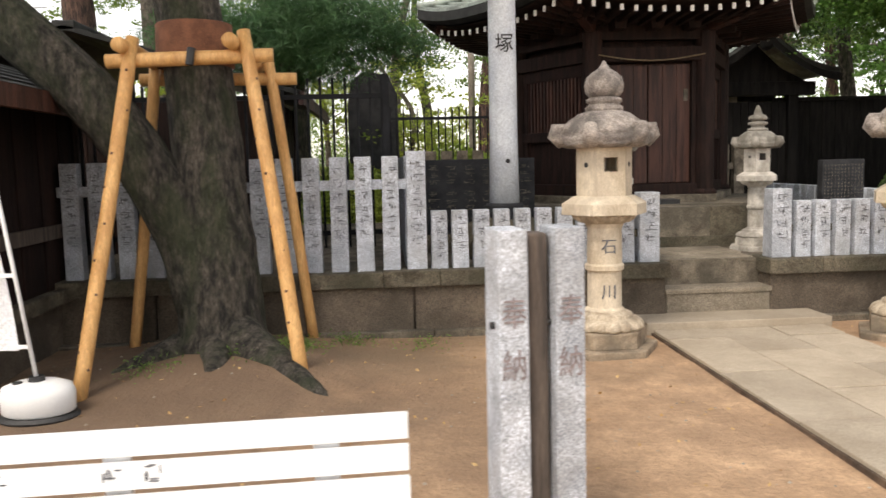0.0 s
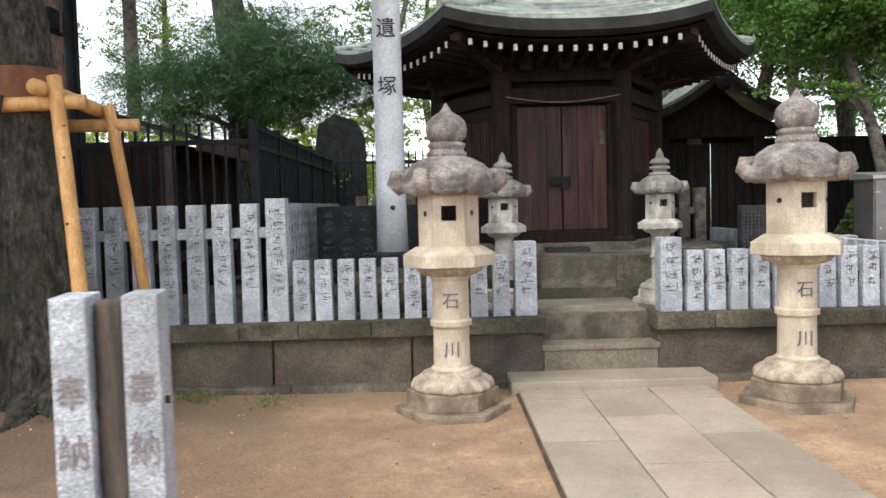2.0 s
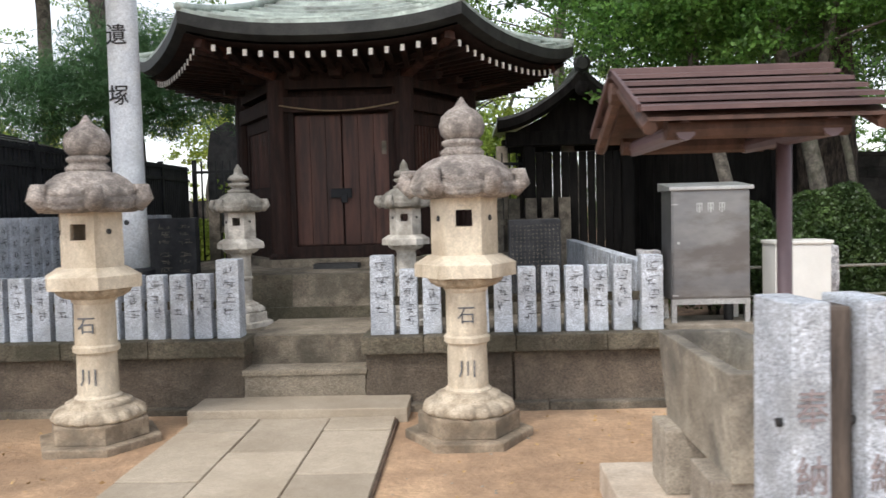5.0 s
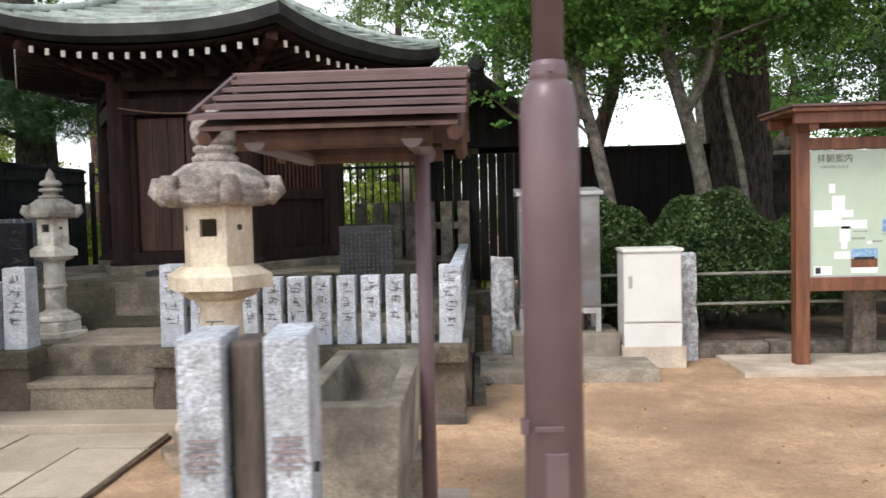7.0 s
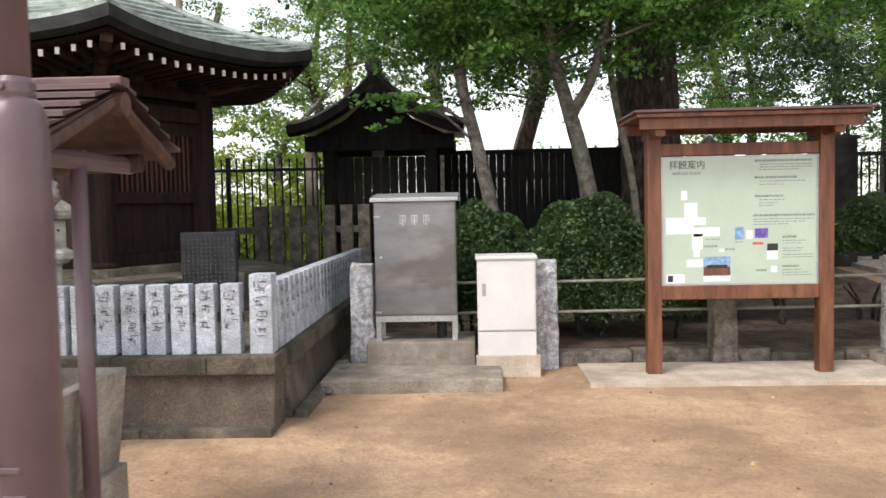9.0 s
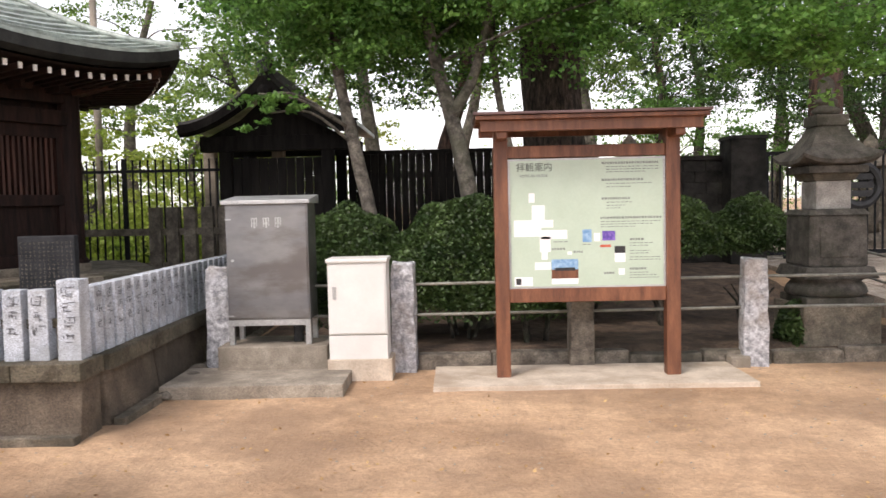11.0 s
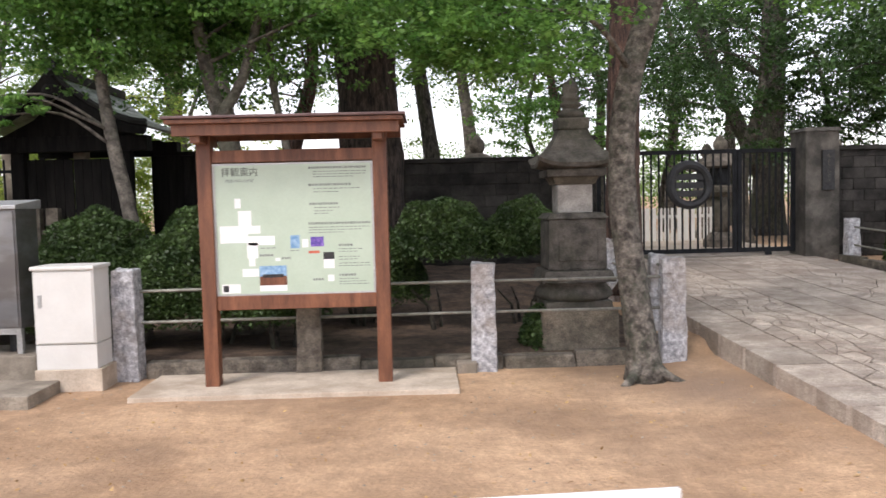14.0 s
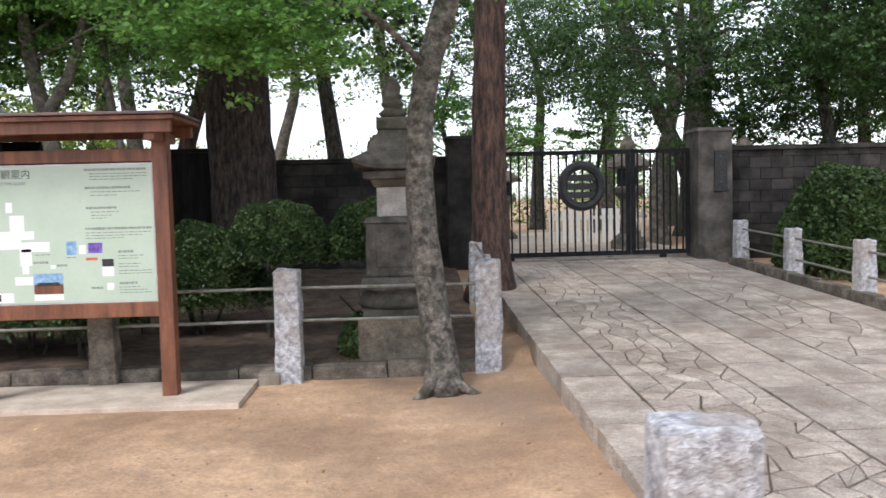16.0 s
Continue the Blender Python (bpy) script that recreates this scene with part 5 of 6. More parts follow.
for z in (0.87, 0.56):
    tagged(part("guard_pipe", Geo().tube([(13.56, 9.42, z), (13.72, 10.5, z + 0.05), (13.72, 12.7, z + 0.2)], 0.016, 8), PIPE), "thin weathered horizontal pipe between stone posts", "rail")
for k, y in enumerate((14.75, 12.95, 11.15, 9.35)):
    guard_post(18.26, y, walk_height(y) - 0.03, 0.22, 0.74, ROUGH_GRANITE, "rough-hewn granite guard post beside the paved walk", 50 + k)
for dz in (0.57, 0.27):
    tagged(part("guard_pipe", Geo().tube([(18.26, y, walk_height(y) + dz) for y in (14.75, 12.95, 11.15, 9.35)], 0.016, 8), PIPE), "thin weathered horizontal pipe between stone posts", "rail")
guard_post(13.66, 4.06, 0.0, 0.3, 1.02, ROUGH_GRANITE, "stout rough-hewn granite post at the walk's edge", 60)
kerb = thing("bed_kerb", "weathered kerb stones edging the planting bed", "kerb", kind="structure")
rnd, x = random.Random(5), 8.3
while x < 13.4:
    e = x + rnd.uniform(0.55, 0.85)
    part("kerb_stone", Geo().box(x, min(e, 13.45) - 0.008, 9.42 + rnd.uniform(-0.01, 0.01), 9.6, -0.1, 0.135 + rnd.uniform(-0.035, 0.02)), GREY_STONE, kerb, bevel=0.025, rough=0.012, cuts=2)
    x = e
part("loose_stone", Geo().box(11.38, 11.58, 9.24, 9.4, -0.03, 0.1), CONCRETE, kerb, bevel=0.02)
kerb2 = thing("walk_kerb", "weathered kerb stones along the far bed", "kerb", kind="structure")
for i in range(9):
    y = 8.6 + 0.7 * i
    part("kerb_stone", Geo().box(18.1, 18.24, y, y + 0.69, 0.0, walk_height(y) + 0.12), GREY_STONE, kerb2, bevel=0.014)

# ---- visitors' guide board ----
bd = thing("guide_board", "reddish cedar notice board with sage green visitor guide panel", "notice board", (9.915, 8.85, 0.03))
slab_b = setting("board_slab", Geo().box(8.47, 11.37, 8.44, 9.36, -0.06, 0.034), PALE_CONCRETE, "thin pale concrete slab under the notice board", "concrete slab", bevel=0.008)
for sx in (-0.79, 0.79):
    part("post", Geo().box(sx - 0.065, sx + 0.065, -0.065, 0.065, 0, 2.3), WOOD_RED, bd, bevel=0.008)
part("bottom_rail", Geo().box(-0.725, 0.725, -0.04, 0.04, 0.7, 0.83), WOOD_RED, bd, bevel=0.006)
part("top_rail", Geo().box(-0.725, 0.725, -0.04, 0.04, 2.04, 2.15), WOOD_RED, bd, bevel=0.006)
for sx in (-0.79, 0.79):
    part("roof_bracket", Geo().box(sx - 0.045, sx + 0.045, -0.32, 0.3, 2.2, 2.29), WOOD_RED, bd, bevel=0.01)
part("roof_beam", Geo().box(-0.98, 0.98, -0.36, -0.3, 2.26, 2.36), WOOD_RED, bd, bevel=0.006)
part("roof_beam", Geo().box(-0.98, 0.98, 0.28, 0.34, 2.26, 2.36), WOOD_RED, bd, bevel=0.006)
for i in range(5):
    y0 = -0.42 + 0.166 * i
    part("roof_board", Geo().box(-1.02, 1.02, y0, y0 + 0.18, 2.36 + 0.004 * (i % 2), 2.395 + 0.004 * (i % 2)), WOOD_RED, bd, bevel=0.004)
part("roof_sheet", Geo().box(-1.04, 1.04, -0.45, 0.44, 2.4, 2.425), ROOF_BROWN, bd, bevel=0.006)
panel = part("panel", Geo().box(-0.715, 0.715, -0.028, 0.02, 0.83, 2.03), BOARD_GREEN, bd, "sage green printed guide panel")
part("panel_frame", Geo().box(-0.725, -0.705, -0.034, -0.02, 0.83, 2.03).box(0.705, 0.725, -0.034, -0.02, 0.83, 2.03).box(-0.705, 0.705, -0.034, -0.02, 0.83, 0.845).box(-0.705, 0.705, -0.034, -0.02, 2.015, 2.03), STEEL_TRIM, bd)
def px(u):
    return -0.705 + 1.41 * u
def pz(v):
    return 2.025 - 1.19 * v
def sheet(name, u0, u1, v0, v1, material, k=0.0, label=""):
    part(name, Geo().box(px(u0), px(u1), -0.0305 - k, -0.0282, pz(v1), pz(v0)), material, panel, label)
lettering("title", "拝観案内", 0.088, INK, panel, (px(0.16), -0.0285, pz(0.065)), 0.0006, wide=0.95)
lettering("subtitle", "VISITORS GUIDE", 0.036, CUT, panel, (px(0.155), -0.0285, pz(0.128)), 0.0005)
for u0, u1, v0, v1 in ((0.12, 0.16, 0.26, 0.335), (0.14, 0.225, 0.355, 0.47), (0.02, 0.2, 0.47, 0.6), (0.2, 0.37, 0.55, 0.62), (0.19, 0.26, 0.6, 0.72), (0.2, 0.24, 0.72, 0.78), (0.155, 0.26, 0.8, 0.86), (0.2, 0.28, 0.47, 0.53)):
    sheet("plan_block", u0, u1, v0, v1, PAPER)
sheet("photo", 0.265, 0.44, 0.78, 0.86, BLUE_PRINT)
sheet("photo", 0.265, 0.44, 0.86, 0.93, WOOD_RED)
sheet("photo_roof", 0.285, 0.42, 0.845, 0.87, INK, 0.001)
sheet("caption", 0.265, 0.44, 0.93, 0.975, PAPER)
sheet("photo", 0.47, 0.53, 0.55, 0.65, BLUE_PRINT)
sheet("caption", 0.545, 0.585, 0.58, 0.645, PAPER)
sheet("photo", 0.6, 0.685, 0.565, 0.64, VIOLET_PRINT)
sheet("caption_red", 0.585, 0.655, 0.672, 0.692, RED_PRINT)
sheet("photo", 0.68, 0.75, 0.685, 0.74, INK)
sheet("caption", 0.68, 0.75, 0.74, 0.81, PAPER)
sheet("caption", 0.705, 0.745, 0.86, 0.91, PAPER)
sheet("caption", 0.02, 0.14, 0.915, 0.985, PAPER)
sheet("code_mark", 0.03, 0.065, 0.925, 0.975, INK, 0.001)
sheet("caption", 0.37, 0.4, 0.72, 0.745, PAPER)
rnd = random.Random(77)
def text_rows(u0, u1, v, heavy):
    g = Geo()
    u = u0
    while u < u1 - 0.01:
        w = rnd.uniform(0.008, 0.018) if heavy else rnd.uniform(0.01, 0.03)
        g.box(px(u), px(min(u1, u + w)), -0.0292, -0.0282, pz(v + (0.017 if heavy else 0.006)), pz(v))
        u += w + (0.005 if heavy else 0.007)
    tagged(part("text_line", g, PRINT, panel), kind="stuff")
for u0, u1, v, hv in ((0.6, 0.98, 0.03, 1), (0.63, 0.98, 0.065, 0), (0.63, 0.97, 0.085, 0), (0.63, 0.9, 0.105, 0), (0.6, 0.87, 0.16, 1), (0.63, 0.93, 0.195, 0), (0.63, 0.8, 0.22, 0), (0.6, 0.79, 0.305, 1), (0.63, 0.8, 0.34, 0), (0.63, 0.75, 0.365, 0), (0.63, 0.73, 0.385, 0),
                      (0.59, 0.99, 0.455, 1), (0.59, 0.98, 0.49, 0), (0.59, 0.93, 0.51, 0), (0.59, 0.83, 0.53, 0), (0.78, 0.87, 0.625, 1), (0.78, 0.93, 0.66, 0), (0.78, 0.9, 0.68, 0), (0.78, 0.92, 0.72, 0), (0.78, 0.9, 0.74, 0), (0.78, 0.98, 0.77, 0), (0.78, 0.98, 0.79, 0),
                      (0.78, 0.9, 0.855, 1), (0.78, 0.9, 0.89, 0), (0.78, 0.95, 0.91, 0), (0.78, 0.97, 0.93, 0), (0.61, 0.69, 0.885, 1), (0.41, 0.48, 0.715, 1), (0.27, 0.36, 0.69, 1), (0.28, 0.38, 0.64, 0), (0.47, 0.53, 0.665, 0)):
    text_rows(u0, u1, v, hv)

# ---- stone pagoda among the shrubs ----
pag = thing("stone_pagoda", "tall weathered grey stone pagoda with tiered roof", "stone pagoda", (12.69, 10.1, 0.1))
def tier(nm, w0, w1, z0, z1, m, b=0.015):
    part(nm, Geo().box(-w0 / 2, w0 / 2, -w0 / 2, w0 / 2, z0, z1, top=(w0 - w1) / 2), m, pag, bevel=b)
tier("ground_block", 0.8, 0.8, -0.1, 0.42, STEP)
tier("base_step", 0.7, 0.7, 0.42, 0.5, PAGODA)
part("carved_base", Geo().lathe([(0.36, 0.5), (0.4, 0.54), (0.38, 0.6), (0.33, 0.66), (0.42, 0.7)], 32, wave=lambda r, z, a: (r * (1 + 0.06 * abs(math.sin(a * 6))), z)), PAGODA, pag, smooth=True)
tier("base_slab", 0.78, 0.7, 0.7, 0.82, PAGODA)
tier("die_block", 0.62, 0.6, 0.82, 1.36, PAGODA, 0.03)
part("die_panel", Geo().box(-0.2, 0.2, -0.325, -0.3, 0.92, 1.24), PAGODA, pag, bevel=0.012)
tier("die_cap", 0.66, 0.56, 1.36, 1.42, PAGODA)
tier("upper_block", 0.37, 0.37, 1.42, 1.72, PALE_BLOCK)
tier("cornice", 0.42, 0.5, 1.72, 1.8, STEP)
tier("cornice", 0.62, 0.62, 1.8, 1.88, PAGODA)
v, f, n = [], [], 33
for j, (w, z) in enumerate(((0.5, 1.88), (0.8, 1.9), (0.82, 1.94), (0.56, 2.07), (0.38, 2.2), (0.3, 2.3))):
    for i in range(32):
        a = 2 * math.pi * i / 32
        c, s_ = math.cos(a), math.sin(a)
        q = w / 2 / max(abs(c), abs(s_))
        corner = (min(abs(c), abs(s_)) / max(abs(c), abs(s_))) ** 3
        v.append((q * c, q * s_, z + (0.07 * corner if j in (1, 2) else 0)))
for j in range(5):
    f += [(j * 32 + i, j * 32 + (i + 1) % 32, (j + 1) * 32 + (i + 1) % 32, (j + 1) * 32 + i) for i in range(32)]
f += [tuple(reversed(range(32))), tuple(160 + i for i in range(32))]
part("roof", Geo().add(v, f), PAGODA, pag)
tier("dew_basin", 0.34, 0.34, 2.3, 2.42, PAGODA)
part("spire", Geo().lathe([(0.11, 2.42), (0.15, 2.47), (0.09, 2.52), (0.08, 2.53), (0.115, 2.55), (0.115, 2.58), (0.08, 2.6), (0.1, 2.62), (0.1, 2.65), (0.07, 2.67), (0.09, 2.73), (0.07, 2.79), (0.01, 2.85)], 18), PAGODA, pag, smooth=True)

# ---- iron gate and pillars ----
ig = thing("iron_gate", "black iron bar gate with round emblem between pillars", "gate", (0, 15.8, 0))
def gate_leaf(x0, x1, step):
    part("frame", Geo().box(x0, x1, -0.03, 0.03, 2.4, 2.47), IRON, ig)
    part("frame", Geo().box(x0, x1, -0.03, 0.03, 0.62, 0.7), IRON, ig)
    part("frame", Geo().box(x0, x0 + 0.07, -0.03, 0.03, 0.7, 2.4), IRON, ig)
    part("frame", Geo().box(x1 - 0.07, x1, -0.03, 0.03, 0.7, 2.4), IRON, ig)
    n = int((x1 - x0) / step)
    me = mesh_of("bar", Geo().box(-0.014, 0.014, -0.014, 0.014, 0.7, 2.4), IRON)
    for i in range(1, n):
        part("bar", me, IRON, ig).location = (x0 + (x1 - x0) * i / n, 0, 0)
gate_leaf(14.2, 16.72, 0.135)
gate_leaf(16.74, 17.78, 0.115)
part("emblem", Geo().tube([(15.85 + 0.34 * math.cos(a * math.pi / 20), -0.05, 1.85 + 0.36 * math.sin(a * math.pi / 20)) for a in range(41)], 0.08, 8), EMBLEM, ig, "round iron emblem with bars")
for k in (-0.15, 0.0, 0.15):
    part("emblem_bar", Geo().box(15.6, 16.1, -0.08, -0.03, 1.79 + k, 1.9 + k), EMBLEM, ig)
for sx in (14.6, 17.3):
    part("wheel", Geo().lathe([(0.06, -0.02), (0.06, 0.02)], 14, m=pose(sx, 0, 0.59, 90, 0, 0)), IRON, ig)
setting("gate_rail", Geo().box(14.1, 17.8, 15.7, 15.9, 0.4, 0.56), CONCRETE, "concrete sill under the iron gate", "sill")
for x0, x1, zt, m, lab in ((17.8, 18.42, 2.8, PILLAR, "grey concrete gate pillar with black name plate"), (13.48, 14.12, 2.75, WALL_BLOCK, "dark stained concrete gate pillar")):
    pl = thing("gate_pillar", lab, "gate pillar", ((x0 + x1) / 2, 15.75, 0.3))
    w = (x1 - x0) / 2
    part("shaft", Geo().box(-w, w, -w, w, -0.1, zt - 0.36, top=0.01), m, pl, bevel=0.02)
    part("cap", Geo().box(-w - 0.02, w + 0.02, -w - 0.02, w + 0.02, zt - 0.365, zt - 0.3, top=0.03), m, pl, bevel=0.01)
    if m is PILLAR:
        pt = part("name_plate", Geo().box(-0.02, 0.2, -w - 0.03, -w + 0.02, 1.4, 2.1), INK, pl, "black name plate with white strokes", bevel=0.006)
        g = Geo()
        bars(g, 0.09, 1.48, 2.04, 0.05, -w - 0.031, random.Random(4), 0.07)
        tagged(part("plate_text", g, GREY_STONE, pt), kind="stuff")
setting("inner_path", Geo().box(14.2, 18.4, 16.45, 27.0, 0.3, 0.56), PALE_CONCRETE, "pale path beyond the gate", "pavement")
pk = thing("picket_fence", "row of white pickets beyond the gate", "fence", (0, 21.0, 0.56))
for i in range(15):
    part("picket", Geo().box(16.2 + 0.16 * i, 16.3 + 0.16 * i, 0.0, 0.05, 0, 0.8), CREAM, pk)
part("rail", Geo().box(16.2, 18.6, 0.05, 0.09, 0.55, 0.63), CREAM, pk)
for x, y, s, zb in ((14.4, 19.0, 0.9, 0.56), (17.4, 18.4, 1.05, 0.56), (15.4, 23.5, 1.0, 0.5), (18.4, 22.0, 1.1, 0.5), (12.2, 17.6, 1.1, 0.5), (19.9, 18.5, 1.05, 0.5)):
    gl = thing("garden_lantern", "dark mossy stone lantern beyond the wall", "stone lantern", (x, y, zb), 0, "mossy lanterns beyond the wall")
    part("base", Geo().lathe([(0.36 * s, -0.1), (0.36 * s, 0.15 * s), (0.2 * s, 0.3 * s)], 6), GREY_STONE, gl)
    part("shaft", Geo().lathe([(0.17 * s, 0.28 * s), (0.15 * s, 0.6 * s), (0.17 * s, 1.0 * s)], 16), GREY_STONE, gl, smooth=True)
    part("tray", Geo().lathe([(0.18 * s, 1.0 * s), (0.34 * s, 1.1 * s), (0.34 * s, 1.2 * s), (0.22 * s, 1.24 * s)], 6), GREY_STONE, gl)
    part("fire_box", Geo().lathe([(0.22 * s, 1.24 * s), (0.21 * s, 1.58 * s)], 6), DARK_STONE, gl)
    part("cap", Geo().lathe([(0.2 * s, 1.58 * s), (0.5 * s, 1.62 * s), (0.48 * s, 1.7 * s), (0.2 * s, 1.88 * s), (0.1 * s, 1.92 * s)], 6), GREY_STONE, gl)
    part("jewel", Geo().lathe([(0.09 * s, 1.9 * s), (0.15 * s, 2.02 * s), (0.13 * s, 2.12 * s), (0.02 * s, 2.25 * s)], 14), GREY_STONE, gl, smooth=True)

# ---- white benches ----
def bench(x, y, turn, w, top, text, label):
    th = thing("slatted_bench", label, "bench", (x, y, 0), turn, "white park benches")
    for i in range(3):
        z = top - 0.1 * i
        part("back_slat", Geo().box(-w, 0, 0.02 - 0.012 * i, 0.045 - 0.012 * i, z - 0.085, z), WHITE_PAINT, th, bevel=0.005)
    for i in range(4):
        part("seat_slat", Geo().box(-w, 0, -0.42 + 0.11 * i, -0.325 + 0.11 * i, 0.4, 0.425), WHITE_PAINT, th, bevel=0.005)
    for k in (-0.26, -w / 2, -w + 0.26):
        part("support", Geo().box(k - 0.04, k + 0.04, 0.046, 0.075, 0.0, top - 0.02), WHITE_PAINT, th, bevel=0.005)
        part("leg", Geo().box(k - 0.025, k + 0.025, -0.38, -0.33, 0.0, 0.4), WHITE_PAINT, th)
        part("arm_bar", Geo().box(k - 0.02, k + 0.02, -0.38, 0.07, 0.36, 0.4), WHITE_PAINT, th)
    if text:
        for dx in (-0.78, -0.9, -1.25):
            g = Geo()
            bars(g, dx, top - 0.18, top - 0.105, 0.07, 0.007, random.Random(int(-dx * 100)), 0.06)
            tagged(part("painted_mark", g, CUT, th), kind="stuff")
    return th


bench(0.05, 2.45, 3, 1.8, 0.745, True, "white painted slatted bench with faded black lettering")
bench(9.25, 3.42, 3.5, 1.8, 0.835, False, "white painted slatted bench on bare earth")
bench(11.82, 3.74, 3.5, 1.8, 0.83, False, "white painted slatted bench on bare earth")

# ---- banner stand ----
bn = thing("banner_stand", "white nobori banner pole in a weathered white water-tank base", "banner stand", (-2.2, 5.05, 0))
part("tank", Geo().lathe([(0.17, 0.03), (0.2, 0.05), (0.205, 0.16), (0.19, 0.21), (0.13, 0.235), (0.05, 0.24)], 28, m=Matrix.Diagonal((1.1, 0.8, 1, 1))), WHITE_PAINT, bn, "scuffed white plastic tank", smooth=True)
part("rubber_base", Geo().lathe([(0.22, 0.0), (0.23, 0.015), (0.21, 0.035)], 28, m=Matrix.Diagonal((1.1, 0.8, 1, 1))), INK, bn)
part("socket", Geo().lathe([(0.05, 0.235), (0.045, 0.27)], 14), INK, bn)
part("filler_cap", Geo().lathe([(0.03, 0.225), (0.03, 0.245)], 12, m=Matrix.Translation((-0.1, -0.04, 0))), INK, bn)
part("pole", Geo().tube([(0, 0, 0.25), (-0.12, 0.03, 1.1), (-0.3, 0.08, 2.3)], 0.013, 8), WHITE_PAINT, bn, smooth=True)
part("cross_arm", Geo().tube([(-0.3, 0.08, 2.28), (-0.85, 0.08, 2.3)], 0.01, 8), WHITE_PAINT, bn)
for z in (0.45, 0.9, 1.35, 1.8):
    part("clip", Geo().box(-0.1 - 0.13 * z, -0.13 * z + 0.02, 0.02, 0.035, z - 0.012, z + 0.012), WHITE_PAINT, bn)
v, f = [], []
for j in range(12):
    z = 0.42 + 1.8 * j / 11
    for i in range(7):
        v.append((-0.06 - 0.125 * z - 0.09 * i, 0.05 + 0.025 * math.sin(i * 1.3 + j * 0.7), z))
for j in range(11):
    f += [(j * 7 + i, j * 7 + i + 1, (j + 1) * 7 + i + 1, (j + 1) * 7 + i) for i in range(6)]
part("cloth", Geo().add(v, f), CLOTH_WHITE, bn, "plain white banner cloth", smooth=True)

# ---- small things on the ground ----
ring = thing("pipe_stub", "pale worn pipe end sticking out of the earth", "pipe", (5.0, 4.55, 0))
part("pipe", Geo().lathe([(0.055, -0.05), (0.055, 0.05), (0.042, 0.05), (0.042, 0.0)], 20), PALE_CONCRETE, ring)
for k, (x, y, r) in enumerate(((6.18, 8.9, 0.12), (6.3, 9.05, 0.09), (6.1, 9.3, 0.13), (6.2, 8.6, 0.07), (6.12, 8.3, 0.06))):
    tagged(part("rock", Geo().lathe([(r * 0.7, -r * 0.4), (r, 0.0), (r * 0.8, r * 0.5), (r * 0.3, r * 0.8)], 9, m=Matrix.Translation((x, y, 0.02))), GREY_STONE, bevel=0.01, rough=0.02), "dark loose rock beside the plinth", "rock", "loose rocks")

up = thing("utility_pole", "slim grey utility pole beyond the fence", "utility pole", (1.85, 16.8, 0))
part("pole", Geo().tube([(0, 0, -0.2), (0, 0, 3.5), (0, 0, 7.0)], [0.075, 0.07, 0.06], 14), CONCRETE, up, smooth=True)
part("step_bolt", Geo().tube([(-0.14, 0, 3.1), (0.14, 0, 3.1)], 0.01, 6), IRON, up)

# ---- plants ----
def leaf_mesh(name, centres, size, material, rs, flat=0.0, long=1.6):
    """Many small pointed leaves as one mesh."""
    n = len(centres)
    d = rs.normal(size=(n, 3))
    d[:, 2] *= 1 - 0.6 * flat
    d /= np.linalg.norm(d, axis=1)[:, None]
    e = rs.normal(size=(n, 3))
    e[:, 2] *= 1 - flat
    e -= d * (d * e).sum(1)[:, None]
    e /= np.linalg.norm(e, axis=1)[:, None]
    s = size * rs.uniform(0.6, 1.3, n)[:, None]
    nrm = np.cross(d, e) * s * 0.12
    v = np.stack([centres - d * s * long / 2, centres + e * s / 2 + nrm, centres + d * s * long / 2, centres - e * s / 2 + nrm], 1).reshape(-1, 3)
    me = bpy.data.meshes.new(name)
    me.vertices.add(4 * n)
    me.vertices.foreach_set("co", v.astype(np.float32).ravel())
    me.loops.add(4 * n)
    me.loops.foreach_set("vertex_index", np.arange(4 * n, dtype=np.int32))
    me.polygons.add(n)
    me.polygons.foreach_set("loop_start", np.arange(0, 4 * n, 4, dtype=np.int32))
    me.update(calc_edges=True)
    me.materials.append(material)
    return me


def smooth_path(pts, n):
    pts = [Vector(p) for p in pts]
    pts = [pts[0] * 2 - pts[1]] + pts + [pts[-1] * 2 - pts[-2]]
    out = []
    for j in range(n + 1):
        u = (len(pts) - 3) * j / n
        i = min(int(u), len(pts) - 4)
        t = u - i
        a, b, c, d = pts[i:i + 4]
        out.append(0.5 * ((2 * b) + (c - a) * t + (2 * a - 5 * b + 4 * c - d) * t * t + (3 * b - a - 3 * c + d) * t ** 3))
    return out


def trunk_mesh(name, pts, r0, r1, material, flare=0.5, n=18, sides=14, lump=0.1):
    path = smooth_path(pts, n)
    g = Geo()
    radii = [(r0 + (r1 - r0) * (j / n) ** 0.8) * (1 + flare * math.exp(-j / n * 14)) for j in range(n + 1)]
    g.tube(path, radii, sides)
    for k, p in enumerate(g.v):
        q = path[k // sides]
        w = 1 + lump * noise.noise(Vector(p) * 4.0) + lump * 0.6 * noise.noise(Vector(p) * 11.0)
        g.v[k] = tuple(q + (Vector(p) - q) * w)
    return mesh_of(name, g, material, smooth=True)


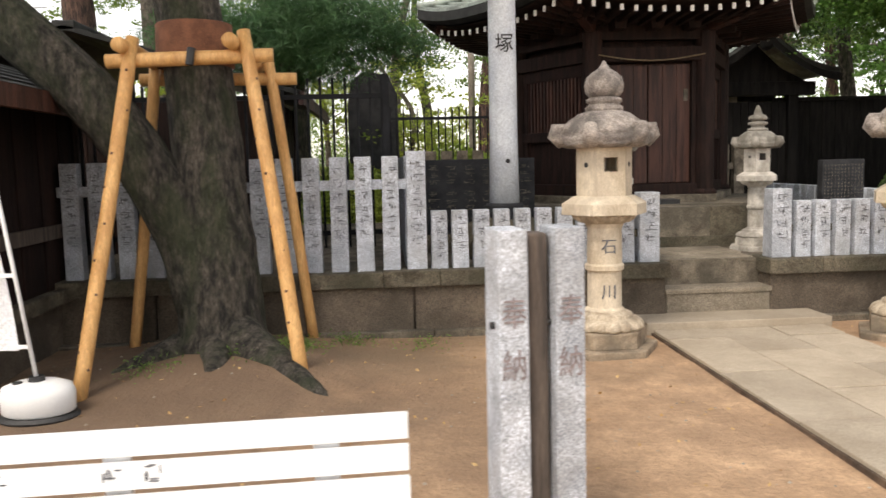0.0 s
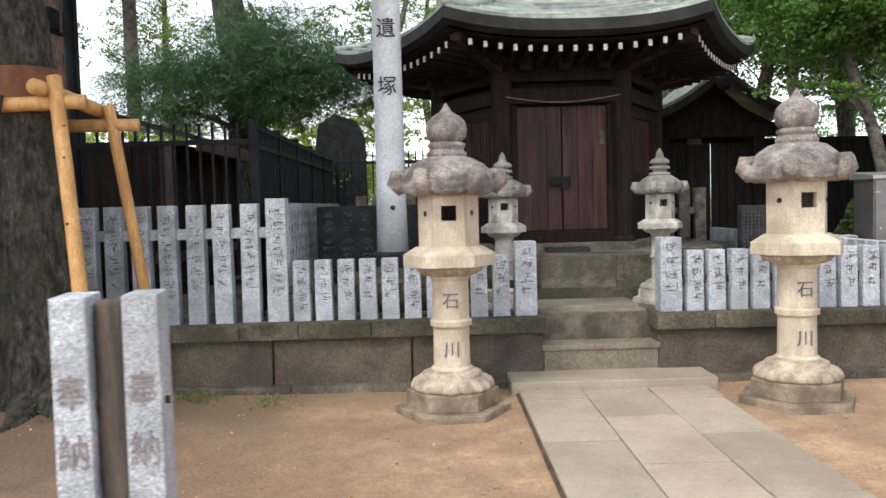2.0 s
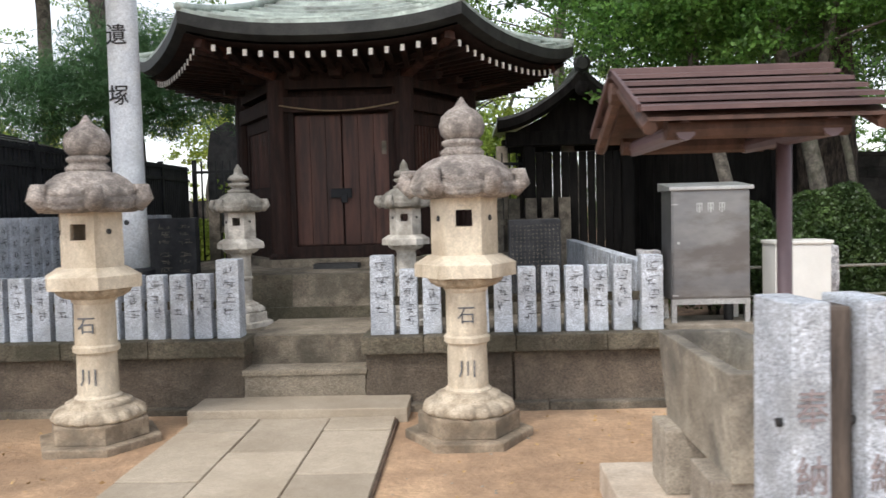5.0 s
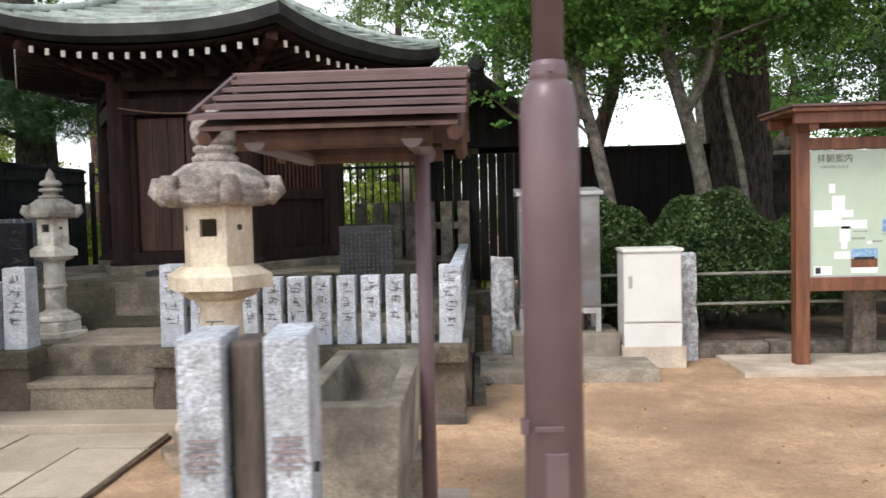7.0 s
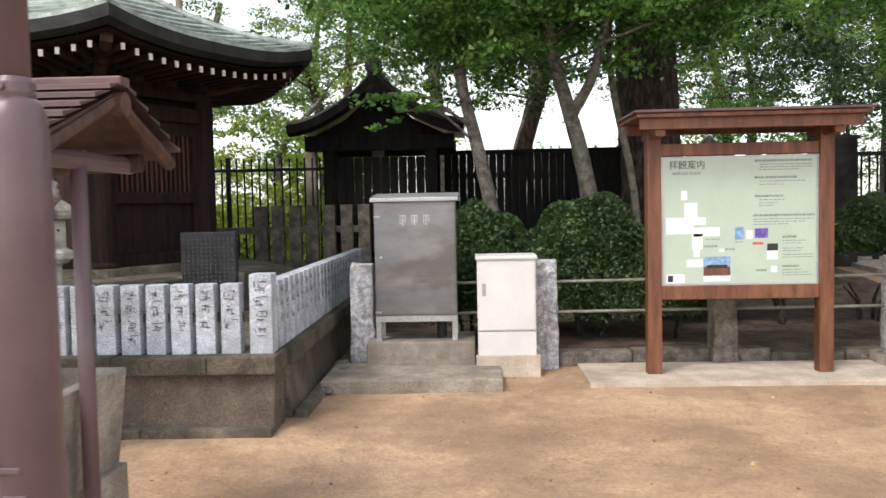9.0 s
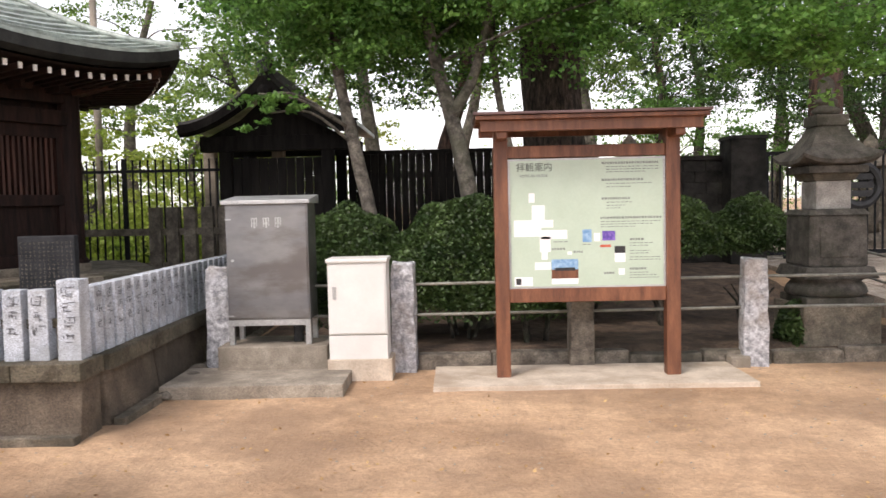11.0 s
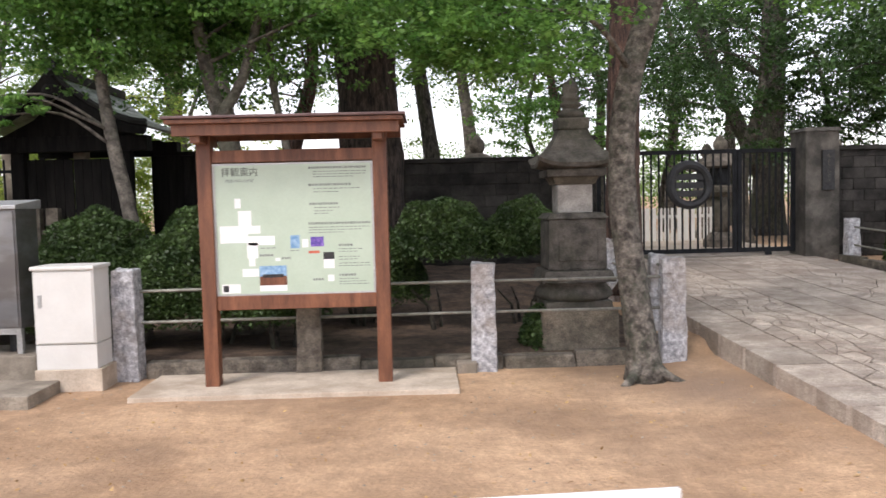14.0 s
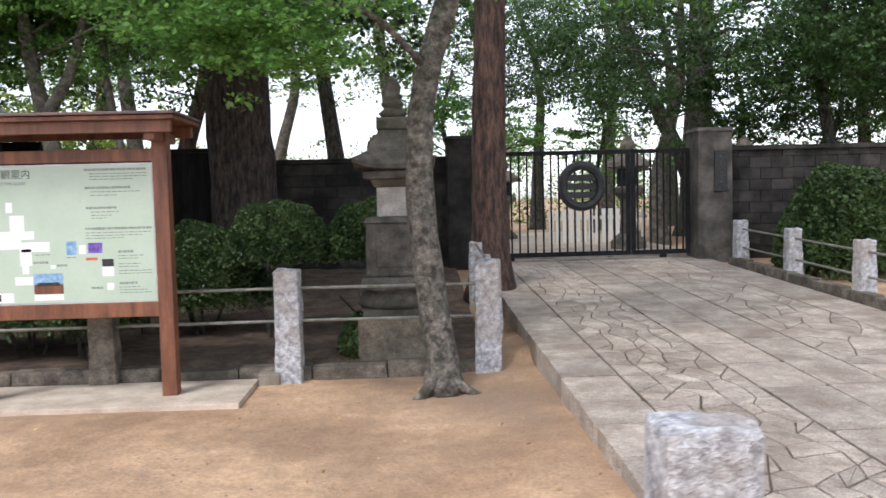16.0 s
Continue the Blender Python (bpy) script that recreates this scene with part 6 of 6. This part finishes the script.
def tree(label, pts, r0, r1, bark, leaf, clumps, count, size, seed, flat=0.35, limbs=7, spread=0.42, long=1.6, category="tree", forks=(), pancake=0.4):
    """Trunk along pts; clumps: (centre, radius) of foliage masses fed by limbs."""
    th = thing("tree", label, category, tuple(pts[0]))
    o = Vector(pts[0])
    rs, rnd = np.random.RandomState(seed), random.Random(seed)
    local = [Vector(p) - o for p in pts]
    part("trunk", trunk_mesh("trunk", local, r0, r1, bark), bark, th)
    for fpts, fa, fb in forks:
        part("limb", trunk_mesh("limb", [Vector(p) - o for p in fpts], fa, fb, bark, 0.1, 12, 10), bark, th)
    path = smooth_path(local, 20)
    for k, (c, r) in enumerate(clumps):
        if k >= limbs:
            break
        c = Vector(c) - o
        start = min(path, key=lambda p: (p - c).length + 0.5 * max(0, p.z - c.z + 0.3))
        mid = start.lerp(c, 0.5) + Vector((rnd.uniform(-0.2, 0.2), rnd.uniform(-0.2, 0.2), rnd.uniform(0, 0.3)))
        part("limb", trunk_mesh("limb", [start, mid, c], max(0.018, r1 * 0.36), 0.012, bark, 0.0, 8, 7), bark, th)
    if count:
        pos = []
        total = sum(r * r for _, r in clumps)
        for c, r in clumps:
            n = int(count * r * r / total)
            sub = max(4, int(n / 38))
            hubs = rs.normal(size=(sub, 3)) * (r * 0.54, r * 0.54, r * pancake)
            pick = rs.randint(0, sub, n)
            pos.append(np.array(Vector(c) - o) + hubs[pick] + rs.normal(size=(n, 3)) * (r * spread * 0.4, r * spread * 0.4, r * spread * 0.16))
        part("crown", leaf_mesh("crown", np.concatenate(pos), size, leaf, rs, flat, long), leaf, th)
    return th


def cloud(cx, cy, cz, rx, ry, rz, n, r, seed):
    rnd = random.Random(seed)
    out = []
    for _ in range(n):
        while True:
            a, b, c = (rnd.uniform(-1, 1) for _ in range(3))
            if a * a + b * b + c * c < 1:
                break
        out.append(((cx + a * rx, cy + b * ry, cz + c * rz), r * rnd.uniform(0.7, 1.3)))
    return out


# the propped tree
tree("old thick-trunked tree with mossy bark and a rust-coloured wrap", [(-1.34, 6.35, -0.1), (-1.31, 6.35, 0.6), (-1.36, 6.4, 1.5), (-1.42, 6.45, 2.4), (-1.55, 6.5, 3.4), (-1.65, 6.6, 5.0)], 0.33, 0.22, BARK, LEAF_DARK,
     cloud(-1.8, 6.3, 5.4, 3.0, 2.6, 0.9, 22, 1.0, 1), 20000, 0.075, 11,
     forks=((((-1.4, 6.33, 0.45), (-1.53, 6.3, 0.95), (-1.72, 6.25, 1.4), (-2.02, 6.2, 1.92), (-2.55, 6.1, 2.5), (-3.4, 6.0, 3.2)), 0.24, 0.2),
            (((-1.15, 6.15, 0.2), (-0.85, 5.75, 0.1), (-0.6, 5.35, 0.02), (-0.35, 5.0, -0.1)), 0.2, 0.09),
            (((-1.6, 6.15, 0.16), (-1.9, 5.9, 0.06), (-2.15, 5.7, -0.08)), 0.12, 0.05),
            (((-1.3, 6.05, 0.16), (-1.25, 5.7, 0.08), (-1.3, 5.35, -0.08)), 0.14, 0.06)))
props = thing("tree_props", "four-legged support of peeled golden logs round the tree", "tree support", (0, 0, 0))
def log(a, b, r, nm):
    part(nm, Geo().tube(smooth_path([a, Vector(a).lerp(Vector(b), 0.5) + Vector((0.008, 0.0, 0)), b], 8), [r, r * 0.98, r, r * 1.02, r, r * 0.97, r, r * 0.98, r * 0.95], 14), WOOD_POLE, props, smooth=True)
def knots(a, b, r, seed):
    """Small dark branch scars round a log."""
    rnd, a, b = random.Random(seed), Vector(a), Vector(b)
    for i in range(9):
        p, w = a.lerp(b, 0.08 + 0.1 * i + rnd.uniform(-0.03, 0.03)), rnd.uniform(-2.6, -0.5)
        q = p + Vector((math.cos(w), math.sin(w), 0)) * r
        part("knot", Geo().lathe([(0.012, -0.006), (0.009, 0.004), (0.003, 0.006)], 8, m=Matrix.Translation(q) @ pose(0, 0, 0, 90, 0, math.degrees(w) + 90)), WOOD_BROWN, props, smooth=True)
knots((-0.6, 5.5, -0.05), (-0.98, 5.98, 2.5), 0.051, 1)
knots((-2.07, 5.3, -0.05), (-1.76, 5.98, 2.46), 0.05, 2)
log((-0.6, 5.5, -0.05), (-0.98, 5.98, 2.5), 0.051, "leg")
log((-2.07, 5.3, -0.05), (-1.76, 5.98, 2.46), 0.05, "leg")
log((-0.66, 6.98, -0.05), (-0.92, 6.75, 2.4), 0.046, "leg")
log((-2.16, 6.82, -0.05), (-1.8, 6.7, 2.4), 0.046, "leg")
log((-1.95, 5.98, 2.3), (-0.78, 6.0, 2.33), 0.052, "cross_log")
log((-1.95, 6.78, 2.25), (-0.7, 6.78, 2.24), 0.052, "cross_log")
log((-1.82, 5.85, 2.4), (-1.8, 6.95, 2.36), 0.055, "cross_log")
log((-1.06, 5.85, 2.42), (-1.02, 6.95, 2.36), 0.055, "cross_log")
tagged(part("trunk_wrap", Geo().lathe([(0.33, 2.3), (0.335, 2.4), (0.325, 2.62), (0.31, 2.63)], 24, m=Matrix.Translation((-1.43, 6.46, 0)) @ Matrix.Diagonal((0.88, 0.88, 1, 1))), BURLAP, smooth=True), "rust-brown burlap wrap round the trunk", "trunk wrap")
part("binding", Geo().tube([(-1.36, 5.92, 2.26), (-1.34, 5.93, 2.38)], 0.03, 8), INK, props)

# trees behind the hedge
tree("slender pale-barked tree behind the hedge", [(7.75, 10.9, 0.1), (7.7, 10.95, 1.4), (7.5, 11.0, 2.4), (7.3, 11.2, 3.4), (7.25, 11.3, 5.0)], 0.1, 0.06, BARK_PALE, LEAF_MAPLE,
     [((6.6, 10.35, 2.72), 0.26), ((6.85, 10.45, 2.9), 0.24), ((6.5, 10.5, 2.95), 0.22)] + cloud(7.1, 11.4, 4.5, 2.2, 1.5, 0.95, 22, 0.65, 2), 27000, 0.045, 12)
tree("forked maple with pale bark", [(8.95, 11.2, 0.1), (8.9, 11.2, 1.5), (8.75, 11.25, 2.4), (8.5, 11.4, 3.4), (8.2, 11.6, 5.0)], 0.13, 0.07, BARK_PALE, LEAF_MAPLE,
     cloud(8.8, 11.6, 4.5, 2.4, 1.6, 0.95, 26, 0.7, 3), 33000, 0.045, 13,
     forks=((((8.68, 11.28, 2.75), (8.98, 11.35, 3.3), (9.3, 11.45, 4.6)), 0.075, 0.05), (((9.6, 11.6, 0.1), (9.5, 11.6, 1.8), (9.25, 11.7, 3.2), (9.2, 11.8, 4.6)), 0.06, 0.04)))
tree("massive camphor trunk rising behind the hedge", [(10.43, 14.3, 0.2), (10.32, 14.3, 1.5), (10.26, 14.3, 3.5), (10.2, 14.4, 6.5)], 0.56, 0.45, BARK_CAMPHOR, LEAF_DARK,
     cloud(10.3, 13.6, 5.7, 4.4, 3.0, 1.3, 26, 1.2, 4), 24000, 0.08, 14, limbs=6)
tree("leaning grey-barked tree at the edge of the earth yard", [(13.1, 8.75, -0.05), (13.05, 8.78, 0.5), (12.95, 8.85, 1.4), (12.93, 8.88, 2.2), (13.05, 8.9, 2.9), (13.3, 8.9, 3.8), (13.4, 9.0, 5.2)], 0.145, 0.1, BARK_PATCHY, LEAF_MAPLE,
     [((11.5, 8.0, 3.15), 0.66), ((11.1, 8.2, 3.4), 0.6), ((12.0, 8.1, 3.35), 0.66), ((11.7, 8.4, 3.6), 0.66), ((12.6, 8.6, 3.9), 0.6), ((13.8, 8.8, 4.0), 0.7), ((14.6, 9.6, 4.1), 0.8), ((15.2, 10.6, 4.2), 0.8), ((12.2, 9.6, 4.2), 0.8), ((10.8, 9.0, 4.2), 0.7), ((16.2, 11.0, 4.6), 0.9), ((17.2, 10.6, 4.9), 0.9), ((16.8, 12.0, 4.7), 0.9), ((18.2, 11.6, 5.0), 0.9), ((11.3, 8.1, 3.0), 0.5), ((11.9, 7.9, 2.95), 0.5), ((11.7, 7.9, 2.78), 0.42), ((12.2, 7.7, 2.72), 0.36), ((11.15, 8.15, 2.88), 0.42), ((10.6, 8.6, 3.5), 0.6), ((14.4, 8.4, 3.6), 0.6), ((15.3, 9.2, 3.8), 0.7)], 46000, 0.036, 15, limbs=1, flat=0.7, pancake=0.22,
     forks=((((13.05, 8.72, 0.2), (12.95, 8.6, 0.06), (12.8, 8.5, -0.06)), 0.08, 0.03), (((13.15, 8.72, 0.15), (13.28, 8.62, 0.04), (13.5, 8.56, -0.05)), 0.07, 0.02)))
tree("tall red-barked pine by the iron gate", [(13.95, 12.9, 0.3), (13.95, 12.9, 2.0), (14.0, 12.95, 4.0), (14.1, 13.0, 7.0)], 0.27, 0.2, BARK_RED, LEAF_PINE,
     cloud(14.0, 13.0, 6.5, 2.2, 2.0, 0.8, 12, 0.8, 5), 5000, 0.1, 16, long=3.0)
tree("dark double-trunked evergreen behind the wall", [(20.8, 24.0, 0.3), (20.9, 24.0, 3.0), (21.1, 24.2, 6.0), (21.2, 24.2, 10.0)], 0.45, 0.3, BARK, LEAF_DARK,
     cloud(20.5, 23.0, 6.3, 4.5, 3.0, 2.6, 30, 1.3, 6), 20000, 0.075, 17,
     forks=((((20.7, 24.0, 2.2), (19.4, 23.8, 4.8), (18.0, 23.6, 8.5)), 0.24, 0.15),))
# left: pines behind the iron fence
tree("dark pine with layered soft needles", [(-1.9, 15.0, 0.3), (-1.7, 15.0, 2.5), (-1.9, 15.1, 4.5), (-2.4, 15.2, 8.0)], 0.4, 0.25, BARK, LEAF_PINE,
     [((-1.6, 14.3, 3.6), 1.0), ((-0.4, 14.2, 4.0), 0.9), ((-2.8, 14.4, 3.3), 0.9), ((0.3, 14.6, 3.6), 0.8), ((-1.2, 14.1, 4.4), 0.9), ((-3.3, 14.6, 3.9), 0.7), ((-0.9, 14.1, 3.2), 0.7), ((-2.1, 14.0, 3.9), 0.9), ((-1.2, 14.0, 3.8), 0.8)], 56000, 0.012, 18, flat=0.2, limbs=10, long=14.0, pancake=0.25)
tree("straight red-barked pine trunk", [(-6.4, 18.3, 0), (-6.45, 18.3, 3), (-6.6, 18.3, 9)], 0.4, 0.3, BARK_RED, LEAF_PINE, cloud(-6.6, 18.2, 8.2, 2.5, 2.5, 0.9, 8, 1.0, 7), 3500, 0.05, 19, long=5.0)
tree("slim grey tree trunk beyond the fence", [(-5.3, 19.2, 0), (-5.25, 19.2, 3), (-5.3, 19.2, 9)], 0.19, 0.15, BARK_PALE, LEAF_DARK, cloud(-5.0, 19.2, 8.0, 2.5, 2.0, 1.0, 8, 1.0, 8), 3000, 0.12, 20)

# wood behind
WOOD = ((-16, 27, 9), (-11, 24, 8), (-8, 30, 10), (-3.5, 26, 8), (0.5, 22, 7), (3.5, 27, 9), (4.3, 18.5, 5), (6.8, 20, 8), (8.5, 17.8, 7.2), (11.5, 19, 8.2), (12.5, 24, 9), (15.5, 27, 8), (17.5, 31, 9), (24, 20, 8), (27, 26, 9), (22.5, 31, 10), (9, 27, 9), (30, 21, 8), (1.8, 33, 10), (18.8, 20.5, 6.5), (22.5, 17.5, 6.5), (25.5, 22, 8), (19.5, 29, 9))
for k, (x, y, h) in enumerate(WOOD):
    rnd = random.Random(300 + k)
    r = 0.12 + 0.02 * h
    tree(("leafy broadleaf tree in the wood beyond", "bright maple in the wood beyond", "dark evergreen in the wood beyond")[k % 3], [(x, y, 0.0), (x + rnd.uniform(-0.2, 0.2), y, h * 0.3), (x + rnd.uniform(-0.5, 0.5), y, h * 0.65), (x + rnd.uniform(-0.8, 0.8), y, h)], r, 0.07, (BARK, BARK_PALE, BARK_RED)[k % 3],
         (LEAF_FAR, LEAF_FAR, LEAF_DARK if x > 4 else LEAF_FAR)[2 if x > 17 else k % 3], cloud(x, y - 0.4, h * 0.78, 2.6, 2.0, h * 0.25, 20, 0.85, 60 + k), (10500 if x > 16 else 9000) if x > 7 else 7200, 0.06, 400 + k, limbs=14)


# young maples filling the middle height of the wood
UNDER = ((-4.5, 18.0, 4.0, 0), (-1.5, 20.5, 4.5, 0), (0.4, 18.5, 3.7, 0), (4.2, 16.2, 3.8, 0), (5.4, 21.5, 4.6, 0),
         (14.2, 21.5, 4.8, 1), (18.4, 26.0, 5.5, 1), (20.4, 20.0, 4.9, 2), (23.0, 21.0, 5.2, 2), (-8.0, 20.5, 4.6, 0))
for k, (x, y, h, tone) in enumerate(UNDER):
    rnd = random.Random(700 + k)
    tree(("young yellow-green maple in the wood beyond", "young green maple in the wood beyond", "young dark evergreen in the wood beyond")[tone],
         [(x, y, 0.0), (x + rnd.uniform(-0.2, 0.2), y, h * 0.35), (x + rnd.uniform(-0.5, 0.5), y, h * 0.7), (x + rnd.uniform(-0.6, 0.6), y, h)], 0.1, 0.04, (BARK_PALE, BARK, BARK)[tone],
         (LEAF_YELLOW, LEAF_MAPLE, LEAF_DARK)[tone], cloud(x, y, h * 0.68, 1.8, 1.4, h * 0.26, 16, 0.62, 720 + k), 6400, 0.058, 740 + k, flat=0.6, limbs=10)


def shrub(label, x, y, z, rx, ry, rz, count, size, material, seed, name="shrub", lift=0.12):
    """Clipped bush: twigs inside a lumpy shell of leaves."""
    th = thing(name, label, "shrub", (x, y, z))
    rs = np.random.RandomState(seed)
    d = rs.normal(size=(count, 3))
    d /= np.linalg.norm(d, axis=1)[:, None]
    d[:, 2] = np.abs(d[:, 2]) * 1.0 - 0.12 * (rs.rand(count) < 0.3)
    lump = np.array([noise.noise(Vector(p) * 2.3 + Vector((seed, 0, 0))) for p in d])
    rad = (1 + 0.16 * lump) * (1 - 0.28 * rs.rand(count) ** 2.2)
    p = d * rad[:, None] * (rx, ry, rz)
    part("foliage", leaf_mesh("foliage", p + (0, 0, lift), size, material, rs, 0.15, 1.9), material, th)
    rnd = random.Random(seed)
    for k in range(6):
        a = rnd.uniform(0, 6.28)
        part("twig", Geo().tube([(0.1 * math.cos(a), 0.1 * math.sin(a), -0.1), (0.3 * rx * math.cos(a), 0.3 * ry * math.sin(a), 0.45 * rz), (0.62 * rx * math.cos(a), 0.62 * ry * math.sin(a), 0.75 * rz)], [0.025, 0.018, 0.008], 6), BARK, th)
    g = Geo().lathe([(0.1, 0.02), (0.6, 0.12), (0.72, 0.4), (0.6, 0.68), (0.25, 0.8), (0.05, 0.82)], 16, m=Matrix.Translation((0, 0, lift - 0.1)) @ Matrix.Diagonal((0.85 * rx, 0.85 * ry, 0.9 * rz, 1)))
    part("inner_shade", g, LEAF_HEDGE, th, smooth=True)
    return th


for k, (x, y, rx, ry, rz) in enumerate(((7.45, 10.5, 0.8, 0.6, 1.16), (8.75, 10.5, 1.0, 0.65, 1.18), (9.55, 10.1, 0.5, 0.45, 0.7), (11.3, 11.16, 0.62, 0.55, 0.67), (12.3, 11.3, 0.52, 0.5, 0.62), (10.3, 11.6, 0.8, 0.6, 0.9), (12.3, 9.9, 0.22, 0.2, 0.4))):
    shrub("clipped dark evergreen hedge shrub", x, y, ground_height(x, y), rx, ry, rz, int(34000 * rx * rz), 0.026, LEAF_HEDGE, 70 + k, lift=0.42 if rz > 0.68 else 0.95 if rz > 0.6 else 0.05)
shrub("rounded clipped evergreen by the wall", 19.75, 14.2, 0.4, 1.15, 0.9, 1.6, 30000, 0.042, LEAF_HEDGE, 90)
for k, (x, y, rx, rz) in enumerate(((-3.0, 14.0, 1.2, 1.5), (-0.8, 15.2, 1.2, 1.3), (1.3, 15.0, 1.3, 1.6), (3.2, 15.5, 1.3, 1.6), (-5.5, 15.5, 1.4, 1.6), (5.0, 16.2, 1.4, 1.9), (21.5, 18.5, 1.6, 2.4), (24, 17.5, 1.6, 2.2), (9.5, 18.0, 1.5, 1.7), (12.5, 20, 1.8, 1.7))):
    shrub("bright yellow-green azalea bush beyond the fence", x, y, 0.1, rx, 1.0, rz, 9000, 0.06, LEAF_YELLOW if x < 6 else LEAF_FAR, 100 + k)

# far woods, uncountable
rs = np.random.RandomState(5)
n = 80000
hub = rs.randint(0, 90, n)
ha, hd, hz, hr = rs.uniform(-1.05, 1.05, 90), rs.uniform(36, 52, 90), rs.uniform(0.0, 4.4, 90), rs.uniform(1.4, 2.6, 90)
u = rs.normal(size=(n, 3))
u *= (rs.rand(n) ** 0.45 / np.linalg.norm(u, axis=1))[:, None]
p = np.stack([6 + hd[hub] * np.sin(ha[hub]), 2 + hd[hub] * np.cos(ha[hub]), hz[hub]], 1) + u * hr[hub][:, None] * (1, 1, 0.75)
p[:, 2] = np.abs(p[:, 2])
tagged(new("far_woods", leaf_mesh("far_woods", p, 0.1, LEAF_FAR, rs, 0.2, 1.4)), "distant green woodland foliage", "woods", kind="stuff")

# fallen leaves and pebbles on the earth
rs = np.random.RandomState(8)
q = np.stack([rs.uniform(-3, 14, 1500), rs.uniform(2.2, 9.2, 1500), np.zeros(1500)], 1)
q[:, 2] = [ground_height(a, b) + 0.006 for a, b, _ in q]
keep = [not (2.2 < a < 3.9) for a, b, _ in q]
tagged(new("fallen_leaves", leaf_mesh("fallen_leaves", q[keep], 0.022, DEAD_LEAF, rs, 0.97, 1.7)), "small dry leaves scattered on the earth", "leaves", kind="stuff")
g = Geo()
rnd = random.Random(6)
for _ in range(1400):
    a, b, s = rnd.uniform(-3, 14), rnd.uniform(2.5, 9.2), rnd.uniform(0.004, 0.014)
    if 2.2 < a < 3.9:
        continue
    z = ground_height(a, b)
    g.add([(a - s, b, z), (a, b - s, z), (a + s, b, z), (a, b + s, z), (a, b, z + s * 0.8)], [(0, 1, 4), (1, 2, 4), (2, 3, 4), (3, 0, 4)])
tagged(part("pebbles", g, CONCRETE), "tiny pebbles and crumbs on the earth", "pebbles", kind="stuff")

# moss and small weeds at the foot of the propped tree
rs = np.random.RandomState(12)
n = 1400
c = np.array([(-0.95, 5.95), (-0.75, 6.3), (-1.75, 5.75), (0.3, 6.6), (-0.3, 6.75)])[rs.choice(5, n, p=[0.35, 0.3, 0.1, 0.1, 0.15])]
xy = c + rs.normal(size=(n, 2)) * 0.13
q = np.array([(a, b, ground_height(a, b) + 0.015 + 0.07 * rs.rand() ** 2) for a, b in xy])
tagged(new("weeds", leaf_mesh("weeds", q, 0.011, LEAF_FAR, rs, 0.1, 3.5)), "low green weeds at the foot of the tree", "weeds", kind="stuff")

# dense dark crowns beyond the wall on the gate's far side
for k, (x, y, h) in enumerate(((21.5, 18.0, 7.0), (24.5, 18.5, 7.5), (27.5, 20.0, 8.0), (26.0, 23.0, 7.0))):
    tree("dense dark evergreen rising behind the block wall", [(x, y, 0.2), (x + 0.1, y, 2.0), (x - 0.2, y, 4.0), (x, y, h)], 0.16, 0.08, BARK_PALE if k % 2 else BARK, LEAF_DARK if k % 2 == 0 else LEAF_FAR,
         cloud(x, y - 0.5, h * 0.68, 2.3, 1.6, h * 0.27, 24, 0.9, 500 + k), 14000, 0.062, 520 + k, limbs=9)

# lamp pole behind the propped tree
fl = thing("floodlight_pole", "slim dark steel pole with a box floodlight", "lamp post", (-2.0, 8.6, 0))
part("pole", Geo().tube([(0, 0, -0.2), (0, 0, 5.0)], 0.07, 12), IRON, fl, smooth=True)
part("arm", Geo().tube([(-0.05, -0.02, 3.35), (-0.2, -0.05, 3.4)], 0.02, 8), IRON, fl)
part("floodlight", Geo().box(-0.36, -0.12, -0.14, 0.06, 3.4, 3.62), IRON, fl, bevel=0.02)
part("conduit", Geo().tube([(0.08, -0.05, 0.0), (0.08, -0.05, 4.5)], 0.018, 8), IRON, fl)
